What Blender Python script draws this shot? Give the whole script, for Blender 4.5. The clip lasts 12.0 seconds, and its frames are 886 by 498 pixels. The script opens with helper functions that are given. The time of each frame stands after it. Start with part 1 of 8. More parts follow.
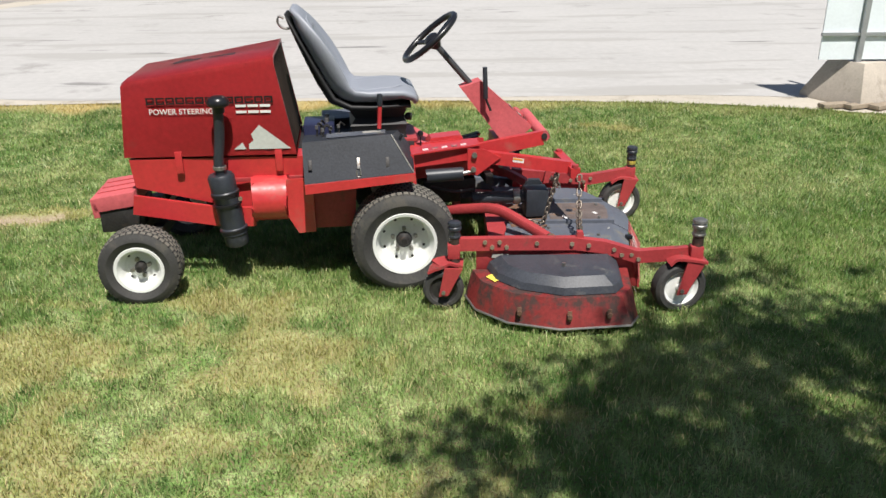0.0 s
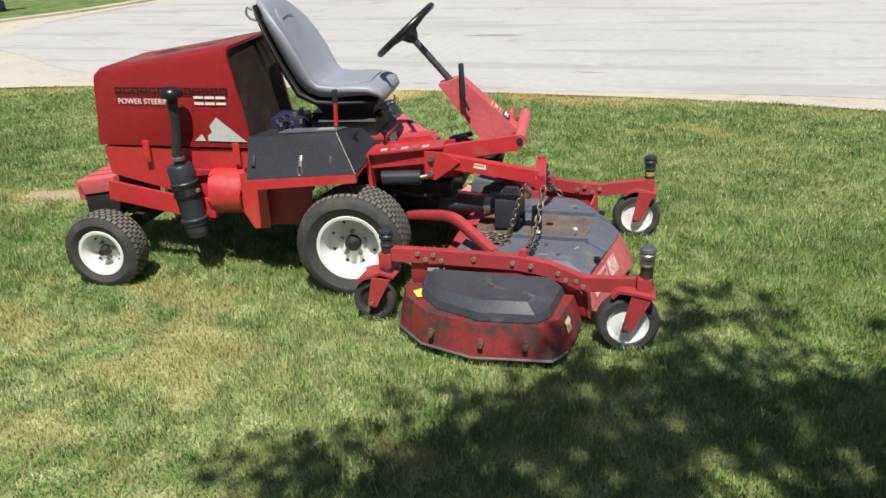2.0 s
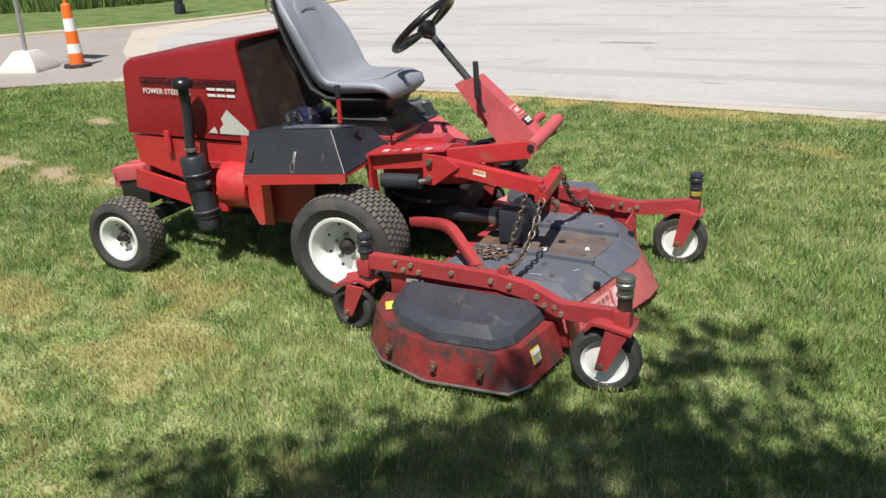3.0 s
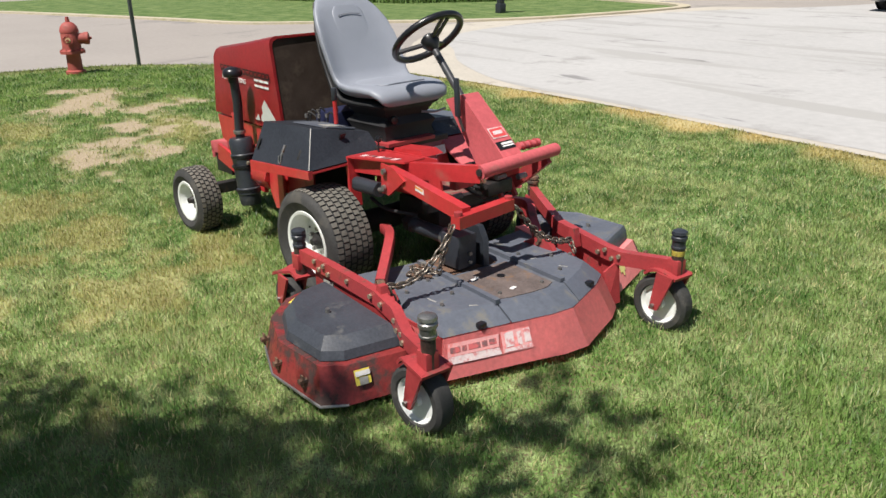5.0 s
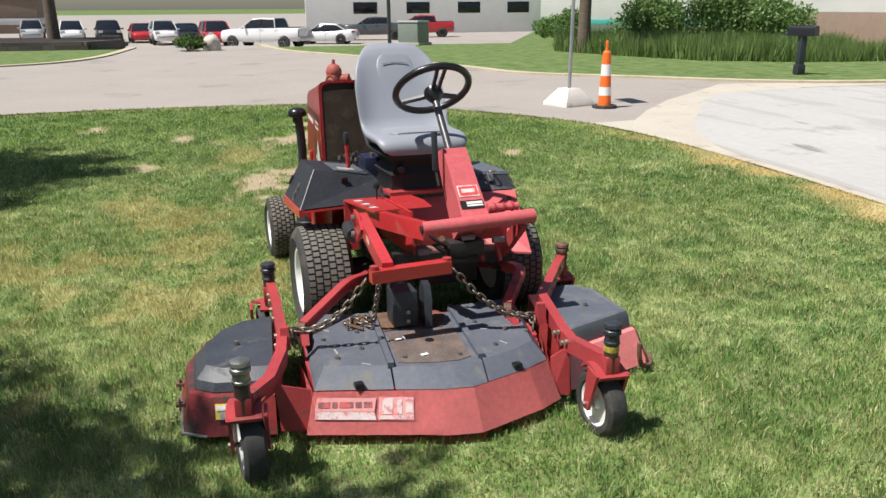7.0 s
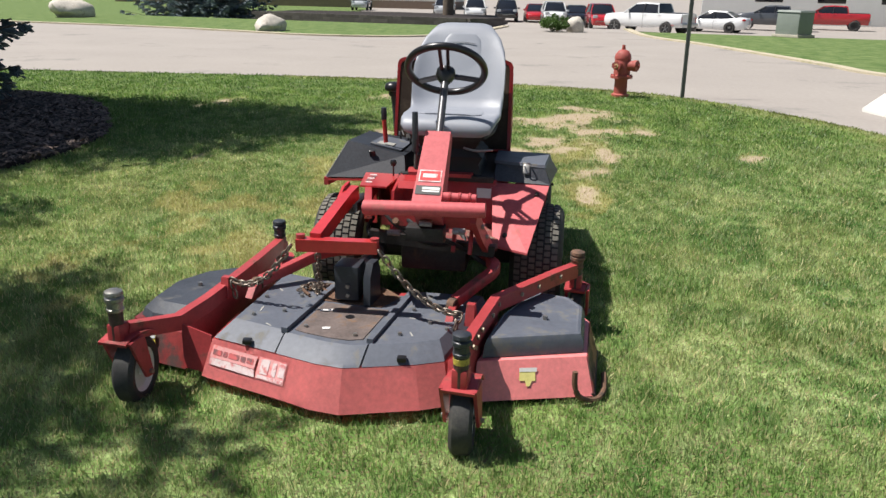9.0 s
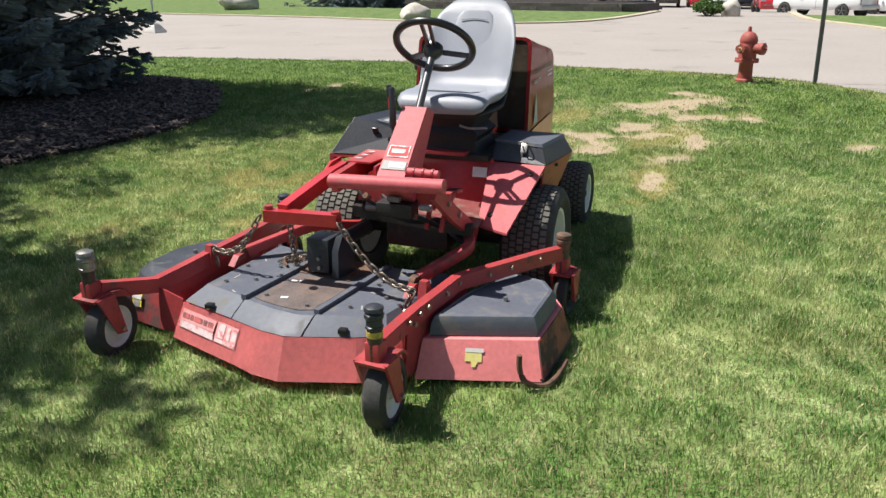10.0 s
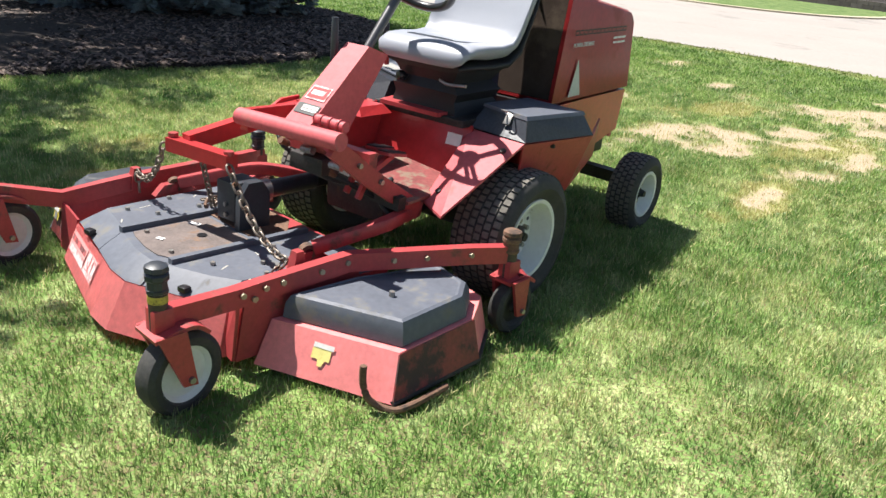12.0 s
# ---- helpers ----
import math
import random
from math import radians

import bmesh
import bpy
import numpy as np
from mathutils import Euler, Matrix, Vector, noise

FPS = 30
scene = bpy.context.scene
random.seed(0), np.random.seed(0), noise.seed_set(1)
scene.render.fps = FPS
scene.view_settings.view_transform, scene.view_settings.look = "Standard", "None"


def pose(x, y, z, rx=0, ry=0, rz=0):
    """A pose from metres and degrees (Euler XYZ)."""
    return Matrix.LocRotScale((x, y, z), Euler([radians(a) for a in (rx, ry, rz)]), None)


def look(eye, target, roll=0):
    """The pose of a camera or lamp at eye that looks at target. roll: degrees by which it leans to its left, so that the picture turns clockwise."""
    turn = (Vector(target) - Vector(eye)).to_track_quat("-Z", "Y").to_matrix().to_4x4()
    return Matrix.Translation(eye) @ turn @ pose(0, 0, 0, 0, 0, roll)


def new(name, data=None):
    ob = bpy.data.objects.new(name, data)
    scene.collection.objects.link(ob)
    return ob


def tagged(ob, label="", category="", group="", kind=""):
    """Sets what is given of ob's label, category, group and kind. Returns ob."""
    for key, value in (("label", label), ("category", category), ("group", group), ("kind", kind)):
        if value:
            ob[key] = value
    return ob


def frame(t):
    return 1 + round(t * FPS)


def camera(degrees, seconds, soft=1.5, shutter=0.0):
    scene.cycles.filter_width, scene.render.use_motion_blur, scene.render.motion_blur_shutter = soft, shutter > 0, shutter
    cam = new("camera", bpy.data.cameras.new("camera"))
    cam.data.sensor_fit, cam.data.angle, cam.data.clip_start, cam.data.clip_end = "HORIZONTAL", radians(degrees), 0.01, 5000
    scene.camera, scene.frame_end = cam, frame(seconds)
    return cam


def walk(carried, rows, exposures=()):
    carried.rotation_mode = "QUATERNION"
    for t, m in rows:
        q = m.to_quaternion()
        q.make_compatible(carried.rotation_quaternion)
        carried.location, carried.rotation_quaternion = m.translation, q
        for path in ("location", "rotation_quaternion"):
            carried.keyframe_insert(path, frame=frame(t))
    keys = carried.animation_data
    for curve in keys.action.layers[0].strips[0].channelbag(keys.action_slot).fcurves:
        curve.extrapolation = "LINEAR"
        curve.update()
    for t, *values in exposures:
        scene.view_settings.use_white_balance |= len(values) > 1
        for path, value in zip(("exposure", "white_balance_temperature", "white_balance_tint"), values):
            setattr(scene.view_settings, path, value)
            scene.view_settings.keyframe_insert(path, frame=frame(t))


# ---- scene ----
cam = camera(57.7, 12.0)
METRES, EYE, TILT, LEAN, TURN = 9.434, 1.74, 0.0, 0.0, 0.0
ROWS = [
    (0.0, 0.0, 0.0, 0.0, -0.26, -22.29, 0.63),
    (0.5, 0.0333, 0.0097, -0.0002, 3.74, -23.36, 1.94),
    (1.0, 0.0675, 0.0111, -0.0029, 8.15, -21.47, 1.17),
    (1.5, 0.1013, 0.0243, 0.0022, 14.71, -22.26, 2.87),
    (2.0, 0.1271, 0.0471, -0.0032, 14.95, -22.89, 2.09),
    (2.5, 0.163, 0.0742, -0.0115, 20.19, -22.96, 3.41),
    (3.0, 0.1957, 0.1036, -0.0173, 27.75, -21.7, 2.71),
    (3.5, 0.2246, 0.139, -0.0196, 32.86, -21.51, 2.42),
    (5.5, 0.3549, 0.2602, -0.019, 61.01, -19.94, -0.61),
    (6.0, 0.3666, 0.2998, -0.0214, 66.64, -19.12, -2.27),
    (6.5, 0.3774, 0.3388, -0.0222, 71.57, -17.59, -1.07),
    (8.5, 0.3887, 0.518, -0.0246, 99.02, -17.39, 0.48),
    (9.0, 0.3699, 0.5612, -0.0243, 105.19, -17.94, -1.18),
    (9.5, 0.3573, 0.6036, -0.0274, 109.84, -19.02, -2.01),
    (10.0, 0.3393, 0.6376, -0.0299, 116.4, -18.78, 0.2),
    (10.5, 0.3125, 0.6644, -0.0301, 123.95, -19.32, 0.56),
    (11.0, 0.2852, 0.6982, -0.034, 130.29, -20.14, -1.34),
    (11.5, 0.2477, 0.7066, -0.0408, 129.14, -23.03, -2.02),
    (12.0, 0.2199, 0.6985, -0.0432, 134.4, -21.67, -5.21),
]
walk(cam, [(t, pose(0, 0, EYE, TILT, LEAN, TURN) @ pose(METRES * x, METRES * y, METRES * z, 90 + pitch, roll, yaw)) for t, x, y, z, yaw, pitch, roll in ROWS],
     [(0.0, 0.28), (3.5, 0.22), (6.0, 0.32), (8.5, 0.38), (10.0, 0.52), (10.5, 0.64), (11.0, 0.74), (11.5, 0.94), (12.0, 1.0)])

# ---------------------------------------------------------------- light
SUN_DIR = Vector((0.14, -0.52, 1.0)).normalized()      # towards the sun
world = bpy.data.worlds.new("world")
scene.world = world
world.use_nodes = True
wn = world.node_tree.nodes
sky = wn.new("ShaderNodeTexSky")
sky.sky_type = 'NISHITA'
sky.sun_disc = False
sky.sun_elevation = math.asin(SUN_DIR.z)
sky.sun_rotation = math.atan2(SUN_DIR.x, SUN_DIR.y)
world.node_tree.links.new(sky.outputs[0], wn["Background"].inputs[0])
wn["Background"].inputs[1].default_value = 0.060
sun = new("sun", bpy.data.lights.new("sun", 'SUN'))
sun.data.energy = 5.5
sun.data.angle = radians(0.53)
sun.data.color = (1.0, 0.955, 0.90)
sun.matrix_world = look(SUN_DIR * 30, (0, 0, 0))

# ---------------------------------------------------------------- materials


def mat(name, color, rough=0.6, metal=0.0, vary=0.15, scale=6.0, fine=60.0, bump=0.1, dirt=None, dirt_at=0.62, dirt_scale=3.0,
        island=0.0, coat=0.0, random_object=0.0):
    """A painted or raw surface: base colour, broad and fine variation, dirt in patches, fine relief."""
    m = bpy.data.materials.new(name)
    m.use_nodes = True
    nt = m.node_tree
    n, l = nt.nodes, nt.links
    b = n["Principled BSDF"]
    b.inputs["Roughness"].default_value = rough
    b.inputs["Metallic"].default_value = metal
    b.inputs["Coat Weight"].default_value = coat
    tc = n.new("ShaderNodeTexCoord")

    def noise_node(s, detail=4.0, rough_=0.6):
        q = n.new("ShaderNodeTexNoise")
        q.inputs["Scale"].default_value = s
        q.inputs["Detail"].default_value = detail
        q.inputs["Roughness"].default_value = rough_
        l.new(tc.outputs["Object"], q.inputs["Vector"])
        return q
    big, small = noise_node(scale), noise_node(fine, 3.0)
    add = n.new("ShaderNodeMath")
    add.operation = 'ADD'
    l.new(big.outputs["Fac"], add.inputs[0])
    l.new(small.outputs["Fac"], add.inputs[1])
    mr = n.new("ShaderNodeMapRange")
    mr.inputs["From Min"].default_value, mr.inputs["From Max"].default_value = 0.7, 1.3
    mr.inputs["To Min"].default_value, mr.inputs["To Max"].default_value = 1 - vary, 1 + vary
    l.new(add.outputs[0], mr.inputs["Value"])
    last = mr.outputs[0]
    for wanted, kind_, amount in (("Random Per Island", "ShaderNodeNewGeometry", island), ("Random", "ShaderNodeObjectInfo", random_object)):
        if amount:
            g = n.new(kind_)
            r = n.new("ShaderNodeMapRange")
            r.inputs["To Min"].default_value, r.inputs["To Max"].default_value = 1 - amount, 1 + amount
            l.new(g.outputs[wanted], r.inputs["Value"])
            mu = n.new("ShaderNodeMath")
            mu.operation = 'MULTIPLY'
            l.new(last, mu.inputs[0])
            l.new(r.outputs[0], mu.inputs[1])
            last = mu.outputs[0]
    hsv = n.new("ShaderNodeHueSaturation")
    hsv.inputs["Color"].default_value = (*color, 1)
    l.new(last, hsv.inputs["Value"])
    col = hsv.outputs["Color"]
    if dirt:
        d = noise_node(dirt_scale, 8.0, 0.7)
        ramp = n.new("ShaderNodeMapRange")
        ramp.inputs["From Min"].default_value, ramp.inputs["From Max"].default_value = dirt_at, dirt_at + 0.1
        l.new(d.outputs["Fac"], ramp.inputs["Value"])
        mx = n.new("ShaderNodeMix")
        mx.data_type = 'RGBA'
        l.new(ramp.outputs[0], mx.inputs["Factor"])
        l.new(col, mx.inputs["A"])
        mx.inputs["B"].default_value = (*dirt, 1)
        col = mx.outputs["Result"]
        rr = n.new("ShaderNodeMapRange")
        rr.inputs["To Min"].default_value, rr.inputs["To Max"].default_value = rough, min(1, rough + 0.3)
        l.new(ramp.outputs[0], rr.inputs["Value"])
        l.new(rr.outputs[0], b.inputs["Roughness"])
    l.new(col, b.inputs["Base Color"])
    if bump:
        bp = n.new("ShaderNodeBump")
        bp.inputs["Strength"].default_value = bump
        bp.inputs["Distance"].default_value = 0.004
        l.new(add.outputs[0], bp.inputs["Height"])
        l.new(bp.outputs[0], b.inputs["Normal"])
    return m


RED = mat("red_paint", (0.475, 0.033, 0.036), 0.38, vary=0.14, scale=2.5, fine=40, bump=0.05, dirt=(0.40, 0.075, 0.06), dirt_at=0.58, coat=0.5)
RED.node_tree.nodes["Principled BSDF"].inputs["Coat Roughness"].default_value = 0.14
# worn paint of many parts; its darker tone also stands for shade inside the wheel well
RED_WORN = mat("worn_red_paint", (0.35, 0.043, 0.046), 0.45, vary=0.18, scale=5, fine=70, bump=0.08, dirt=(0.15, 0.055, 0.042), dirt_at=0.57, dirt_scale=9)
RED_FADED = mat("faded_red_paint", (0.80, 0.235, 0.228), 0.40, vary=0.14, scale=4, fine=50, bump=0.06, dirt=(0.48, 0.20, 0.175), dirt_at=0.60, dirt_scale=6)
RED_SOFT = mat("sun_bleached_red", (0.51, 0.105, 0.114), 0.56, vary=0.16, scale=4, fine=50, bump=0.06, dirt=(0.36, 0.13, 0.115), dirt_at=0.60, dirt_scale=7)
BLACK_PLASTIC = mat("black_plastic", (0.028, 0.032, 0.040), 0.42, vary=0.25, scale=5, fine=90, bump=0.12, dirt=(0.085, 0.085, 0.085), dirt_at=0.60, dirt_scale=9)
DECK_BLACK = mat("dusty_black_cover", (0.100, 0.110, 0.134), 0.52, vary=0.16, scale=4, fine=45, bump=0.05, dirt=(0.150, 0.145, 0.132), dirt_at=0.55, dirt_scale=8)
RUST = mat("rusty_steel", (0.14, 0.075, 0.045), 0.8, vary=0.4, scale=14, fine=120, bump=0.3, dirt=(0.07, 0.05, 0.04), dirt_at=0.52, dirt_scale=12)
STEEL_DARK = mat("dark_greasy_steel", (0.03, 0.028, 0.027), 0.55, metal=0.3, vary=0.4, scale=18, fine=120, bump=0.2, dirt=(0.09, 0.06, 0.04), dirt_at=0.58, dirt_scale=14)
STEEL = mat("grey_steel", (0.32, 0.31, 0.29), 0.4, metal=0.8, vary=0.25, scale=20, fine=160, bump=0.1, dirt=(0.15, 0.08, 0.05), dirt_at=0.6, dirt_scale=25)
CHAIN = mat("chain_steel", (0.20, 0.17, 0.14), 0.45, metal=0.7, vary=0.3, scale=40, fine=200, bump=0.1, dirt=(0.12, 0.06, 0.035), dirt_at=0.52, dirt_scale=30)
RUBBER = mat("tyre_rubber", (0.038, 0.037, 0.035), 0.75, vary=0.25, scale=8, fine=90, bump=0.15, dirt=(0.075, 0.070, 0.060), dirt_at=0.54, dirt_scale=10)
WHITE_RIM = mat("white_rim_paint", (0.72, 0.73, 0.70), 0.4, vary=0.06, scale=10, fine=60, bump=0.05, dirt=(0.42, 0.38, 0.32), dirt_at=0.64, dirt_scale=14)
SEAT_GREY = mat("grey_vinyl", (0.250, 0.266, 0.304), 0.46, vary=0.07, scale=4, fine=300, bump=0.12)
BLACK_GLOSS = mat("black_gloss", (0.012, 0.012, 0.014), 0.3, vary=0.2, scale=8, fine=60, bump=0.03)
DECAL_WHITE = mat("white_decal", (0.72, 0.70, 0.67), 0.5, vary=0.06, scale=20, fine=100, bump=0.0)
DECAL_BLACK = mat("black_decal", (0.012, 0.012, 0.012), 0.45, vary=0.1, scale=20, fine=100, bump=0.0)
DECAL_YELLOW = mat("yellow_decal", (0.78, 0.64, 0.10), 0.45, vary=0.08, scale=20, fine=100, bump=0.0)
DECAL_PALE = mat("faded_yellow_decal", (0.78, 0.68, 0.24), 0.5, vary=0.08, scale=20, fine=100, bump=0.0, dirt=(0.70, 0.60, 0.18), dirt_at=0.52, dirt_scale=30)
GREY_BARE = mat("bare_grey_primer", (0.48, 0.50, 0.46), 0.55, vary=0.1, scale=10, fine=60, bump=0.05)
ASPHALT = mat("weathered_pavement", (0.40, 0.39, 0.375), 0.9, vary=0.09, scale=0.35, fine=9, bump=0.2, dirt=(0.30, 0.29, 0.275), dirt_at=0.58, dirt_scale=0.8)


def stained(m, color, scale, stretch, at):
    """Adds sparse dark streaks to a material's base colour."""
    n, l = m.node_tree.nodes, m.node_tree.links
    b = n["Principled BSDF"]
    old = b.inputs["Base Color"].links[0].from_socket
    tc, mp, q, r, mx = n.new("ShaderNodeTexCoord"), n.new("ShaderNodeMapping"), n.new("ShaderNodeTexNoise"), n.new("ShaderNodeMapRange"), n.new("ShaderNodeMix")
    mp.inputs["Scale"].default_value = stretch
    q.inputs["Scale"].default_value = scale
    q.inputs["Detail"].default_value = 3
    r.inputs["From Min"].default_value, r.inputs["From Max"].default_value = at, at + 0.05
    r.inputs["To Max"].default_value = 0.75
    mx.data_type = 'RGBA'
    mx.inputs["B"].default_value = (*color, 1)
    l.new(tc.outputs["Object"], mp.inputs[0])
    l.new(mp.outputs[0], q.inputs["Vector"])
    l.new(q.outputs["Fac"], r.inputs["Value"])
    l.new(r.outputs[0], mx.inputs["Factor"])
    l.new(old, mx.inputs["A"])
    l.new(mx.outputs["Result"], b.inputs["Base Color"])


stained(ASPHALT, (0.15, 0.145, 0.14), 1.0, (0.55, 2.6, 1), 0.665)
stained(ASPHALT, (0.33, 0.32, 0.30), 1.0, (0.25, 1.6, 1), 0.56)
DRIVE = mat("grey_asphalt_drive", (0.300, 0.270, 0.242), 0.9, vary=0.09, scale=0.4, fine=12, bump=0.2, dirt=(0.215, 0.20, 0.182), dirt_at=0.57, dirt_scale=0.5)
KERB = mat("straw_pale_kerb", (0.44, 0.385, 0.28), 0.9, vary=0.14, scale=1.2, fine=25, bump=0.15, dirt=(0.36, 0.33, 0.20), dirt_at=0.52, dirt_scale=1.0)
CONCRETE = mat("pale_concrete", (0.44, 0.40, 0.335), 0.9, vary=0.1, scale=1.2, fine=25, bump=0.15, dirt=(0.31, 0.275, 0.225), dirt_at=0.56, dirt_scale=1.5)

# ---------------------------------------------------------------- mesh helpers


def bm_object(name, bm, material, smooth=None):
    """Link a bmesh as one mesh object. smooth: degrees under which edges are shaded smooth."""
    bmesh.ops.recalc_face_normals(bm, faces=bm.faces)
    if smooth:
        lim = radians(smooth)
        for f in bm.faces:
            f.smooth = True
        for e in bm.edges:
            e.smooth = len(e.link_faces) == 2 and e.calc_face_angle(0) < lim
    me = bpy.data.meshes.new(name)
    bm.to_mesh(me)
    bm.free()
    me.materials.append(material)
    return new(name, me)


def root_of(ob):
    while ob.parent:
        ob = ob.parent
    return ob


def part(name, bm, material, parent, label="", smooth=40):
    """A bmesh given in world places becomes one mesh object under a thing or a part."""
    bm.transform(Matrix.Translation(-root_of(parent).location))
    ob = bm_object(name, bm, material, smooth)
    ob.parent = parent
    return tagged(ob, label)


def thing(name, place, label, category, group="", kind=""):
    ob = new(name)
    ob.location = place
    ob.empty_display_size = 0.2
    return tagged(ob, label, category, group, kind)


def single(name, bm, material, label, category, group="", kind="", smooth=40):
    ob = bm_object(name, bm, material, smooth)
    return tagged(ob, label, category, group, kind)


def bevel(bm, w, seg=2, angle=30):
    if w:
        edges = [e for e in bm.edges if len(e.link_faces) == 2 and e.calc_face_angle(0) > radians(angle)]
        bmesh.ops.bevel(bm, geom=edges, offset=w, segments=seg, affect='EDGES', profile=0.6, clamp_overlap=True)
    return bm


def block(size, at, rot=(0, 0, 0), bev=0.006, seg=2, bm=None):
    """A bevelled box, its centre at at."""
    b = bmesh.new()
    bmesh.ops.create_cube(b, size=1)
    b.transform(pose(*at, *rot) @ Matrix.Diagonal((*size, 1)))
    bevel(b, bev, seg)
    return merge(bm, b)


def merge(bm, b):
    if bm is None:
        return b
    me = bpy.data.meshes.new("tmp")
    b.to_mesh(me)
    b.free()
    bm.from_mesh(me)
    bpy.data.meshes.remove(me)
    return bm


def rod(a, b_, r, r2=None, seg=16, bev=0.0, bm=None):
    """A cylinder or cone from a to b_."""
    a, b_ = Vector(a), Vector(b_)
    d = b_ - a
    b = bmesh.new()
    bmesh.ops.create_cone(b, cap_ends=True, segments=seg, radius1=r, radius2=r if r2 is None else r2, depth=d.length)
    b.transform(Matrix.Translation((a + b_) / 2) @ d.to_track_quat('Z', 'Y').to_matrix().to_4x4())
    bevel(b, bev, 2, 50)
    return merge(bm, b)


def lathe(profile, at, axis, seg=32, bm=None):
    """Turn (radius, height) pairs about axis through at."""
    b = bmesh.new()
    rings = []
    for r, h in profile:
        rings.append([b.verts.new((max(r, 1e-4) * math.cos(2 * math.pi * k / seg), max(r, 1e-4) * math.sin(2 * math.pi * k / seg), h)) for k in range(seg)])
    for p, q in zip(rings, rings[1:]):
        for k in range(seg):
            b.faces.new((p[k], p[(k + 1) % seg], q[(k + 1) % seg], q[k]))
    bmesh.ops.remove_doubles(b, verts=b.verts, dist=2e-4)
    b.transform(Matrix.Translation(at) @ Vector(axis).to_track_quat('Z', 'Y').to_matrix().to_4x4())
    return merge(bm, b)


def smooth_path(pts, n=6, closed=False):
    """Catmull-Rom through the points."""
    p = [Vector(q) for q in pts]
    out = []
    m = len(p)
    for i in range(m if closed else m - 1):
        if closed:
            a, b_, c, d = p[(i - 1) % m], p[i], p[(i + 1) % m], p[(i + 2) % m]
        else:
            a, b_, c, d = p[max(i - 1, 0)], p[i], p[i + 1], p[min(i + 2, m - 1)]
        for k in range(n):
            t = k / n
            out.append(0.5 * ((2 * b_) + (c - a) * t + (2 * a - 5 * b_ + 4 * c - d) * t * t + (3 * b_ - a - 3 * c + d) * t ** 3))
    if not closed:
        out.append(p[-1])
    return out


def sweep(path, section, up=(0, 0, 1), closed=False, bm=None):
    """Sweep a closed section, (side, up) pairs, along a path."""
    path = [Vector(q) for q in path]
    b = bmesh.new()
    rings = []
    m = len(path)
    for i, q in enumerate(path):
        if closed:
            t = path[(i + 1) % m] - path[i - 1]
        else:
            t = path[min(i + 1, m - 1)] - path[max(i - 1, 0)]
        t.normalize()
        u = Vector(up)
        if abs(t.dot(u)) > 0.95:
            u = Vector((1, 0, 0))
        s = t.cross(u).normalized()
        w = s.cross(t)
        k = 1.0
        if 0 < i < m - 1:
            a, c = (path[i] - path[i - 1]).normalized(), (path[i + 1] - path[i]).normalized()
            k = 1 / max(0.6, math.cos(a.angle(c, 0) / 2))
        rings.append([b.verts.new(q + s * x * k + w * y) for x, y in section])
    for i in range(m if closed else m - 1):
        p, q = rings[i], rings[(i + 1) % m]
        for k in range(len(section)):
            b.faces.new((p[k], p[(k + 1) % len(section)], q[(k + 1) % len(section)], q[k]))
    if not closed:
        b.faces.new(rings[0])
        b.faces.new(rings[-1])
    return merge(bm, b)


def circle(r, seg=10):
    return [(r * math.cos(2 * math.pi * k / seg), r * math.sin(2 * math.pi * k / seg)) for k in range(seg)]


def rect(w, h):
    return [(-w / 2, -h / 2), (w / 2, -h / 2), (w / 2, h / 2), (-w / 2, h / 2)]


def tube(pts, r, seg=10, n=5, closed=False, bm=None):
    return sweep(smooth_path(pts, n, closed), circle(r, seg), closed=closed, bm=bm)


def bar(pts, w, h, bev=0.004, bm=None):
    """A rectangular bar along straight runs."""
    return merge(bm, bevel(sweep(pts, rect(w, h)), bev, 2, 25))


def prism(outline, z0, z1, bev=0.0, bm=None, seg=2):
    """A flat outline of (x, y) raised from z0 to z1."""
    b = bmesh.new()
    lo = [b.verts.new((x, y, z0)) for x, y in outline]
    hi = [b.verts.new((x, y, z1)) for x, y in outline]
    n = len(outline)
    b.faces.new(lo)
    b.faces.new(hi)
    for k in range(n):
        b.faces.new((lo[k], lo[(k + 1) % n], hi[(k + 1) % n], hi[k]))
    bevel(b, bev, seg)
    return merge(bm, b)


def loft(rings, bm=None, cap=True):
    """Skin between closed rings of points with equal counts."""
    b = bmesh.new()
    vs = [[b.verts.new(p) for p in r] for r in rings]
    for p, q in zip(vs, vs[1:]):
        for k in range(len(p)):
            b.faces.new((p[k], p[(k + 1) % len(p)], q[(k + 1) % len(p)], q[k]))
    if cap:
        b.faces.new(vs[0])
        b.faces.new(vs[-1])
    return merge(bm, b)


def plate(corners, thick, bev=0.003, bm=None):
    """A flat plate from a loop of corner points, thickened to both sides."""
    c = [Vector(p) for p in corners]
    nrm = (c[1] - c[0]).cross(c[2] - c[0]).normalized() * thick / 2
    return merge(bm, bevel(loft([[p - nrm for p in c], [p + nrm for p in c]]), bev, 2, 25))


def flat_sheet(outline, z, bm=None):
    """A level sheet over an outline of (x, y)."""
    b = bmesh.new()
    vs = [b.verts.new((x, y, z)) for x, y in outline]
    es = [b.edges.new((vs[i], vs[(i + 1) % len(vs)])) for i in range(len(vs))]
    bmesh.ops.triangle_fill(b, edges=es, use_beauty=True)
    return merge(bm, b)


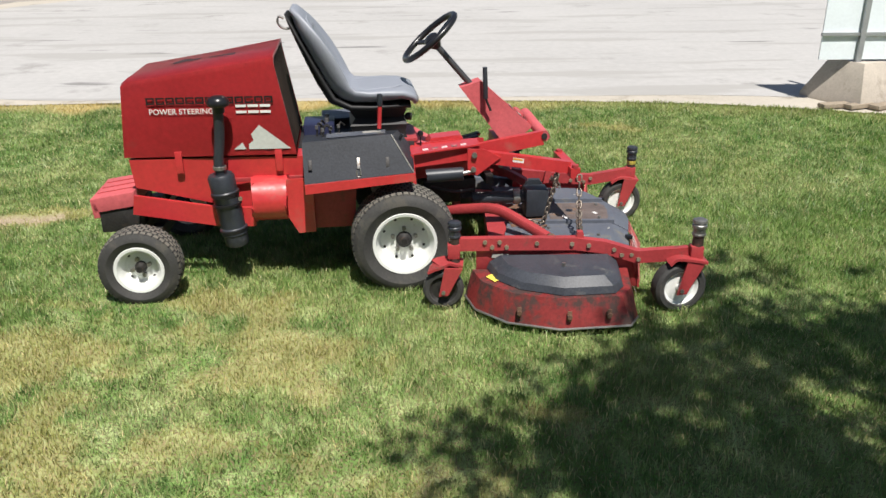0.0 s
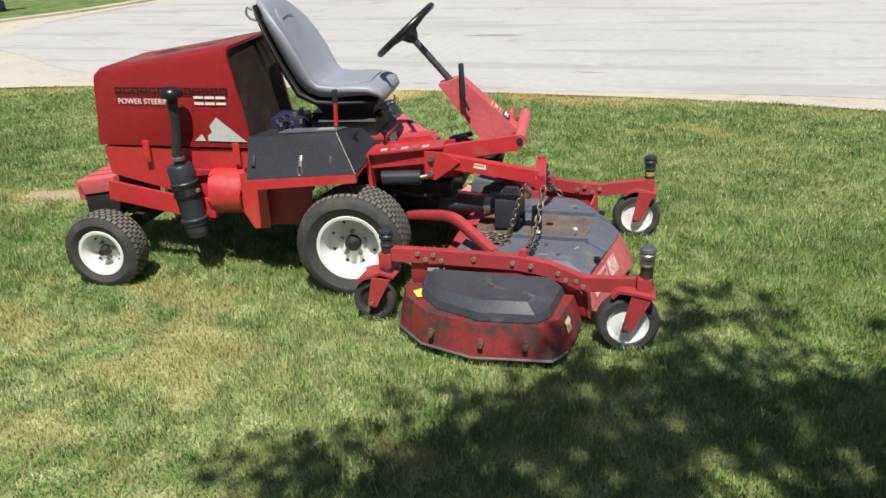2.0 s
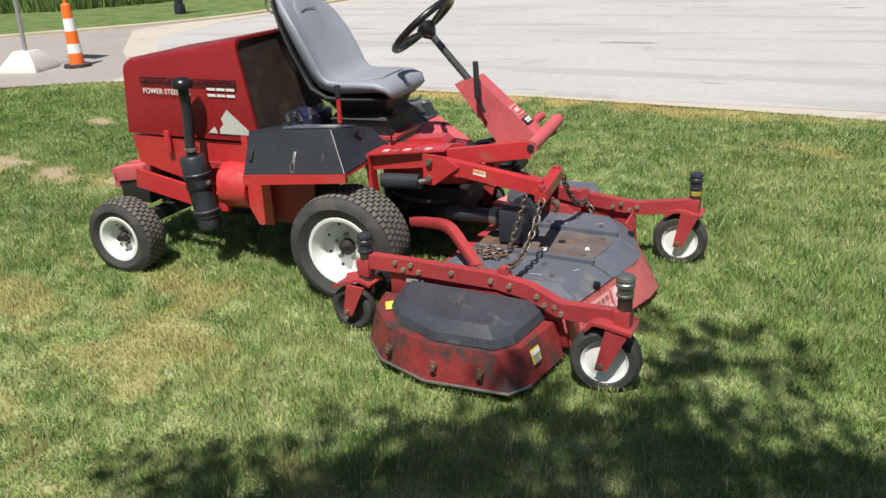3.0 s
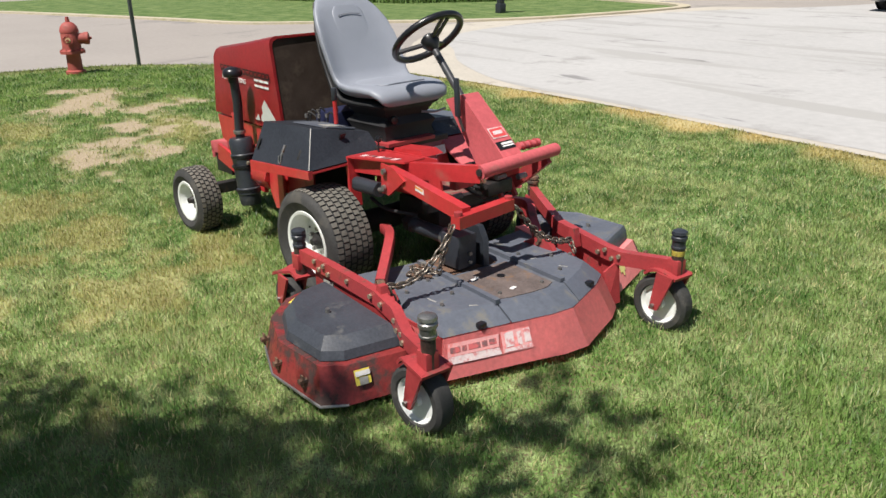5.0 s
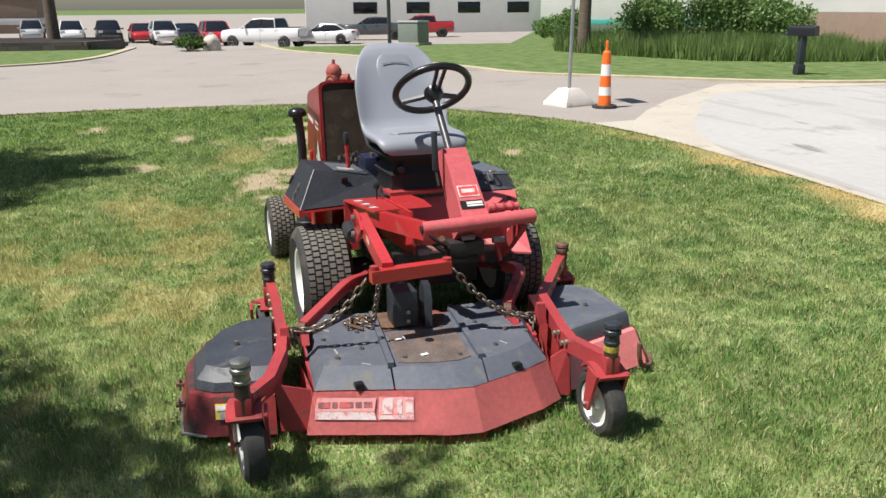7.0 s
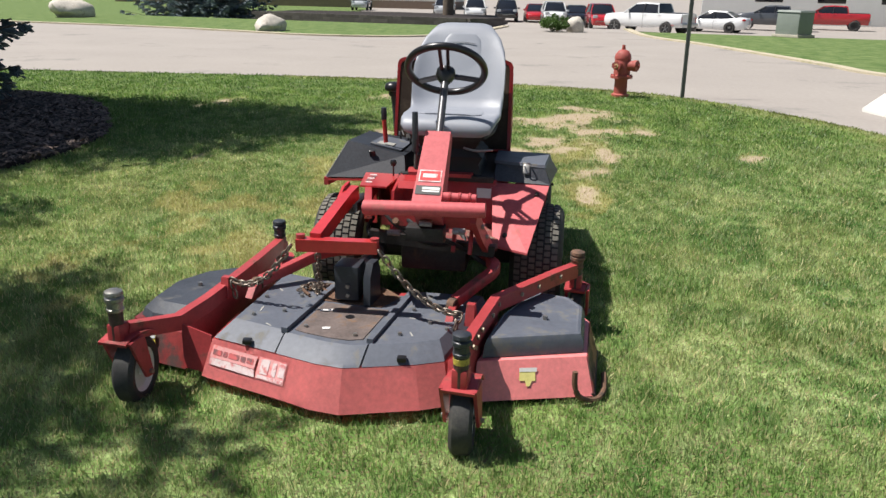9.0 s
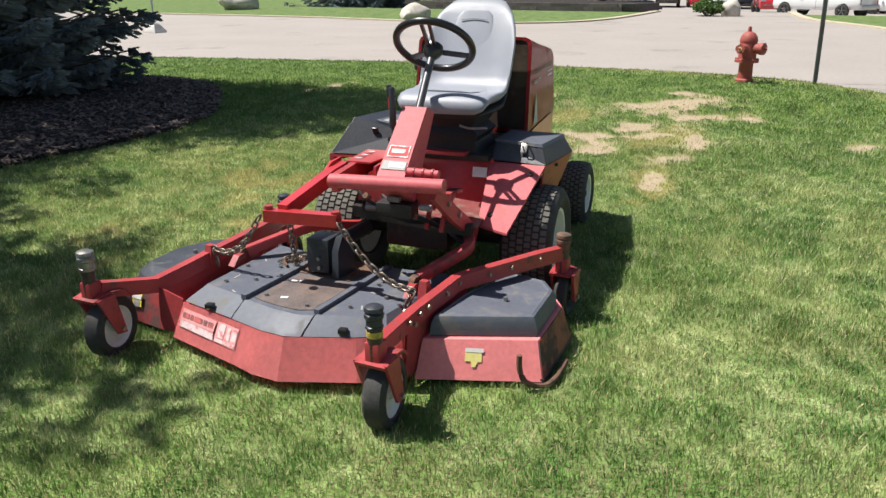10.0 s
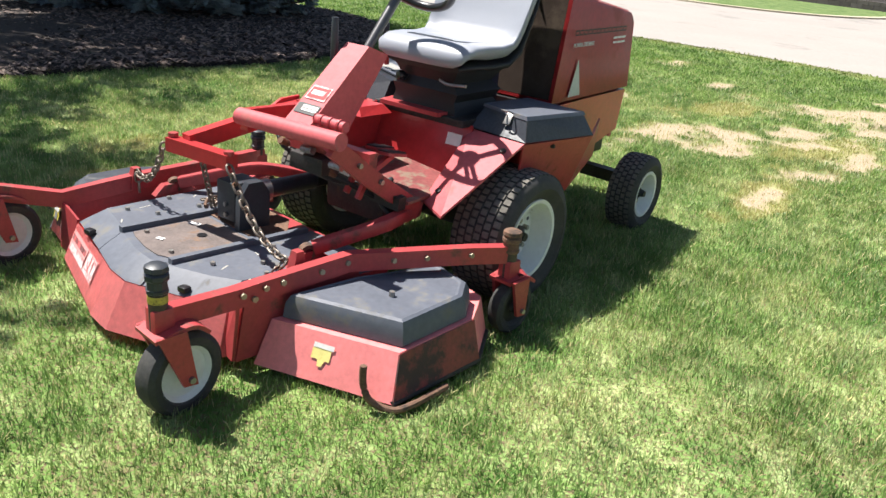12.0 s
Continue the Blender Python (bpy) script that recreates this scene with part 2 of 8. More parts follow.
def words(text, size, matrix, bm_depth=0.001):
    """Lettering as a mesh, standing on the plane of matrix."""
    cu = bpy.data.curves.new("lettering", 'FONT')
    cu.body, cu.size, cu.extrude = text, size, bm_depth
    ob = bpy.data.objects.new("lettering", cu)
    me = bpy.data.meshes.new_from_object(ob)
    b = bmesh.new()
    b.from_mesh(me)
    b.transform(matrix)
    bpy.data.objects.remove(ob)
    bpy.data.meshes.remove(me)
    return b

# ---------------------------------------------------------------- ground


LAWN_EDGE = [(-6.0, -16), (-7.3, -10), (-8.5, -5.8), (-9.2, -2.9), (-9.9, 0), (-10.1, 3.0), (-9.85, 4.8), (-9.2, 5.9), (-7.6, 7.35), (-5.9, 8.1),
             (-3, 8.35), (0, 8.27), (1.5, 8.15), (2.9, 7.9), (4.2, 7.4), (6.5, 6.2), (9.5, 4.0), (13, 0.5), (18, -6)]
EDGE = [(p.x, p.y) for p in smooth_path([(x, y, 0) for x, y in LAWN_EDGE], 8)]
BARE = [(-6.2, 3.03, 0.45, 0.19), (-4.85, 2.35, 0.36, 0.18), (-6.2, 4.0, 0.7, 0.42), (-6.8, 4.35, 0.6, 0.42), (-5.75, 4.6, 0.65, 0.36), (-5.0, 4.15, 0.55, 0.30), (-5.95, 5.05, 0.4, 0.22),
        (-3.85, 3.5, 0.62, 0.28), (-3.7, 4.0, 0.38, 0.24), (-4.15, 3.9, 0.4, 0.22), (-2.72, 4.83, 0.26, 0.08), (-4.72, 6.2, 0.22, 0.15), (-6.16, -0.41, 0.42, 0.15), (-2.88, 1.24, 0.25, 0.11),
        (-4.3, 4.9, 0.34, 0.18), (-3.6, 4.8, 0.3, 0.14), (-6.5, 2.65, 0.34, 0.14), (-7.6, 4.15, 0.3, 0.18), (-7.8, 1.4, 0.34, 0.14)]
DRY = [(-2.0, 3.1, 0.5, 0.28), (-1.5, 3.17, 0.52, 0.26), (-2.6, 2.8, 0.45, 0.25), (-0.77, 2.86, 0.38, 0.2), (-1.4, 2.4, 0.5, 0.3), (-0.6, 3.06, 0.3, 0.16), (-1.0, 3.55, 0.3, 0.16),
       (-3.2, 2.6, 0.6, 0.3), (-0.2, 2.2, 0.4, 0.2), (0.4, 2.6, 0.25, 0.15), (-1.6, 2.0, 0.5, 0.3), (1.3, 7.0, 0.4, 0.25), (-2.75, 4.83, 0.5, 0.2), (-5.2, 3.3, 0.7, 0.3), (-4.6, 4.5, 0.8, 0.3)]


def ripple(x, y, step, seed):
    """Smooth random field in the plane, -1 to 1, with bumps about one step wide."""
    grid = np.random.default_rng(seed).uniform(-1, 1, (128, 128))
    u, v = x / step, y / step
    i, j = np.floor(u).astype(int), np.floor(v).astype(int)
    a, b = u - i, v - j
    a, b = a * a * (3 - 2 * a), b * b * (3 - 2 * b)
    q = lambda m, n: grid[(i + m) % 128, (j + n) % 128]
    return (q(0, 0) * (1 - a) + q(1, 0) * a) * (1 - b) + (q(0, 1) * (1 - a) + q(1, 1) * a) * b


def spots(x, y, table):
    """How deep a place lies inside the ragged patches of a table, 0 to 1."""
    x, y = np.asarray(x, float), np.asarray(y, float)
    wob = 0.60 * ripple(x, y, 0.42, 1) + 0.60 * ripple(x, y, 0.17, 2) + 0.55 * ripple(x, y, 0.08, 3)
    out = np.zeros_like(x)
    for cx, cy, rx, ry in table:
        d = np.sqrt(((x - cx) / rx) ** 2 + ((y - cy) / ry) ** 2) + wob
        out = np.maximum(out, np.clip((1.05 - d) / 0.5, 0, 1))
    return out


def edge_dry(x, y):
    """Strip of straw-coloured grass along the pavement."""
    e = np.array(EDGE)
    x, y = np.asarray(x, float), np.asarray(y, float)
    d = np.full(x.shape, 9.0)
    for ex, ey in e[30:120:2]:
        d = np.minimum(d, np.hypot(x - ex, y - ey))
    return np.clip((0.50 + 0.1 * np.sin(3 * x) + 0.05 * np.sin(11 * x + 2 * y) - d) / 0.25, 0, 1) * np.clip(1.25 - 0.24 * np.abs(x + 2.2), 0.2, 0.95)


def lush(x, y):
    """How deep green the grass stands: thin and yellowish about the mower's right side, lush away from it."""
    d = np.sqrt(((x + 0.9) / 3.0) ** 2 + ((y - 2.6) / 2.1) ** 2)
    e = np.sqrt(((x + 0.3) / 3.0) ** 2 + ((y - 6.6) / 1.9) ** 2)
    return np.clip(0.50 * (np.minimum(d, e) - 0.62) + 0.20 * ripple(x, y, 0.9, 11) + 0.20 * ripple(x, y, 0.35, 12), 0, 1)


def parched(x, y):
    """A faint straw tint where the grass stands thin."""
    return 0.14 * (1 - lush(x, y)) ** 2 * np.clip(0.45 + 0.7 * ripple(x, y, 0.45, 14) + 0.5 * ripple(x, y, 0.16, 15), 0, 1)


def lawn_material(name, blades):
    m = bpy.data.materials.new(name)
    m.use_nodes = True
    n, l = m.node_tree.nodes, m.node_tree.links
    b = n["Principled BSDF"]
    b.inputs["Roughness"].default_value = 0.42 if blades else 0.95
    b.inputs["Specular IOR Level"].default_value = 0.5 if blades else 0.2
    tc = n.new("ShaderNodeTexCoord")
    cols = []
    for s, ramp in ((1.4, ((0.38, (0.094, 0.196, 0.040)), (0.50, (0.182, 0.312, 0.078)), (0.64, (0.37, 0.445, 0.182)))),
                    (7.0, ((0.40, (0.054, 0.145, 0.032)), (0.50, (0.168, 0.293, 0.076)), (0.63, (0.46, 0.54, 0.255)))),
                    (3.0, ((0.36, (0.060, 0.134, 0.021)), (0.50, (0.114, 0.218, 0.038)), (0.66, (0.226, 0.332, 0.080))))):
        q = n.new("ShaderNodeTexNoise")
        q.inputs["Scale"].default_value = s
        q.inputs["Detail"].default_value = 6
        l.new(tc.outputs["Object"], q.inputs["Vector"])
        r = n.new("ShaderNodeValToRGB")
        r.color_ramp.elements[0].position, r.color_ramp.elements[0].color = ramp[0][0], (*ramp[0][1], 1)
        r.color_ramp.elements[1].position, r.color_ramp.elements[1].color = ramp[2][0], (*ramp[2][1], 1)
        e = r.color_ramp.elements.new(ramp[1][0])
        e.color = (*ramp[1][1], 1)
        l.new(q.outputs["Fac"], r.inputs[0])
        cols.append(r.outputs[0])

    def mix(f, a, c):
        x = n.new("ShaderNodeMix")
        x.data_type = 'RGBA'
        for v, s in ((f, x.inputs["Factor"]), (a, x.inputs["A"]), (c, x.inputs["B"])):
            if isinstance(v, tuple):
                s.default_value = v
            elif isinstance(v, float):
                s.default_value = v
            else:
                l.new(v, s)
        return x.outputs["Result"]
    col = mix(0.55, cols[0], cols[1])
    deep = n.new("ShaderNodeAttribute")
    deep.attribute_name = "lush"
    col = mix(deep.outputs["Fac"], col, cols[2])
    dry = n.new("ShaderNodeAttribute")
    dry.attribute_name = "dry"
    bare = n.new("ShaderNodeAttribute")
    bare.attribute_name = "bare"
    if blades:
        g = n.new("ShaderNodeNewGeometry")
        straw = n.new("ShaderNodeMapRange")
        straw.inputs["From Min"].default_value, straw.inputs["From Max"].default_value = 0.83, 0.92
        l.new(g.outputs["Random Per Island"], straw.inputs["Value"])
        thin = n.new("ShaderNodeMath")
        thin.operation = 'MULTIPLY_ADD'
        l.new(deep.outputs["Fac"], thin.inputs[0])
        thin.inputs[1].default_value = -0.75
        thin.inputs[2].default_value = 1.0
        few = n.new("ShaderNodeMath")
        few.operation = 'MULTIPLY'
        l.new(straw.outputs[0], few.inputs[0])
        l.new(thin.outputs[0], few.inputs[1])
        col = mix(few.outputs[0], col, (0.60, 0.53, 0.28, 1))
        hsv = n.new("ShaderNodeHueSaturation")
        v = n.new("ShaderNodeMapRange")
        v.inputs["To Min"].default_value, v.inputs["To Max"].default_value = 0.66, 1.40
        r2 = n.new("ShaderNodeMath")
        r2.operation = 'FRACT'
        r3 = n.new("ShaderNodeMath")
        r3.operation = 'MULTIPLY'
        r3.inputs[1].default_value = 37.7
        l.new(g.outputs["Random Per Island"], r3.inputs[0])
        l.new(r3.outputs[0], r2.inputs[0])
        l.new(r2.outputs[0], v.inputs["Value"])
        l.new(v.outputs[0], hsv.inputs["Value"])
        l.new(col, hsv.inputs["Color"])
        col = hsv.outputs[0]
        col = mix(dry.outputs["Fac"], col, (0.64, 0.50, 0.21, 1))
        b.inputs["Transmission Weight"].default_value = 0.0
        tr = n.new("ShaderNodeBsdfTranslucent")
        l.new(col, tr.inputs["Color"])
        ms = n.new("ShaderNodeMixShader")
        ms.inputs[0].default_value = 0.42
        l.new(b.outputs[0], ms.inputs[1])
        l.new(tr.outputs[0], ms.inputs[2])
        l.new(ms.outputs[0], n["Material Output"].inputs[0])
    else:
        thatch = n.new("ShaderNodeTexNoise")
        thatch.inputs["Scale"].default_value = 90
        thatch.inputs["Detail"].default_value = 5
        l.new(tc.outputs["Object"], thatch.inputs["Vector"])
        tr_ = n.new("ShaderNodeMapRange")
        tr_.inputs["From Min"].default_value, tr_.inputs["From Max"].default_value = 0.45, 0.62
        l.new(thatch.outputs["Fac"], tr_.inputs["Value"])
        distant = n.new("ShaderNodeAttribute")
        distant.attribute_name = "distant"
        tufts = n.new("ShaderNodeTexNoise")
        tufts.inputs["Scale"].default_value = 2.2
        tufts.inputs["Detail"].default_value = 9
        tufts.inputs["Roughness"].default_value = 0.75
        l.new(tc.outputs["Object"], tufts.inputs["Vector"])
        tone = n.new("ShaderNodeMapRange")
        tone.inputs["From Min"].default_value, tone.inputs["From Max"].default_value = 0.36, 0.66
        l.new(tufts.outputs["Fac"], tone.inputs["Value"])
        mown = mix(tone.outputs[0], (0.052, 0.105, 0.025, 1), (0.185, 0.235, 0.088, 1))
        col = mix(tr_.outputs[0], col, (0.16, 0.125, 0.07, 1))
        col = mix(distant.outputs["Fac"], col, mown)
        col = mix(dry.outputs["Fac"], col, (0.46, 0.38, 0.19, 1))
        soil = mix(tr_.outputs[0], (0.40, 0.325, 0.225, 1), (0.27, 0.21, 0.135, 1))
        col = mix(bare.outputs["Fac"], col, soil)
        bp = n.new("ShaderNodeBump")
        bp.inputs["Distance"].default_value = 0.02
        bp.inputs["Strength"].default_value = 0.5
        l.new(thatch.outputs["Fac"], bp.inputs["Height"])
        l.new(bp.outputs[0], b.inputs["Normal"])
    l.new(col, b.inputs["Base Color"])
    return m


def set_float(me, name, values):
    a = me.attributes.new(name, 'FLOAT', 'POINT')
    a.data.foreach_set("value", np.asarray(values, np.float32))


def quick_mesh(name, co, faces):
    """A mesh from arrays: co (n, 3), faces (m, k)."""
    me = bpy.data.meshes.new(name)
    m, k = faces.shape
    me.vertices.add(len(co))
    me.vertices.foreach_set("co", np.ascontiguousarray(co, np.float32).ravel())
    me.loops.add(m * k)
    me.loops.foreach_set("vertex_index", np.ascontiguousarray(faces, np.int32).ravel())
    me.polygons.add(m)
    me.polygons.foreach_set("loop_start", np.arange(0, m * k, k, dtype=np.int32))
    me.update(calc_edges=True)
    return me


def far_z(x):
    """The parking lot lies a metre lower than the lawn."""
    return -0.05 * min(20.0, max(0.0, -x - 31.5))


def build_ground():
    far = np.array([3.0, 8, 20, 40, 60, 200, 800, 3000])
    xs = np.concatenate([-11.5 - far[::-1], np.arange(-11.5, 5.01, 0.08), 5 + far])
    ys = np.concatenate([-3.0 - far[::-1], np.arange(-3.0, 9.01, 0.08), 9 + far])
    gx, gy = np.meshgrid(xs, ys)
    x, y = gx.ravel(), gy.ravel()
    z = np.where((x > -11) & (x < 5) & (y > -3) & (y < 8.8), 0.006 * np.sin(2.1 * x + 1.3 * y) + 0.004 * np.sin(5.3 * x - 4.1 * y), 0) - 0.006
    z = z - 0.05 * np.clip(-x - 31.5, 0, 20)
    nx, ny = len(xs), len(ys)
    i = np.arange(nx * ny).reshape(ny, nx)
    f = np.stack([i[:-1, :-1], i[:-1, 1:], i[1:, 1:], i[1:, :-1]], -1).reshape(-1, 4)
    me = quick_mesh("ground", np.stack([x, y, z], 1), f)
    set_float(me, "bare", spots(x, y, BARE))
    set_float(me, "lush", lush(x, y))
    set_float(me, "distant", np.clip((np.hypot(x - 0.4, y - 3.9) - 8) / 4, 0, 1))
    set_float(me, "dry", np.maximum(np.maximum(spots(x, y, DRY) * 0.45, edge_dry(x, y)), parched(x, y)))
    me.materials.append(lawn_material("lawn_soil", False))
    tagged(new("ground", me), "lawn ground with thin thatch and bare soil patches", "ground", kind="structure")


def inside(x, y, poly):
    c = np.zeros(x.shape, bool)
    n = len(poly)
    for k in range(n):
        (x1, y1), (x2, y2) = poly[k], poly[(k + 1) % n]
        if y1 == y2:
            continue
        c ^= ((y1 > y) != (y2 > y)) & (x < (x2 - x1) * (y - y1) / (y2 - y1) + x1)
    return c


MULCH = [(p.x, p.y) for p in smooth_path([(1.2, -0.4, 0), (0.3, 0.0, 0), (-1.4, 0.08, 0), (-3.1, 0.0, 0), (-4.5, -0.9, 0), (-5.55, -2.1, 0), (-5.9, -3.6, 0),
                                          (-5.4, -5.6, 0), (-3.6, -6.8, 0), (-1.2, -6.2, 0), (0.8, -4.2, 0), (1.6, -2.0, 0)], 5, True)]
LAWN = EDGE + [(18, -30), (-6, -30)]


def build_grass():
    rng = np.random.default_rng(7)
    # dense about the mower, thinner and coarser outwards
    fx, fy, reach, dens = 0.3, 4.0, 3.8, 11900
    r = np.linspace(0, 15, 600)
    weight = r * dens / (1 + (r / reach) ** 4) ** 0.60
    total = int(weight.sum() * 2 * np.pi * (r[1] - r[0]))
    cdf = np.cumsum(weight)
    rr = np.interp(rng.uniform(0, 1, total), cdf / cdf[-1], r)
    aa = rng.uniform(0, 2 * np.pi, total)
    x, y = fx + rr * np.cos(aa), fy + rr * np.sin(aa)
    near = (y > -7.5) & (x > -10.5) & (x < 6)
    x, y, rr = x[near], y[near], rr[near]
    bare, dry = spots(x, y, BARE), np.maximum(np.maximum(spots(x, y, DRY) * 0.45, edge_dry(x, y)), parched(x, y))
    keep = inside(x, y, LAWN) & ~inside(x, y, MULCH) & (rng.uniform(0, 1, len(x)) > bare * 0.93)
    x, y, rr, bare, dry = x[keep], y[keep], rr[keep], bare[keep], dry[keep]
    n = len(x)
    deep = lush(x, y)
    h = (0.031 - 0.0008 * np.clip(rr - 4, 0, 9)) * (1 + 0.28 * ripple(x, y, 0.30, 5) + 0.25 * ripple(x, y, 0.11, 6)) * (0.85 + 0.35 * deep)
    h = h * rng.uniform(0.55, 1.3, n) * (1 - 0.4 * dry) * (1 - 0.4 * bare)
    w = 0.0031 * (1 + (rr / 5.6) ** 1.25) * rng.uniform(0.6, 1.35, n)
    a = rng.uniform(0, 2 * np.pi, n)
    lean = h * rng.uniform(0.15, 1.15, n)
    b = a + rng.uniform(-0.9, 0.9, n) + np.pi / 2
    sx, sy = np.cos(a) * w / 2, np.sin(a) * w / 2
    lx, ly = np.cos(b) * lean, np.sin(b) * lean
    # each blade: a foot, two shoulders, a bent tip
    p = np.empty((n, 4, 3), np.float32)
    p[:, 0] = np.stack([x, y, np.full(n, -0.012)], 1)
    p[:, 1] = np.stack([x + sx + lx * .35, y + sy + ly * .35, h * .5], 1)
    p[:, 2] = np.stack([x - sx + lx * .35, y - sy + ly * .35, h * .5], 1)
    p[:, 3] = np.stack([x + lx, y + ly, h], 1)
    base = (np.arange(n) * 4)[:, None]
    f = np.concatenate([base + np.array([[0, 1, 2]]), base + np.array([[2, 1, 3]])], 1).reshape(-1, 3)
    me = quick_mesh("lawn_grass", p.reshape(-1, 3), f)
    set_float(me, "dry", np.repeat(np.maximum(dry, bare * 0.6), 4))
    set_float(me, "lush", np.repeat(deep, 4))
    me.materials.append(lawn_material("grass_blades", True))
    tagged(new("lawn_grass", me), "mown green lawn grass with straw-coloured dry patches", "grass", kind="stuff")


FAR_KERB = [(-22.0, -40), (-22.3, -15), (-21.7, -9.2), (-21.0, -5.9), (-22.0, -3.0), (-25.1, -1.7), (-32, -1.5)]
FAR_KERB_2 = [(-33.0, 3.6), (-27.5, 4.6), (-23.4, 6.5), (-17.4, 8.8), (-15.0, 9.6), (-13.1, 11.7), (-11.7, 13.3), (-10.9, 14.9), (-10.55, 17.0), (-10.45, 18.7), (-10.6, 19.7), (-11.4, 20.25), (-12.7, 20.5), (-15.2, 20.9), (-17.0, 21.6)]


def curve2(pts, n=6):
    return [(p.x, p.y) for p in smooth_path([(x, y, 0) for x, y in pts], n)]


def build_pavement():
    k1, k2 = curve2(FAR_KERB), curve2(FAR_KERB_2)
    road = EDGE + [(40, -20), (60, 60), (-8.0, 60)] + k2[::-1] + [(-33, -1.5)] + k1[::-1] + [(-6, -40)]
    single("drive", flat_sheet(road, 0.004), DRIVE, "grey asphalt driveway with worn patches", "road", kind="structure", smooth=None)
    bulb = curve2([(14, 3.2), (9.5, 5.0), (6.5, 7.1), (4.2, 8.05), (2.9, 8.36), (1.5, 8.42), (0, 8.42), (-1.6, 8.46), (-3.2, 8.47), (-4.2, 8.50), (-5.1, 8.72), (-6.4, 9.3), (-7.6, 10.1), (-8.7, 10.75), (-9.6, 11.8), (-10.1, 13.6), (-10.0, 16), (-9.6, 19), (-7.8, 23), (-7.4, 30)], 8) + [(60, 58), (38, -18)]
    single("road", flat_sheet(bulb, 0.010), ASPHALT, "sun-bleached pavement of the turning circle", "road", kind="structure", smooth=None)
    # concrete gutter along the lawn
    apron = [p for p in EDGE if p[0] > -6.7 and (p[1] > 5 or p[0] > 3) and p[0] < 13] + [(14.3, 3.4), (9.5, 5.2), (6.5, 7.35), (4.2, 8.35), (1.5, 8.9), (0, 9.0), (-3.2, 8.9), (-4.8, 9.3), (-6.2, 9.55), (-7.5, 10.25), (-8.6, 10.9), (-9.55, 11.95), (-10.2, 13.7), (-10.25, 16), (-9.4, 19), (-7.9, 21.5),
             (-10.2, 20.3), (-10.6, 16.8), (-11.1, 14.7), (-11.3, 12.6), (-8.9, 10.2), (-7.7, 9.24), (-6.75, 8.6)]
    single("gutter", flat_sheet(apron, 0.0075), CONCRETE, "pale concrete gutter strip beside the lawn", "gutter", kind="structure", smooth=None)
    for pts in (k1, k2):
        bm = bevel(sweep([(x, y, 0.0) for x, y in pts], rect(0.30, 0.10)), 0.02, 1, 40)
        single("kerb", bm, KERB, "low pale concrete kerb along the far lawn", "kerb", kind="structure")
    bm = bmesh.new()
    for ring in ([(-32.5, -1.2), (-33, 3.4), (-34, 8), (-44, 17), (-51.5, 20.3), (-51.5, -18.8), (-40, -16), (-36, -3)], [(-51.5, -18.8), (-51.5, 20.3), (-420, 170), (-420, -120)]):
        bm.faces.new([bm.verts.new((x, y, far_z(x) + 0.006)) for x, y in ring])
    bmesh.ops.recalc_face_normals(bm, faces=bm.faces[:])
    single("parking_lot", bm, DRIVE, "grey asphalt parking lot beyond the driveway", "road", kind="structure", smooth=None)
    yard = [(-16.8, 21.7), (-15.2, 21.1), (-12.7, 20.75), (-12.2, 21.8), (-13.6, 24.6), (-24, 25.6), (-40, 36), (-38, 30), (-24, 23.4), (-17.6, 22.7)]
    single("yard", flat_sheet(yard, 0.012), CONCRETE, "pale concrete apron before the workshop building", "pavement", kind="structure", smooth=None)

# ---------------------------------------------------------------- the mower
# body frame: u ahead, v to the left, z up, from this base
BASE = pose(-0.2, 4.35, 0, 0, 0, 6.5)
TO_WORLD = BASE


def body(name, bm, material, parent, label="", smooth=40):
    """A part that was built in the body frame."""
    bm.transform(TO_WORLD)
    return part(name, bm, material, parent, label, smooth)


def tyre_mesh(r, w, rim_r, at, axis, lugs):
    """Tyre with rounded shoulders and a turf tread: staggered raised blocks, all in one skin."""
    h = w / 2
    count = max(24, int(2 * math.pi * r / 0.031))
    steps = (0.0, 0.72, 0.78, 0.94)
    up, low = 0.002, -0.0048
    rows = [(rim_r, -h * 0.62, 0, 0), (rim_r + 0.012, -h * 0.80, 0, 0), ((r + rim_r) / 2, -h * 0.99, 0, 0), (r - 0.034, -h * 0.96, 0, 0), (r - 0.020, -h * 0.88, 0, 0)]
    for k in range(lugs):
        lo, hi = (-0.82 + 1.64 * (k + f) / lugs for f in (0.0, 1.0))
        g = (hi - lo) * 0.11
        for q, raised in ((lo + g * 0.4, 0), (lo + g, 1), (hi - g, 1), (hi - g * 0.4, 0)):
            rows.append((r - 0.010 * max(0, abs(q) - 0.4) ** 1.5 * 2.5, q * h, raised, k % 2))
    rows += [(a, -b, 0, 0) for a, b, _, _ in rows[4::-1]]
    bm = bmesh.new()
    grid = []
    for rad, hh, raised, odd in rows:
        tread = rad > r - 0.019
        ring = []
        for c in range(count):
            for i, s in enumerate(steps):
                a = 2 * math.pi * (c + s + 0.5 * odd) / count
                q = rad + ((up if raised and i < 2 else low) if tread else 0)
                ring.append(bm.verts.new((q * math.cos(a), q * math.sin(a), hh)))
        if odd:
            ring = ring[-2:] + ring[:-2]
        grid.append(ring)
    n = count * 4
    for j, (p, q) in enumerate(zip(grid, grid[1:])):
        block_row = rows[j][2] and rows[j + 1][2]
        first = 2 if rows[j][3] else 0
        for k in range(n):
            bm.faces.new((p[k], p[(k + 1) % n], q[(k + 1) % n], q[k])).material_index = 1 if block_row and k % 4 == first else 0
    bm.transform(Matrix.Translation(at) @ Vector(axis).to_track_quat('Z', 'Y').to_matrix().to_4x4())
    return bm


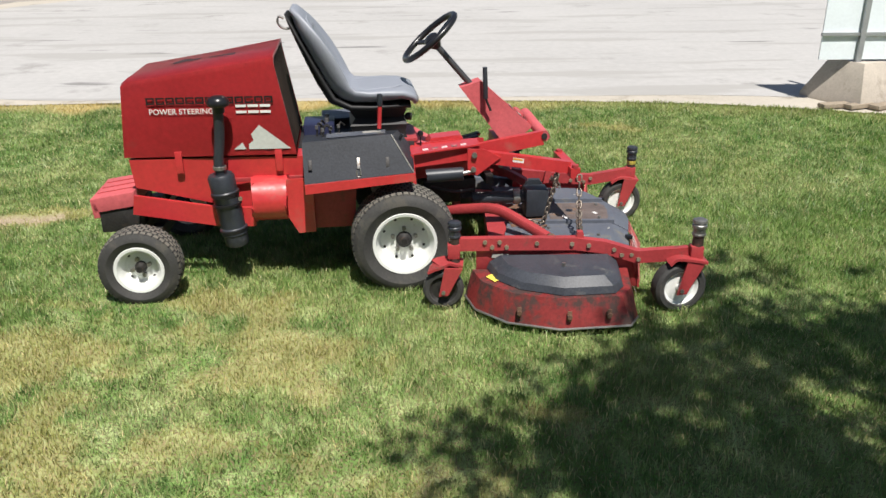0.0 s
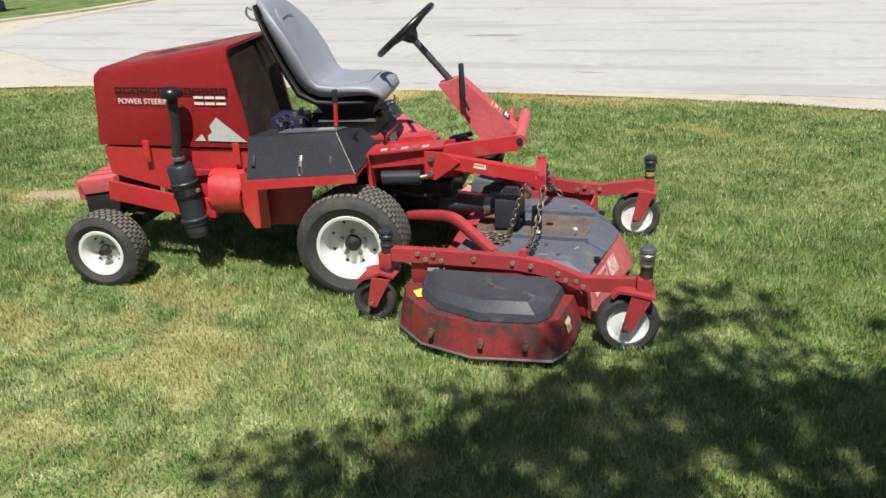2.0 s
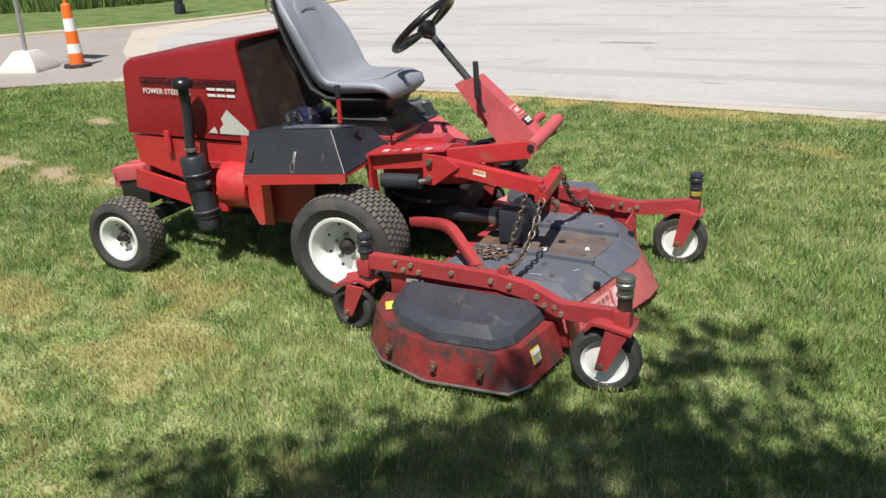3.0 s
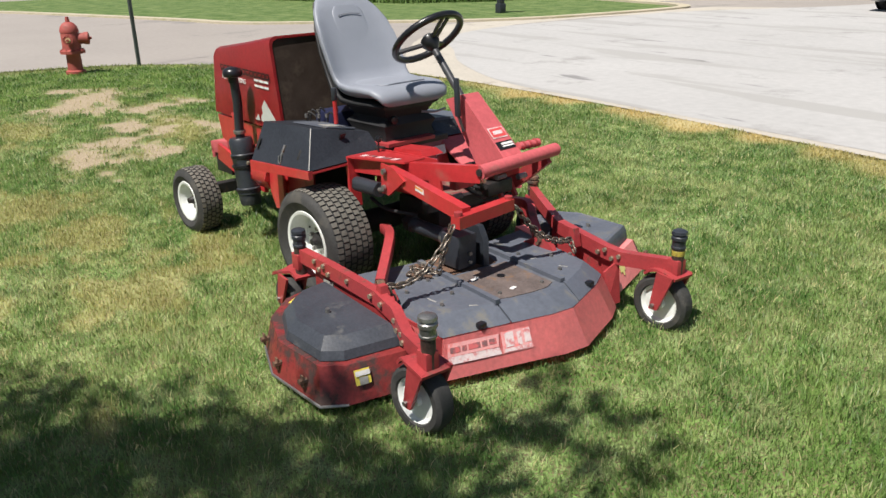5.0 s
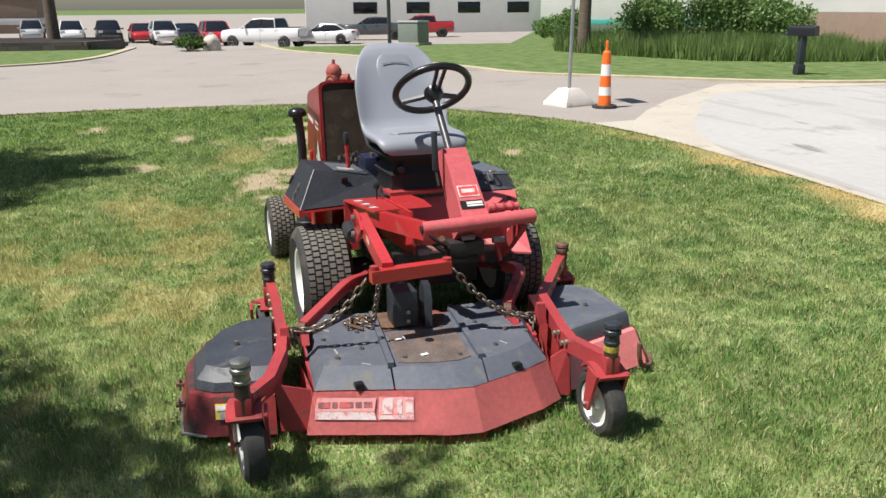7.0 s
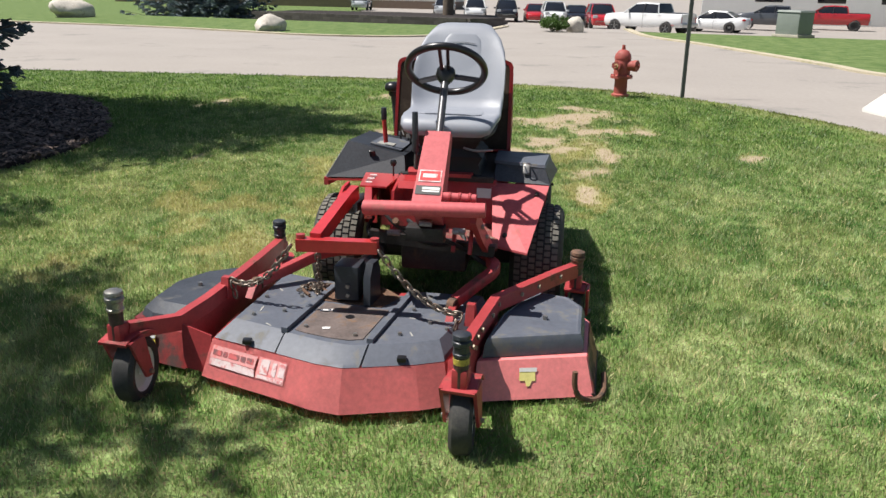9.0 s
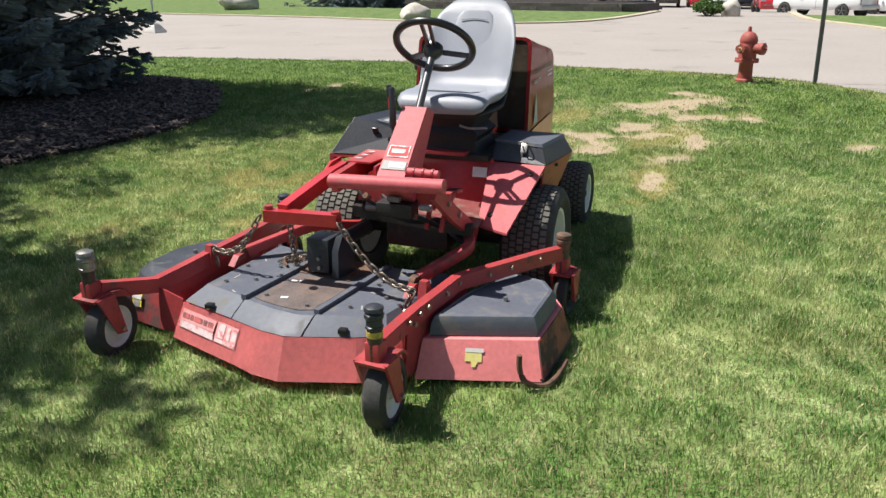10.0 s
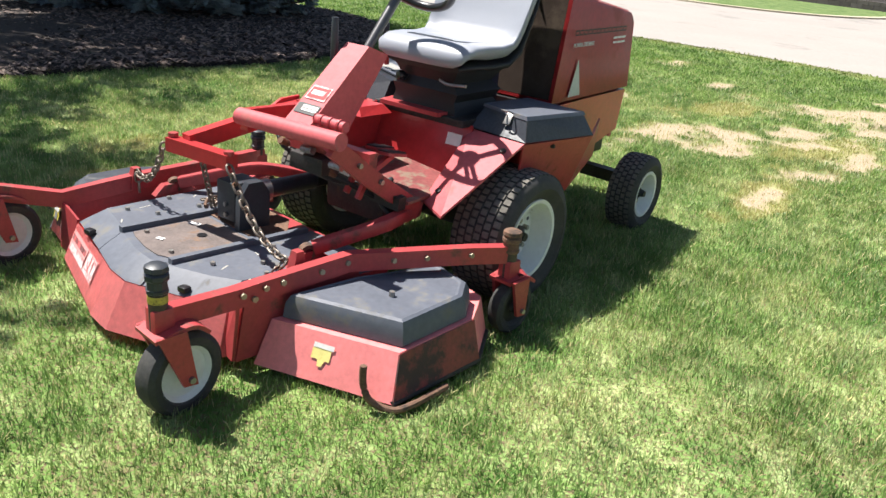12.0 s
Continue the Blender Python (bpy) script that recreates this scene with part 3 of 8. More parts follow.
def wheel(name, parent, at, side, r, w, rim_r, dish, bolts, lugs, label):
    """A wheel with a dished white rim. side: -1 for the right, 1 for the left, in the body frame."""
    axis = (0, side, 0)
    ty = body("tyre", tyre_mesh(r, w, rim_r, at, axis, lugs), RUBBER, parent, label, 30)
    ty.data.materials.append(TREAD)
    h = w / 2
    prof = [(rim_r + 0.012, h * 0.80), (rim_r + 0.010, h * 0.84), (rim_r - 0.004, h * 0.82), (rim_r - 0.018, h * 0.55), (rim_r - 0.028, h * 0.5 - dish),
            (rim_r * 0.62, h * 0.45 - dish), (rim_r * 0.46, h * 0.55 - dish), (rim_r * 0.24, h * 0.55 - dish), (rim_r * 0.24, h * 0.3 - dish), (rim_r - 0.03, h * 0.3 - dish), (rim_r + 0.004, -h * 0.7)]
    rim = body("rim", lathe(prof, at, axis, 40), WHITE_RIM, ty, "white painted steel rim")
    hub = lathe([(0, h * 0.55 - dish + 0.05), (0.016, h * 0.55 - dish + 0.05), (0.02, h * 0.55 - dish + 0.03), (rim_r * 0.26, h * 0.55 - dish + 0.02), (rim_r * 0.28, h * 0.4 - dish)], at, axis, 16)
    body("hub", hub, STEEL_DARK, ty, "greasy dark hub")
    for k in range(bolts):
        a = 2 * math.pi * k / bolts + 0.3
        p = Vector(at) + Vector((math.cos(a) * rim_r * 0.40, side * (h * 0.55 - dish), math.sin(a) * rim_r * 0.40))
        body("lug_nut", rod(p, p + Vector((0, side * 0.022, 0)), 0.011, seg=6), STEEL, ty)
    n = 8 if bolts > 4 else 4
    for k in range(n):
        a = 2 * math.pi * (k + 0.5) / n
        p = Vector(at) + Vector((math.cos(a) * rim_r * 0.72, side * (h * 0.462 - dish), math.sin(a) * rim_r * 0.72))
        body("rim_hole", rod(p - Vector((0, side * 0.004, 0)), p + Vector((0, side * 0.003, 0)), 0.0075, seg=12), STEEL_DARK, ty)
    return ty


def ring_panel(outer, inner, thick):
    """A frame-shaped panel between two loops of equal counts."""
    b = bmesh.new()
    a = [b.verts.new(p) for p in outer]
    c = [b.verts.new(p) for p in inner]
    n = len(a)
    for k in range(n):
        b.faces.new((a[k], a[(k + 1) % n], c[(k + 1) % n], c[k]))
    bmesh.ops.solidify(b, geom=b.faces[:], thickness=thick)
    return b


def build_hood(m):
    # side lines: right and left, rear to front (u, v, z)
    rb, rf, lb, lf = (-1.385, -0.345), (-0.60, -0.405), (-1.385, 0.20), (-0.60, 0.245)
    zt_r, zt_f, zb = 1.042, 1.152, 0.668
    secs = []
    for s in (0.0, 0.035, 0.5, 1.0):
        u = rb[0] + (rf[0] - rb[0]) * s
        vr, vl = rb[1] + (rf[1] - rb[1]) * s, lb[1] + (lf[1] - lb[1]) * s
        zt = zt_r + (zt_f - zt_r) * s - (0.018 if s == 0 else 0)
        c = 0.035
        ut = u - 0.012 * (s == 1.0) * 4
        ub = u + 0.03 * (s > 0.9) - 0.03 * (s < 0.2)
        secs.append([(ub, vr, zb), (ut, vr + 0.008, zt - c), (ut, vr + 0.018, zt - 0.012), (ut, vr + c + 0.01, zt), (ut, vl - c - 0.01, zt), (ut, vl - 0.018, zt - 0.012), (ut, vl - 0.008, zt - c), (ub, vl, zb)])
    bm = loft(secs, cap=False)
    bm.faces.new([v for v in bm.verts if abs(v.co.x - secs[0][0][0]) < 0.05 and v.co.x < -1.36])
    bmesh.ops.solidify(bm, geom=bm.faces[:], thickness=0.012)
    bevel(bm, 0.004, 1, 40)
    hood = body("hood", bm, RED, m, "faded red steel engine hood with worn paint")
    # front opening: red rim and dark screen
    fr = secs[-1]
    cen = Vector(fr[0]).lerp(Vector(fr[4]), 0.5)
    inner = [Vector(p) + (Vector((cen.x, cen.y, cen.z)) - Vector(p)) * 0.055 for p in fr]
    body("hood_rim", ring_panel(fr, inner, 0.015), RED, hood)
    body("screen", plate([p + Vector((-0.008, 0, 0)) for p in inner], 0.008, 0), SCREEN, m, "dark wire mesh radiator screen")
    # worn patches on the top
    for u, v, a, b in ((-0.80, -0.05, 0.16, 0.05), (-1.12, -0.02, 0.07, 0.05), (-0.70, 0.03, 0.07, 0.03)):
        t = (u + 1.385) / 0.785
        z = zt_r + (zt_f - zt_r) * t + 0.0025
        slope = (zt_f - zt_r) / 0.785
        pts = []
        for k in range(18):
            w_ = 2 * math.pi * k / 18
            q = 1 + 0.25 * math.sin(3 * w_ + u * 9) + 0.15 * math.sin(5 * w_)
            du, dv = a * q * math.cos(w_), b * q * math.sin(w_)
            pts.append((u + du, v + dv, z + slope * du))
        b_ = bmesh.new()
        b_.faces.new([b_.verts.new(p) for p in pts])
        body("worn_patch", b_, WORN_PATCH, hood, "dark patch where paint wore off", None)
    # lettering and marks of the sides
    for side in (-1, 1):
        def on_side(u, z, off=0.004):
            s = (u + 1.385) / 0.785
            v0, v1 = (rb[1], rf[1]) if side < 0 else (lb[1], lf[1])
            return Vector((u, v0 + (v1 - v0) * s + side * off, z))
        o, e = on_side(-1.25, 0.885), on_side(-0.7, 0.885)
        xdir = (e - o).normalized() * (1 if side < 0 else -1)
        ydir = Vector((0, 0, 1))
        zdir = xdir.cross(ydir)

        def lay(u, z, s=1.0):
            p = on_side(u, z)
            return Matrix(((xdir.x, ydir.x, zdir.x, p.x), (xdir.y, ydir.y, zdir.y, p.y), (xdir.z, ydir.z, zdir.z, p.z), (0, 0, 0, 1)))
        if side < 0:
            body("lettering", words("POWER STEERING", 0.038, lay(-1.262, 0.880)), DECAL_WHITE, hood, "white lettering", None)
            bars, nums = (-1.27, 0.928, 0.034, 13, 0.047), (-0.846, 0.880, 0.042, 3, 0.058)
        else:
            body("lettering", words("POWER STEERING", 0.026, lay(-0.70, 0.905)), DECAL_WHITE, hood, "white lettering", None)
            bars, nums = (-0.70, 0.955, 0.024, 13, 0.044), (-1.13, 0.90, 0.032, 3, 0.05)
        for (u, z, hgt, count, pitch), material in ((bars, DECAL_BLACK), (nums, DECAL_WHITE)):
            for k in range(count):
                uu = u + (k * pitch if side < 0 else -k * pitch)
                w_ = pitch * 0.88 * (1 if side < 0 else -1)
                a, b_ = on_side(uu, z), on_side(uu + w_, z)
                bm = bmesh.new()
                up_ = Vector((0, 0, hgt))
                t_ = hgt * (0.25 if count > 5 else 0.30)
                along = (b_ - a).normalized() * t_
                for c0, c1 in ((a, b_), (a + up_ - Vector((0, 0, t_)), b_ + up_ - Vector((0, 0, t_)))):
                    bm.faces.new([bm.verts.new(p) for p in (c0, c1, c1 + Vector((0, 0, t_)), c0 + Vector((0, 0, t_)))])
                sides = ((a, 1.0), (b_ - along, 0.45 if k % 3 == 1 else 1.0)) if count > 5 else ()
                for c0, h_ in sides:
                    lo_, hi_ = Vector((0, 0, t_)), Vector((0, 0, t_ + (hgt - 2 * t_) * h_))
                    bm.faces.new([bm.verts.new(p) for p in (c0 + lo_, c0 + along + lo_, c0 + along + hi_, c0 + hi_)])
                body("mark", bm, material, hood, "", None)
        # pale triangle where paint has gone
        if side < 0:
            tr = [(-0.80, 0.700), (-0.595, 0.700), (-0.742, 0.820), (-0.785, 0.775), (-0.775, 0.745), (-0.80, 0.725)]
            tr2 = [(-0.875, 0.700), (-0.815, 0.700), (-0.83, 0.735)]
        else:
            tr = [(-0.835, 0.685), (-0.712, 0.685), (-0.772, 0.850)]
            tr2 = None
        for t in (tr, tr2):
            if t:
                bm = bmesh.new()
                bm.faces.new([bm.verts.new(on_side(u, z, 0.0045)) for u, z in t])
                body("pale_patch", bm, GREY_BARE, hood, "pale grey triangular patch", None)
    # body below the hood
    bm = loft([[(-1.395, -0.345, 0.655), (-1.395, 0.20, 0.655), (-1.385, 0.19, 0.445), (-1.385, -0.335, 0.51)],
               [(-0.95, -0.365, 0.655), (-0.95, 0.22, 0.655), (-0.95, 0.21, 0.365), (-0.95, -0.355, 0.40)],
               [(-0.54, -0.395, 0.655), (-0.54, 0.25, 0.655), (-0.54, 0.24, 0.33), (-0.54, -0.385, 0.33)]])
    bevel(bm, 0.006, 2)
    body("lower_body", bm, RED, m, "red painted lower engine body")
    for u in (-1.15, -0.66):
        body("hood_latch", block((0.035, 0.016, 0.11), (u, -0.40 + 0.03 * (u < -1), 0.64), bev=0.004), RED, m, "red latch strap")
    body("rear_bumper", block((0.22, 0.36, 0.075), (-1.515, -0.12, 0.425), (0, -8, 0), 0.004), RED_SOFT, m, "faded red rear bumper shelf")
    for v in (-0.21, -0.12, -0.03):
        body("bumper_rib", block((0.20, 0.006, 0.006), (-1.515, v, 0.464), (0, -8, 0), 0.001), RED_WORN, m)
    body("bumper_lip", block((0.03, 0.36, 0.10), (-1.612, -0.12, 0.395), (0, -4, 0), 0.003), RED_SOFT, m, "worn bumper edge")
    body("counterweight", block((0.20, 0.32, 0.13), (-1.50, -0.13, 0.325), bev=0.012), STEEL_DARK, m, "dark weight under the rear bumper")
    body("side_rail", bar([(-1.40, -0.36, 0.43), (-0.98, -0.40, 0.36), (-0.80, -0.40, 0.35)], 0.02, 0.10), RED, m)
    body("side_drum", rod((-0.795, -0.375, 0.442), (-0.630, -0.382, 0.442), 0.115, seg=36, bev=0.012), RED, m, "red drum-shaped side housing")
    body("side_seam", block((0.42, 0.012, 0.02), (-0.76, -0.392, 0.545), bev=0.003), RED_WORN, m)
    for u, z in ((-0.60, 0.50), (-0.57, 0.42), (-0.86, 0.47)):
        body("body_bolt", rod((u, -0.475, z), (u, -0.463, z), 0.011, seg=6), BRASSY, m)
    body("side_panel", plate([(-0.63, -0.47, 0.56), (-0.50, -0.47, 0.56), (-0.50, -0.47, 0.28), (-0.585, -0.47, 0.275), (-0.63, -0.47, 0.36)], 0.012), RED, m)
    body("engine_block", block((0.62, 0.40, 0.22), (-0.74, -0.12, 0.41), bev=0.02), STEEL_DARK, m, "dark oily engine underside")


def build_intake(m):
    base = (-0.900, -0.455, 0.225)
    can = lathe([(0, 0), (0.048, 0), (0.053, 0.012), (0.055, 0.06), (0.060, 0.065), (0.060, 0.095), (0.055, 0.10), (0.058, 0.26), (0.062, 0.265), (0.062, 0.285),
                 (0.058, 0.29), (0.060, 0.36), (0.052, 0.375), (0, 0.375)], base, (-0.115, 0, 1), 24)
    bmesh.ops.scale(can, vec=(1.1, 1.1, 1.0), space=Matrix.Translation((0.92, 0.455, 0)), verts=can.verts)
    c = body("air_cleaner", can, BLACK_PLASTIC, m, "black cylindrical air cleaner canister")
    for z in (0.085, 0.275, 0.22):
        body("clamp_band", lathe([(0.064, -0.008), (0.0705, -0.006), (0.0705, 0.006), (0.064, 0.008)], (base[0] - 0.115 * z, base[1], base[2] + z), (-0.115, 0, 1), 24), BLACK_GLOSS, c)
    body("intake_pipe", tube([(-0.943, -0.455, 0.60), (-0.945, -0.455, 0.66), (-0.925, -0.46, 0.80), (-0.917, -0.475, 0.955)], 0.025, 14), BLACK_PLASTIC, c)
    body("pipe_clamp", lathe([(0.028, -0.01), (0.033, -0.008), (0.033, 0.008), (0.028, 0.01)], (-0.944, -0.455, 0.63), (0, 0, 1), 18), STEEL, c, "bright hose clamp")
    body("intake_cap", lathe([(0, 0.032), (0.025, 0.030), (0.045, 0.02), (0.052, 0.004), (0.052, -0.010), (0.046, -0.018), (0.028, -0.022), (0.026, -0.05)], (-0.912, -0.478, 0.955), (0, 0, 1), 24), BLACK_GLOSS, c, "glossy black mushroom cap")


def build_fenders(m):
    # right box, wide, slanted outer face
    def box_loft(pts_lo, pts_hi):
        return bevel(loft([pts_lo, pts_hi]), 0.006, 2)
    r = box_loft([(-0.53, -0.625, 0.575), (-0.003, -0.625, 0.612), (0.02, -0.22, 0.632), (-0.53, -0.22, 0.60)],
                 [(-0.535, -0.530, 0.757), (-0.10, -0.533, 0.782), (-0.055, -0.24, 0.728), (-0.535, -0.22, 0.716)])
    fr = body("fender_box", r, BOX_BLACK, m, "scratched black storage box over the wheel")
    body("latch", block((0.016, 0.012, 0.055), (-0.27, -0.592, 0.66), rot=(-28, 0, 0), bev=0.003), STEEL, fr, "metal latch")
    body("latch_hook", tube([(-0.278, -0.615, 0.635), (-0.278, -0.62, 0.605), (-0.262, -0.62, 0.605), (-0.262, -0.612, 0.64)], 0.004, 6), STEEL, fr)
    for u in (-0.50, -0.13):
        body("hinge", block((0.018, 0.008, 0.05), (u, -0.592, 0.66), rot=(-28, 0, 0), bev=0.002), STEEL_DARK, fr)
    body("edge_wear", bar([(-0.105, -0.536, 0.781), (-0.006, -0.627, 0.613)], 0.003, 0.003, 0), LABEL_GREY, fr, "bare worn edge")
    body("top_plate", plate([(-0.42, -0.43, 0.752), (-0.13, -0.43, 0.766), (-0.12, -0.27, 0.739), (-0.42, -0.27, 0.730)], 0.006), DECK_BLACK, fr, "scuffed grey plate on the box")
    body("notice", plate([(-0.24, -0.40, 0.7605), (-0.15, -0.40, 0.765), (-0.145, -0.32, 0.7515), (-0.24, -0.32, 0.7475)], 0.003, 0), LABEL_GREY, fr, "worn pale notice")
    body("slot", block((0.012, 0.03, 0.05), (-0.055, -0.40, 0.725), rot=(0, 30, 0), bev=0.003), BLACK_GLOSS, fr)
    for u, v, z, du in ((-0.44, -0.34, 0.79, 0.05), (-0.47, -0.30, 0.795, 0.03), (-0.40, -0.29, 0.785, -0.04), (-0.45, -0.26, 0.80, 0.02), (-0.36, -0.27, 0.79, 0.03)):
        body("linkage", tube([(u, v, 0.725), (u + du * 0.3, v + 0.01, z - 0.005), (u + du, v + 0.03, z - 0.025)], 0.005, 8), STEEL_DARK, m, "bright control linkage")
        body("linkage_nut", rod((u, v, z - 0.030), (u, v, z - 0.012), 0.009, seg=6), STEEL, m)
    body("fender_lip", bevel(loft([[(-0.53, -0.635, 0.575), (-0.53, -0.612, 0.575), (-0.53, -0.612, 0.528), (-0.53, -0.635, 0.528)],
                                   [(0.0, -0.635, 0.61), (0.0, -0.612, 0.61), (0.0, -0.612, 0.572), (0.0, -0.635, 0.572)]]), 0.004, 2), RED, m, "red edge below the box")
    body("fender_pan", plate([(-0.53, -0.615, 0.565), (0.0, -0.615, 0.60), (0.02, -0.22, 0.62), (-0.53, -0.22, 0.59)], 0.01), RED, m)
    # recessed panel in the darker red: the shade of the well is in its colour
    body("wheel_well", plate([(-0.53, -0.42, 0.57), (-0.28, -0.42, 0.57), (-0.30, -0.42, 0.28), (-0.53, -0.42, 0.28)], 0.01), RED_WORN, m, "red inner panel with its shade in the darker paint")
    # left box, narrow
    l = box_loft([(-0.486, 0.507, 0.602), (-0.003, 0.478, 0.630), (-0.03, 0.20, 0.632), (-0.48, 0.20, 0.60)],
                 [(-0.462, 0.462, 0.682), (-0.040, 0.448, 0.706), (-0.115, 0.21, 0.704), (-0.45, 0.20, 0.690)])
    fl = body("fender_box", l, WING_BLACK, m, "black cover over the left wheel")
    body("lid", bevel(loft([[(-0.468, 0.468, 0.680), (-0.034, 0.454, 0.704), (-0.112, 0.20, 0.702), (-0.455, 0.19, 0.688)],
                            [(-0.462, 0.460, 0.694), (-0.040, 0.446, 0.718), (-0.117, 0.20, 0.714), (-0.452, 0.19, 0.700)]]), 0.003, 2), DECK_BLACK, fl, "dusty flat lid")
    body("latch", block((0.014, 0.03, 0.05), (-0.055, 0.36, 0.69), rot=(0, -35, 0), bev=0.003), STEEL, fl, "metal latch")
    body("latch_hook", tube([(-0.055, 0.345, 0.715), (-0.025, 0.345, 0.725), (-0.025, 0.375, 0.725), (-0.055, 0.375, 0.715)], 0.004, 6), STEEL, fl)
    body("edge_wear", bar([(-0.036, 0.452, 0.704), (0.001, 0.480, 0.632)], 0.0025, 0.0025, 0), STEEL_DARK, fl, "bare worn edge")
    body("foot_fender", bevel(loft([[(-0.04, 0.20, 0.622), (0.0, 0.474, 0.626), (0.0, 0.474, 0.616), (-0.04, 0.20, 0.612)],
                                    [(0.27, 0.235, 0.40), (0.375, 0.40, 0.405), (0.375, 0.40, 0.395), (0.27, 0.235, 0.39)]]), 0.003, 1), RED_SOFT, m, "faded red sloping foot fender")
    for u, v, z in ((0.25, 0.29, 0.438), (0.05, 0.42, 0.588)):
        body("fender_bolt", rod((u, v, z), (u + 0.006, v, z + 0.012), 0.012, seg=6), STEEL_DARK, m)
    corners = [(0.0, 0.474, 0.622), (-0.49, 0.505, 0.598), (-0.30, 0.425, 0.44), (-0.02, 0.455, 0.50), (-0.52, 0.40, 0.325), (-1.02, 0.270, 0.56), (-1.02, 0.262, 0.375)]
    bm = bmesh.new()
    verts = [bm.verts.new(p) for p in corners]
    for ids in ((0, 1, 2, 3), (1, 4, 2), (1, 5, 6, 4)):
        bm.faces.new([verts[i] for i in ids])
    bmesh.ops.recalc_face_normals(bm, faces=bm.faces[:])
    bmesh.ops.solidify(bm, geom=bm.faces[:], thickness=0.008)
    body("side_skirt", bm, RED_WORN, m, "red side skirt that tapers behind the wheel", 15)
    body("skirt_bolt", rod((-0.20, 0.478, 0.590), (-0.20, 0.492, 0.592), 0.008, seg=6), STEEL_DARK, m)


SEAT_V = -0.020


def seat_rings(path, thick_scale=1.0, lift=0.0):
    """Oval sections along the seat's own line. path rows: u, z, half width, thickness, bolster."""
    n = 28
    rings = []
    path = [(u - 0.20 * max(0.0, z - 0.93), z, half, thick, bol) for u, z, half, thick, bol in path]
    for i, (u, z, half, thick, bol) in enumerate(path):
        p, q = path[max(i - 1, 0)], path[min(i + 1, len(path) - 1)]
        t = Vector((q[0] - p[0], 0, q[1] - p[1])).normalized()
        nrm = Vector((t.z, 0, -t.x))
        c = Vector((u, SEAT_V, z)) + nrm * lift
        ring = []
        for k in range(n):
            a = 2 * math.pi * k / n
            ca, sa = math.cos(a), math.sin(a)
            v = half * math.copysign(abs(ca) ** 0.55, ca)
            th = thick * thick_scale * math.copysign(abs(sa) ** 0.75, sa)
            ring.append(c + Vector((0, v, 0)) + nrm * (th + bol * abs(ca) ** 2.5))
        rings.append(ring)
    return rings


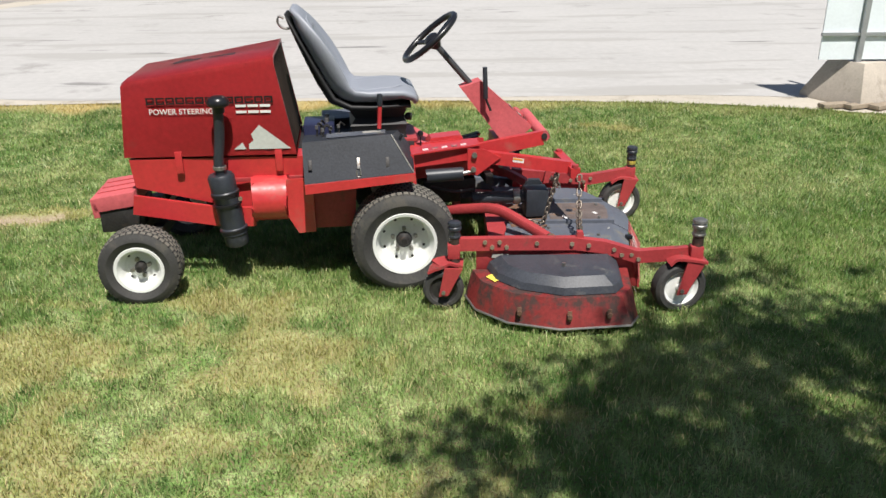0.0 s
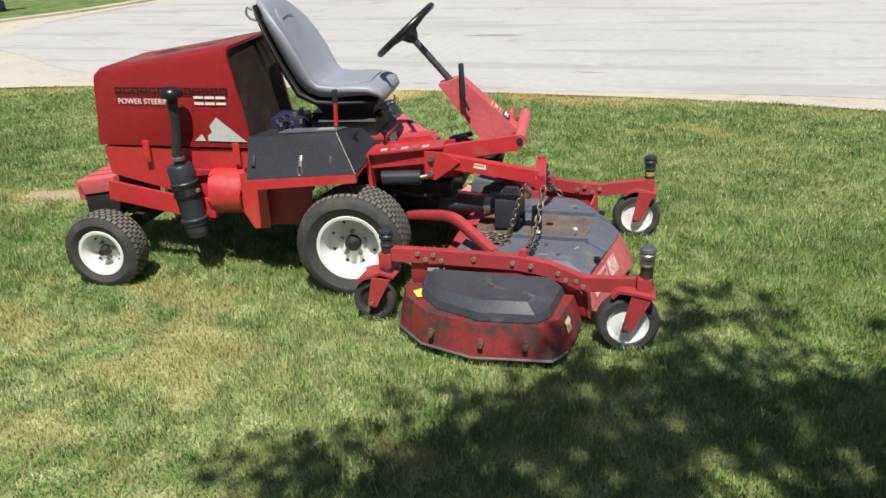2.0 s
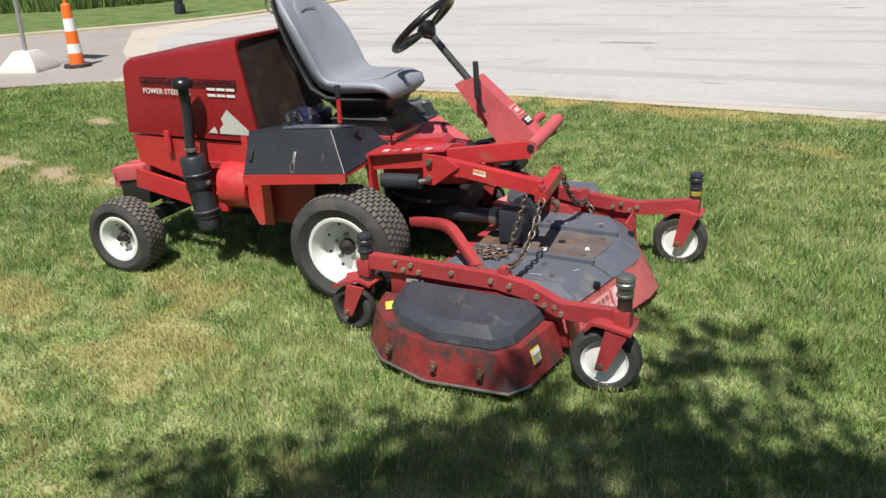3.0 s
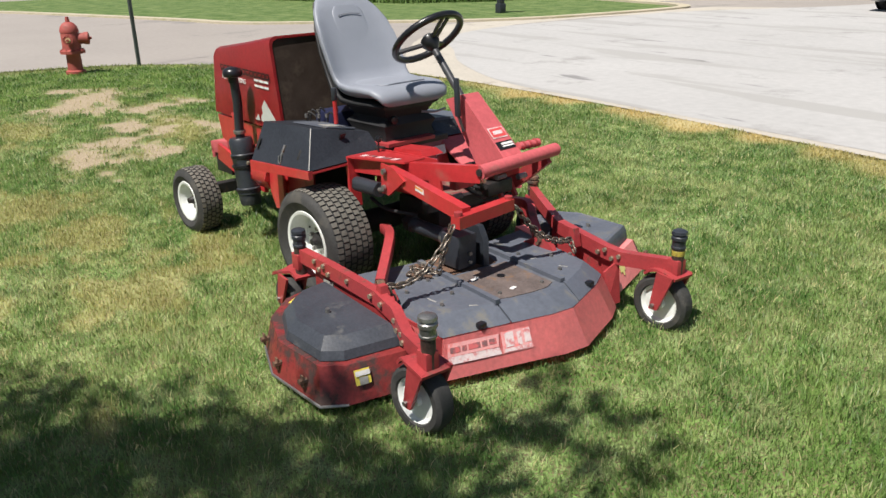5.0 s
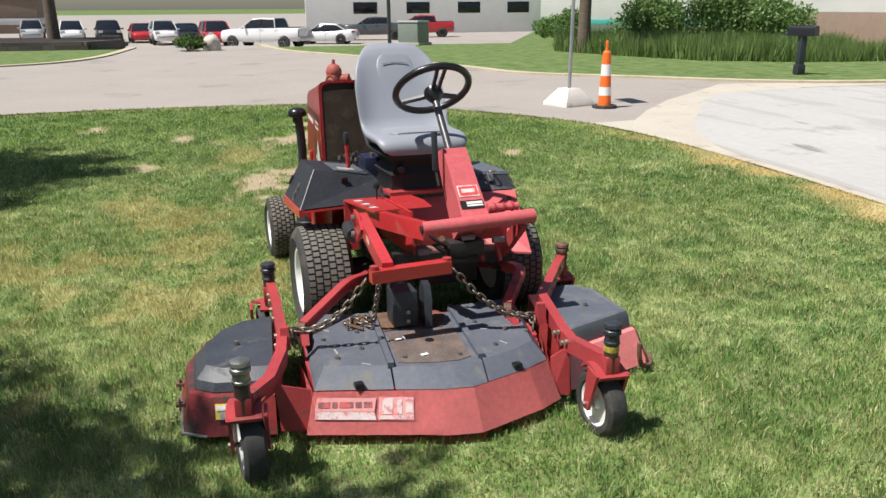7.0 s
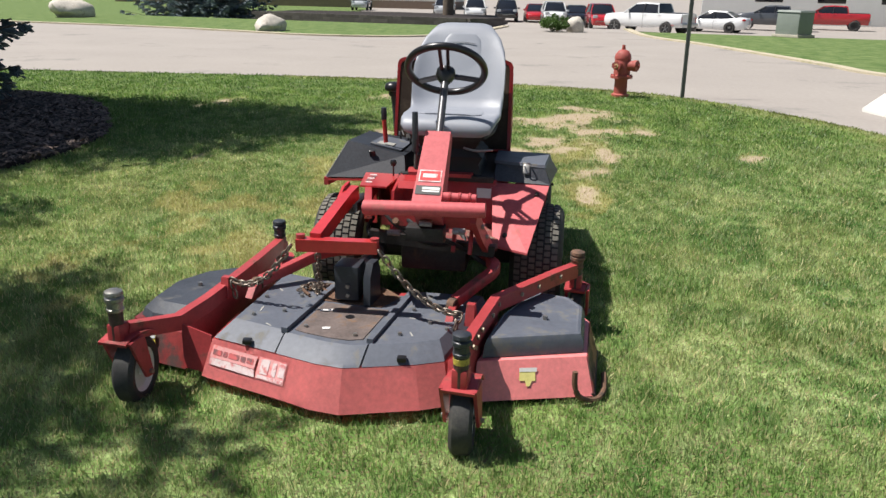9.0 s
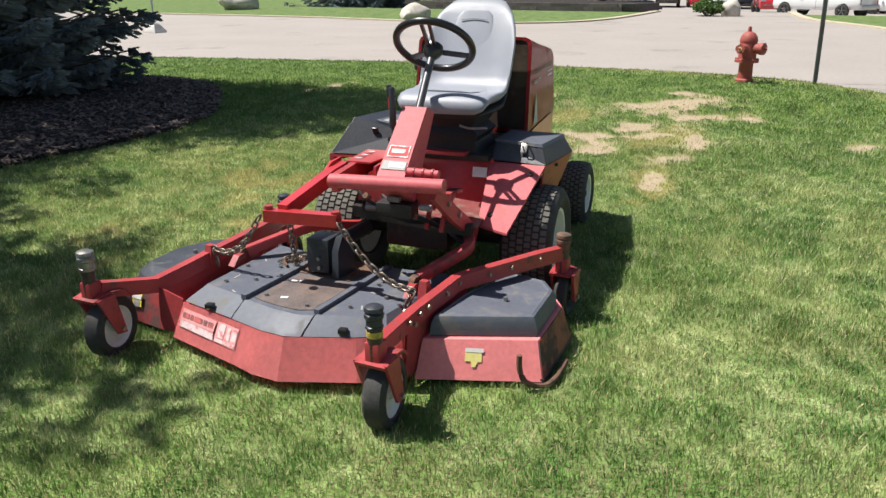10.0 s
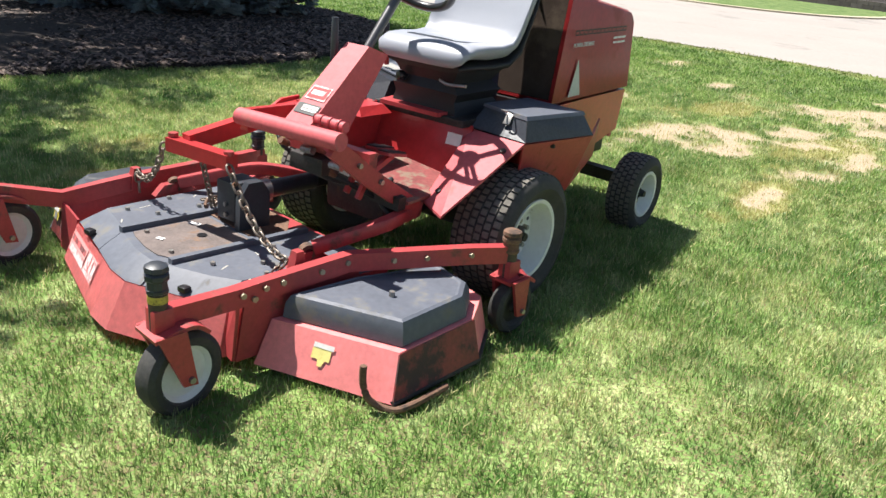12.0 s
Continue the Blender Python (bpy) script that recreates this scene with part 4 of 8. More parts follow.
def build_seat(m):
    line = [(0.040, 0.852, 0.17, 0.010, 0.0), (0.046, 0.868, 0.205, 0.022, 0.0), (0.030, 0.893, 0.222, 0.030, 0.004), (-0.02, 0.906, 0.230, 0.034, 0.010), (-0.10, 0.902, 0.236, 0.036, 0.018),
            (-0.19, 0.893, 0.236, 0.036, 0.026), (-0.27, 0.893, 0.232, 0.036, 0.036), (-0.325, 0.912, 0.234, 0.040, 0.054), (-0.360, 0.960, 0.236, 0.042, 0.064), (-0.382, 1.03, 0.238, 0.042, 0.066),
            (-0.405, 1.11, 0.236, 0.041, 0.060), (-0.430, 1.19, 0.222, 0.038, 0.048), (-0.450, 1.255, 0.197, 0.034, 0.030), (-0.462, 1.30, 0.165, 0.026, 0.012), (-0.475, 1.328, 0.140, 0.020, 0.0), (-0.484, 1.338, 0.11, 0.008, 0.0)]
    fine = []
    for k in range(len(line) - 1):
        for j in range(3):
            fine.append(tuple(a + (b - a) * j / 3 for a, b in zip(line[k], line[k + 1])))
    fine.append(line[-1])
    seat = body("seat", loft(seat_rings(line)), SEAT_GREY, m, "grey vinyl bucket seat with bolstered sides", 70)
    sub = [(u, z, h, 0.007, 0) for u, z, h in ((-0.352, 0.945, 0.085), (-0.360, 0.975, 0.115), (-0.378, 1.03, 0.122), (-0.400, 1.11, 0.120), (-0.425, 1.19, 0.108), (-0.444, 1.25, 0.092), (-0.452, 1.272, 0.07))]
    body("back_panel", loft(seat_rings(sub, 1.0, 0.030)), SEAT_GREY, seat, "", 70)
    sub = [(u, z, h, 0.006, 0) for u, z, h in ((-0.02, 0.908, 0.12), (-0.05, 0.908, 0.15), (-0.15, 0.899, 0.155), (-0.24, 0.893, 0.15), (-0.29, 0.899, 0.12))]
    body("cushion_panel", loft(seat_rings(sub, 1.0, 0.033)), SEAT_GREY, seat, "", 70)
    for pts in ([(0.052, -0.215, 0.868), (0.058, -0.10, 0.872), (0.058, 0.06, 0.872), (0.052, 0.175, 0.868)],
                [(-0.458, -0.09, 1.245), (-0.462, -0.02, 1.252), (-0.458, 0.05, 1.245)]):
        body("piping", tube(pts, 0.0022, 6), SEAT_PIPE, seat, "darker piping")
    # black shell that wraps the underside and the back
    shell = [(0.02, 0.842, 0.18, 0.018, 0.0), (-0.05, 0.850, 0.205, 0.020, 0.0), (-0.18, 0.842, 0.212, 0.022, 0.005), (-0.29, 0.840, 0.212, 0.024, 0.012), (-0.385, 0.880, 0.205, 0.026, 0.018),
             (-0.430, 0.97, 0.200, 0.024, 0.020), (-0.456, 1.06, 0.198, 0.020, 0.018), (-0.484, 1.17, 0.180, 0.016, 0.012), (-0.508, 1.27, 0.145, 0.012, 0.005), (-0.516, 1.31, 0.11, 0.008, 0.0)]
    body("seat_shell", loft(seat_rings(shell)), BLACK_SHELL, m, "black plastic seat shell", 70)
    body("back_bracket", tube([(-0.60, -0.12, 1.29), (-0.625, -0.12, 1.30), (-0.632, -0.12, 1.27), (-0.61, -0.12, 1.245), (-0.575, -0.12, 1.24)], 0.006, 8), STEEL, m, "steel bracket behind the seat")
    bell = [[(-0.30, -0.19, 0.83), (0.0, -0.18, 0.83), (0.0, 0.14, 0.83), (-0.30, 0.15, 0.83)], [(-0.27, -0.16, 0.78), (-0.02, -0.15, 0.78), (-0.02, 0.11, 0.78), (-0.27, 0.12, 0.78)],
            [(-0.30, -0.19, 0.745), (0.0, -0.18, 0.745), (0.0, 0.15, 0.745), (-0.30, 0.15, 0.745)], [(-0.28, -0.17, 0.71), (-0.01, -0.17, 0.71), (-0.01, 0.13, 0.71), (-0.28, 0.13, 0.71)], [(-0.31, -0.19, 0.66), (0.0, -0.18, 0.66), (0.0, 0.15, 0.66), (-0.31, 0.15, 0.66)]]
    body("seat_bellows", bevel(loft(bell), 0.008, 2), BLACK_SHELL, m, "black suspension bellows under the seat")
    body("slide_rail", block((0.30, 0.26, 0.02), (-0.14, -0.02, 0.835), bev=0.004), STEEL_DARK, m)
    body("adjust_knob", lathe([(0, 0.02), (0.018, 0.016), (0.022, 0), (0.018, -0.012), (0.006, -0.02), (0.006, -0.05)], (0.01, -0.13, 0.775), (1, -0.4, 0), 14), BLACK_GLOSS, m, "black round adjuster knob")
    body("adjust_lever", tube([(0.0, 0.06, 0.79), (0.03, 0.12, 0.785), (0.02, 0.20, 0.79)], 0.006, 8), STEEL, m, "bent steel adjuster lever")
    body("battery", block((0.16, 0.20, 0.16), (-0.46, -0.12, 0.69), bev=0.01), BLUE_BLACK, m, "dark blue battery")
    for v in (-0.17, -0.07):
        body("battery_post", rod((-0.42, v, 0.765), (-0.42, v, 0.79), 0.012, seg=10), STEEL, m)
    body("seat_deck", block((0.62, 0.46, 0.03), (-0.28, -0.02, 0.645), bev=0.005), STEEL_DARK, m, "dark deck plate below the seat")


def build_steering(m):
    # tower: upright box leaning back
    t0, t1 = [(0.41, -0.055, 0.935), (0.41, 0.052, 0.935), (0.30, 0.045, 0.90), (0.30, -0.05, 0.90)], [(0.70, -0.065, 0.675), (0.70, 0.056, 0.675), (0.56, 0.052, 0.56), (0.56, -0.06, 0.56)]
    tw = body("steering_tower", bevel(loft([t0, t1]), 0.006, 2), RED_SOFT, m, "faded red steering tower")
    n_ = (Vector(t1[0]) - Vector(t0[0])).cross(Vector(t0[1]) - Vector(t0[0])).normalized()
    if n_.x < 0:
        n_ = -n_

    def on_front(s, a, off=0.003):
        p0, p1 = Vector(t0[0]).lerp(Vector(t1[0]), s), Vector(t0[1]).lerp(Vector(t1[1]), s)
        return p0.lerp(p1, a) + n_ * off
    def front_patch(s0, s1, a0, a1, material, label="", off=0.003):
        bm = bmesh.new()
        bm.faces.new([bm.verts.new(on_front(s, a, off)) for s, a in ((s0, a0), (s0, a1), (s1, a1), (s1, a0))])
        return body("decal", bm, material, tw, label, None)
    front_patch(0.53, 0.68, 0.10, 0.90, BADGE, "white bordered badge")
    front_patch(0.545, 0.665, 0.14, 0.86, DECAL_RED, "", 0.004)
    front_patch(0.58, 0.63, 0.24, 0.76, BADGE, "", 0.005)
    front_patch(0.73, 0.84, 0.06, 0.94, DECAL_BLACK, "black notice label")
    front_patch(0.75, 0.78, 0.30, 0.90, DECAL_WHITE, "", 0.004)
    front_patch(0.79, 0.81, 0.30, 0.90, DECAL_WHITE, "", 0.004)
    # column and wheel
    c = Vector((0.155, -0.012, 1.150))
    foot = Vector((0.37, -0.005, 0.90))
    ax = (c - foot).normalized()
    body("steering_column", rod(foot, c - ax * 0.03, 0.017, seg=16), COLUMN, m, "dark grey steel steering column")
    tilt = ax.to_track_quat('Z', 'Y').to_matrix().to_4x4()
    ring = [Matrix.Translation(c) @ tilt @ Vector((0.172 * math.cos(2 * math.pi * k / 48), 0.172 * math.sin(2 * math.pi * k / 48), 0.02)) for k in range(48)]
    sw = body("steering_wheel", sweep(ring, circle(0.0165, 12), up=ax, closed=True), BLACK_GLOSS, m, "glossy black three-spoke steering wheel", 60)
    for a, off in ((90, -0.014), (90, 0.014), (205, 0.0), (325, 0.0)):
        a = radians(a)
        side_ = Vector((-math.sin(a), math.cos(a), 0)) * off
        p = Matrix.Translation(c) @ tilt @ (Vector((0.03 * math.cos(a), 0.03 * math.sin(a), -0.005)) + side_)
        q = Matrix.Translation(c) @ tilt @ (Vector((0.165 * math.cos(a), 0.165 * math.sin(a), 0.018)) + side_ * 1.3)
        body("spoke", bevel(sweep([p, q], rect(0.014 if off else 0.026, 0.012), up=ax), 0.003, 1), BLACK_GLOSS, sw)
    body("steering_hub", lathe([(0, 0.03), (0.025, 0.028), (0.042, 0.015), (0.045, -0.01), (0.035, -0.03), (0.02, -0.05)], c, ax, 20), BLACK_GLOSS, sw, "round horn cap")
    body("lever", rod((0.43, -0.095, 0.845), (0.425, -0.10, 1.015), 0.015, 0.013, 10, 0.004), BLACK_PLASTIC, m, "black lever grip")
    body("lever_shaft", rod((0.46, -0.09, 0.78), (0.43, -0.095, 0.85), 0.007, seg=8), STEEL_DARK, m)
    # tube across the nose, rails and floor
    body("nose_tube", rod((0.722, -0.25, 0.668), (0.722, 0.24, 0.682), 0.030, seg=20, bev=0.003), RED_SOFT, m, "faded red tube across the nose")
    body("tube_eye", rod((0.722, -0.258, 0.668), (0.722, -0.249, 0.668), 0.016, seg=14), STEEL_DARK, m)
    body("frame_rail", bar([(-0.03, -0.375, 0.60), (0.30, -0.335, 0.62), (0.715, -0.235, 0.657)], 0.03, 0.075), RED, m, "red frame rail")
    body("rail_top", plate([(0.0, -0.42, 0.642), (0.36, -0.36, 0.664), (0.36, -0.24, 0.664), (0.0, -0.24, 0.642)], 0.008), RED, m, "red platform beside the seat")
    for k in range(5):
        u = 0.06 + 0.05 * k
        body("decal_mark", plate([(u, -0.385 + 0.03 * k * 0.2, 0.6515 + 0.0031 * k), (u + 0.03, -0.38 + 0.03 * k * 0.2, 0.6534 + 0.0031 * k), (u + 0.03, -0.345 + 0.006 * k, 0.6534 + 0.0031 * k), (u, -0.35 + 0.006 * k, 0.6515 + 0.0031 * k)], 0.002, 0), BADGE_GREY if k % 2 else BADGE, m)
    body("front_face", plate([(0.0, -0.42, 0.64), (0.0, -0.36, 0.64), (0.02, -0.36, 0.40), (0.02, -0.42, 0.40)], 0.02), RED, m)
    body("floor", plate([(0.0, -0.24, 0.47), (0.44, -0.20, 0.47), (0.40, 0.27, 0.42), (0.0, 0.24, 0.42)], 0.012), GRIMY_RED, m, "grimy worn red foot platform")
    body("seat_riser", plate([(-0.03, -0.24, 0.66), (-0.03, 0.22, 0.635), (0.03, 0.235, 0.42), (0.03, -0.24, 0.45)], 0.012), RED, m, "red panel below the seat")
    body("riser_shelf", bevel(prism([(-0.06, -0.22), (0.05, -0.20), (0.05, 0.10), (-0.06, 0.12)], 0.655, 0.672), 0.004, 1), RED_WORN, m)
    body("riser_label", plate([(0.010, 0.13, 0.60), (0.010, 0.20, 0.60), (0.022, 0.20, 0.555), (0.022, 0.13, 0.555)], 0.003, 0), DECAL_WHITE, m, "white notice label")
    body("inner_wall", plate([(0.0, -0.24, 0.655), (0.40, -0.20, 0.66), (0.44, -0.20, 0.47), (0.0, -0.24, 0.46)], 0.012), RED, m)
    body("tool_box", bevel(loft([[(0.10, -0.22, 0.64), (0.30, -0.20, 0.65), (0.30, -0.07, 0.65), (0.10, -0.09, 0.64)], [(0.12, -0.22, 0.672), (0.28, -0.20, 0.680), (0.28, -0.10, 0.680), (0.12, -0.12, 0.672)]]), 0.006, 2), RED, m, "red control housing")
    body("stay", bar([(0.712, 0.195, 0.655), (0.55, 0.21, 0.53), (0.30, 0.235, 0.365)], 0.025, 0.065), RED_WORN, m, "worn red diagonal stay")
    for t_ in (0.25, 0.5, 0.75):
        p_ = Vector((0.712, 0.195, 0.655)).lerp(Vector((0.30, 0.235, 0.365)), t_)
        body("stay_bolt", rod(p_ + Vector((0.0, 0.012, 0)), p_ + Vector((0.0, 0.024, 0)), 0.010, seg=6), STEEL, m)
    for v, u in ((0.09, 0.36), (0.165, 0.38)):
        body("pedal", block((0.13, 0.05, 0.012), (u, v, 0.575), rot=(0, -12, 8), bev=0.003), RED_WORN, m, "worn foot pedal")
        body("pedal_pad", block((0.12, 0.045, 0.006), (u, v, 0.584), rot=(0, -12, 8), bev=0.002), STEEL_DARK, m, "ribbed rubber pad")
        body("pedal_arm", bar([(u, v, 0.57), (u + 0.12, v, 0.52), (u + 0.17, v, 0.44)], 0.016, 0.02), RED_WORN, m)
    body("pedal_rod", rod((0.655, 0.06, 0.715), (0.655, 0.195, 0.712), 0.017, seg=12, bev=0.003), RED_SOFT, m, "short red cross tube")
    for v in (0.09, 0.13, 0.17):
        body("rod_collar", lathe([(0.018, -0.006), (0.021, -0.004), (0.021, 0.004), (0.018, 0.006)], (0.655, v, 0.7135), (0, 1, 0), 12), RED_WORN, m)
    # hoses, valves and linkage in the dark below the nose
    for pts, r in (([(0.48, -0.18, 0.58), (0.54, -0.10, 0.51), (0.50, 0.0, 0.46), (0.40, 0.08, 0.44)], 0.012), ([(0.50, -0.15, 0.60), (0.56, -0.05, 0.54), (0.53, 0.08, 0.48), (0.42, 0.14, 0.41)], 0.010),
                   ([(0.10, -0.36, 0.45), (0.22, -0.36, 0.42), (0.34, -0.28, 0.40)], 0.009),
                   ([(0.60, -0.20, 0.62), (0.62, -0.14, 0.57), (0.57, -0.10, 0.54), (0.48, -0.12, 0.55)], 0.008), ([(0.30, 0.10, 0.45), (0.42, 0.16, 0.40), (0.40, 0.24, 0.34)], 0.011)):
        body("hose", tube(pts, r, 8), BLACK_SHELL, m, "black hydraulic hose")
    for u, v, z, a in ((0.60, -0.14, 0.575, 0), (0.62, -0.04, 0.585, 1), (0.55, 0.05, 0.50, 0), (0.50, -0.20, 0.50, 1), (0.46, 0.10, 0.44, 0), (0.62, 0.10, 0.56, 1)):
        d_ = (0.0, 0.05, 0.0) if a else (0.035, 0.0, 0.02)
        body("fitting", rod((u, v, z), (u + d_[0], v + d_[1], z + d_[2]), 0.014, seg=8, bev=0.002), STEEL if a else RUST, m, "greasy pipe fitting")
    body("valve_block", block((0.09, 0.16, 0.06), (0.58, -0.02, 0.535), bev=0.006), STEEL_DARK, m, "dark valve block")
    body("cross_member", bar([(0.52, -0.22, 0.575), (0.52, 0.20, 0.575)], 0.04, 0.06), RED_WORN, m, "red cross member")
    body("cross_member", bar([(0.42, -0.30, 0.46), (0.42, 0.26, 0.42)], 0.04, 0.05), STEEL_DARK, m)
    body("hydraulic_unit", block((0.30, 0.30, 0.14), (0.22, -0.02, 0.36), bev=0.02), STEEL_DARK, m, "dark greasy hydraulic unit")
    body("axle_beam", rod((-0.06, -0.42, 0.27), (-0.06, 0.42, 0.27), 0.06, seg=16), STEEL_DARK, m, "dark greasy front axle")
    body("rear_axle", bar([(-1.36, -0.45, 0.22), (-1.30, 0.33, 0.22)], 0.06, 0.06), STEEL_DARK, m, "dark rear steering axle")
    body("axle_pivot", block((0.14, 0.16, 0.16), (-1.40, -0.06, 0.29), bev=0.01), STEEL_DARK, m)
    # levers on the boxes
    body("hand_lever", rod((-0.155, -0.355, 0.77), (-0.148, -0.362, 0.885), 0.011, seg=10), RED, m, "red hand lever")
    body("lever_grip", rod((-0.148, -0.362, 0.885), (-0.146, -0.364, 0.945), 0.014, seg=10, bev=0.004), BLACK_PLASTIC, m, "black lever grip")
    body("throttle_knob", lathe([(0, 0.02), (0.012, 0.016), (0.016, 0.004), (0.012, -0.01), (0.004, -0.014), (0.004, -0.06)], (0.06, -0.27, 0.71), (0, 0, 1), 14), BLACK_GLOSS, m, "black ball knob")
    # lift cylinder and arm on the right
    body("lift_cylinder", rod((0.075, -0.415, 0.527), (0.26, -0.432, 0.536), 0.034, seg=18, bev=0.006), BLACK_PLASTIC, m, "black hydraulic lift cylinder")
    body("cylinder_rod", rod((0.26, -0.432, 0.536), (0.35, -0.42, 0.555), 0.012, seg=10), STEEL, m)


def link_chain(name, a, b_, sag, parent, label, size=0.034, lead=0):
    """A chain of separate oval links hanging from a to b_."""
    a, b_ = Vector(a), Vector(b_)
    L = (b_ - a).length + sag
    n = int(L / (size * 0.72))
    path = [a.lerp(b_, k / n) - Vector((0, 0, sag * 4 * (k / n) * (1 - k / n))) for k in range(n + 1)]
    out = None
    for k in range(n):
        c, t = (path[k] + path[k + 1]) / 2, (path[k + 1] - path[k]).normalized()
        s = t.cross(Vector((0, 0, 1)))
        s = s.normalized() if s.length > 0.01 else Vector((1, 0, 0))
        if k % 2:
            s = t.cross(s)
        up = t.cross(s)
        loop = []
        for j in range(12):
            w_ = 2 * math.pi * j / 12
            x = math.cos(w_)
            loop.append(c + t * (size * 0.32 * math.copysign(abs(x) ** 0.8, x) + size * 0.18 * math.copysign(1, x) * (abs(x) > 0.3)) + s * size * 0.30 * math.sin(w_))
        bm = sweep(loop, circle(size * 0.11, 6), up=up, closed=True)
        if out is None:
            out = part(name, bm, CHAIN, parent, label, 60)
        else:
            part("link", bm, CHAIN, out, "", 60)
    return out


def caster(parent, pivot, hub, r, w, label, cap_mat, rim=True, band=False, yaw=0.0):
    """A castor: sleeve with cap, forked leg and small wheel, in world places."""
    p = Vector(pivot)
    h = Vector(hub)
    fork_z = h.z + r + 0.025
    c = part("caster", rod((p.x, p.y, fork_z - 0.01), (p.x, p.y, p.z - 0.035), 0.026, seg=16, bev=0.003), SLEEVE, parent, label)
    if band:
        part("band", lathe([(0.0265, -0.011), (0.0275, -0.010), (0.0275, 0.010), (0.0265, 0.011)], (p.x, p.y, p.z - 0.10), (0, 0, 1), 18), YELLOW_DULL, c, "dirty yellow band")
    part("sleeve_block", block((0.06, 0.055, 0.075), (p.x - 0.005, p.y, min(p.z - 0.15, 0.29)), bev=0.008), RED_WORN, c)
    part("cap", lathe([(0, 0.03), (0.02, 0.03), (0.032, 0.024), (0.034, 0.012), (0.028, 0.006), (0.034, 0.0), (0.034, -0.012), (0.028, -0.018), (0.028, -0.04), (0.031, -0.042), (0.031, -0.05), (0.026, -0.055)],
                      (p.x, p.y, p.z - 0.03), (0, 0, 1), 8 if cap_mat is BLACK_PLASTIC else 20), cap_mat, c, "worn grease cap")
    top = [(p.x + 0.04, p.y, fork_z - 0.015), (p.x - 0.04, p.y, fork_z), (h.x - 0.03, h.y, fork_z - 0.004)]
    part("fork_crown", bevel(sweep(smooth_path(top + [(h.x - 0.065, h.y, fork_z - 0.03)], 3), rect(w + 0.035, 0.012)), 0.003, 1), RED_WORN, c)
    for s in (-1, 1):
        y = h.y + s * (w / 2 + 0.018)
        part("fork_leg", plate([(p.x + 0.035, y, fork_z - 0.006), (p.x - 0.05, y, fork_z - 0.002), (h.x - 0.022, y, h.z - 0.022), (h.x + 0.022, y, h.z - 0.018)], 0.012), RED_WORN, c, "worn red fork leg")
    hw = w / 2
    ax = Vector((-math.sin(radians(yaw)), math.cos(radians(yaw)), 0))
    prof = [(r * 0.64, -hw * 0.75), (r * 0.70, -hw * 0.98), (r * 0.86, -hw), (r * 0.97, -hw * 0.7), (r, 0), (r * 0.97, hw * 0.7), (r * 0.86, hw), (r * 0.70, hw * 0.98), (r * 0.64, hw * 0.75)]
    t = part("tyre", lathe(prof, h, ax, 32), RUBBER, c, "worn smooth black caster tyre")
    q = [(0.0, -hw * 0.9), (0.018, -hw * 0.9), (0.024, -hw * 0.5), (r * 0.56, -hw * 0.45), (r * 0.64, -hw * 0.8), (r * 0.685, -hw * 0.84), (r * 0.685, hw * 0.84), (r * 0.64, hw * 0.8), (r * 0.56, hw * 0.45), (0.024, hw * 0.5), (0.018, hw * 0.9), (0.0, hw * 0.9)]
    part("rim", lathe(q, h, ax, 28), WHITE_RIM if rim else STEEL_DARK, c, "white caster rim" if rim else "")
    part("axle_bolt", rod((h.x, h.y - hw - 0.035, h.z), (h.x, h.y + hw + 0.035, h.z), 0.010, seg=6), STEEL, c)
    return c


def bolt(parent, at, nrm, r=0.009):
    a = Vector(at)
    part("bolt", rod(a, a + Vector(nrm) * 0.010, r, seg=6), BRASSY, parent)


def quad_patch(name, corners, material, parent, label=""):
    b = bmesh.new()
    b.faces.new([b.verts.new(p) for p in corners])
    return part(name, b, material, parent, label, None)


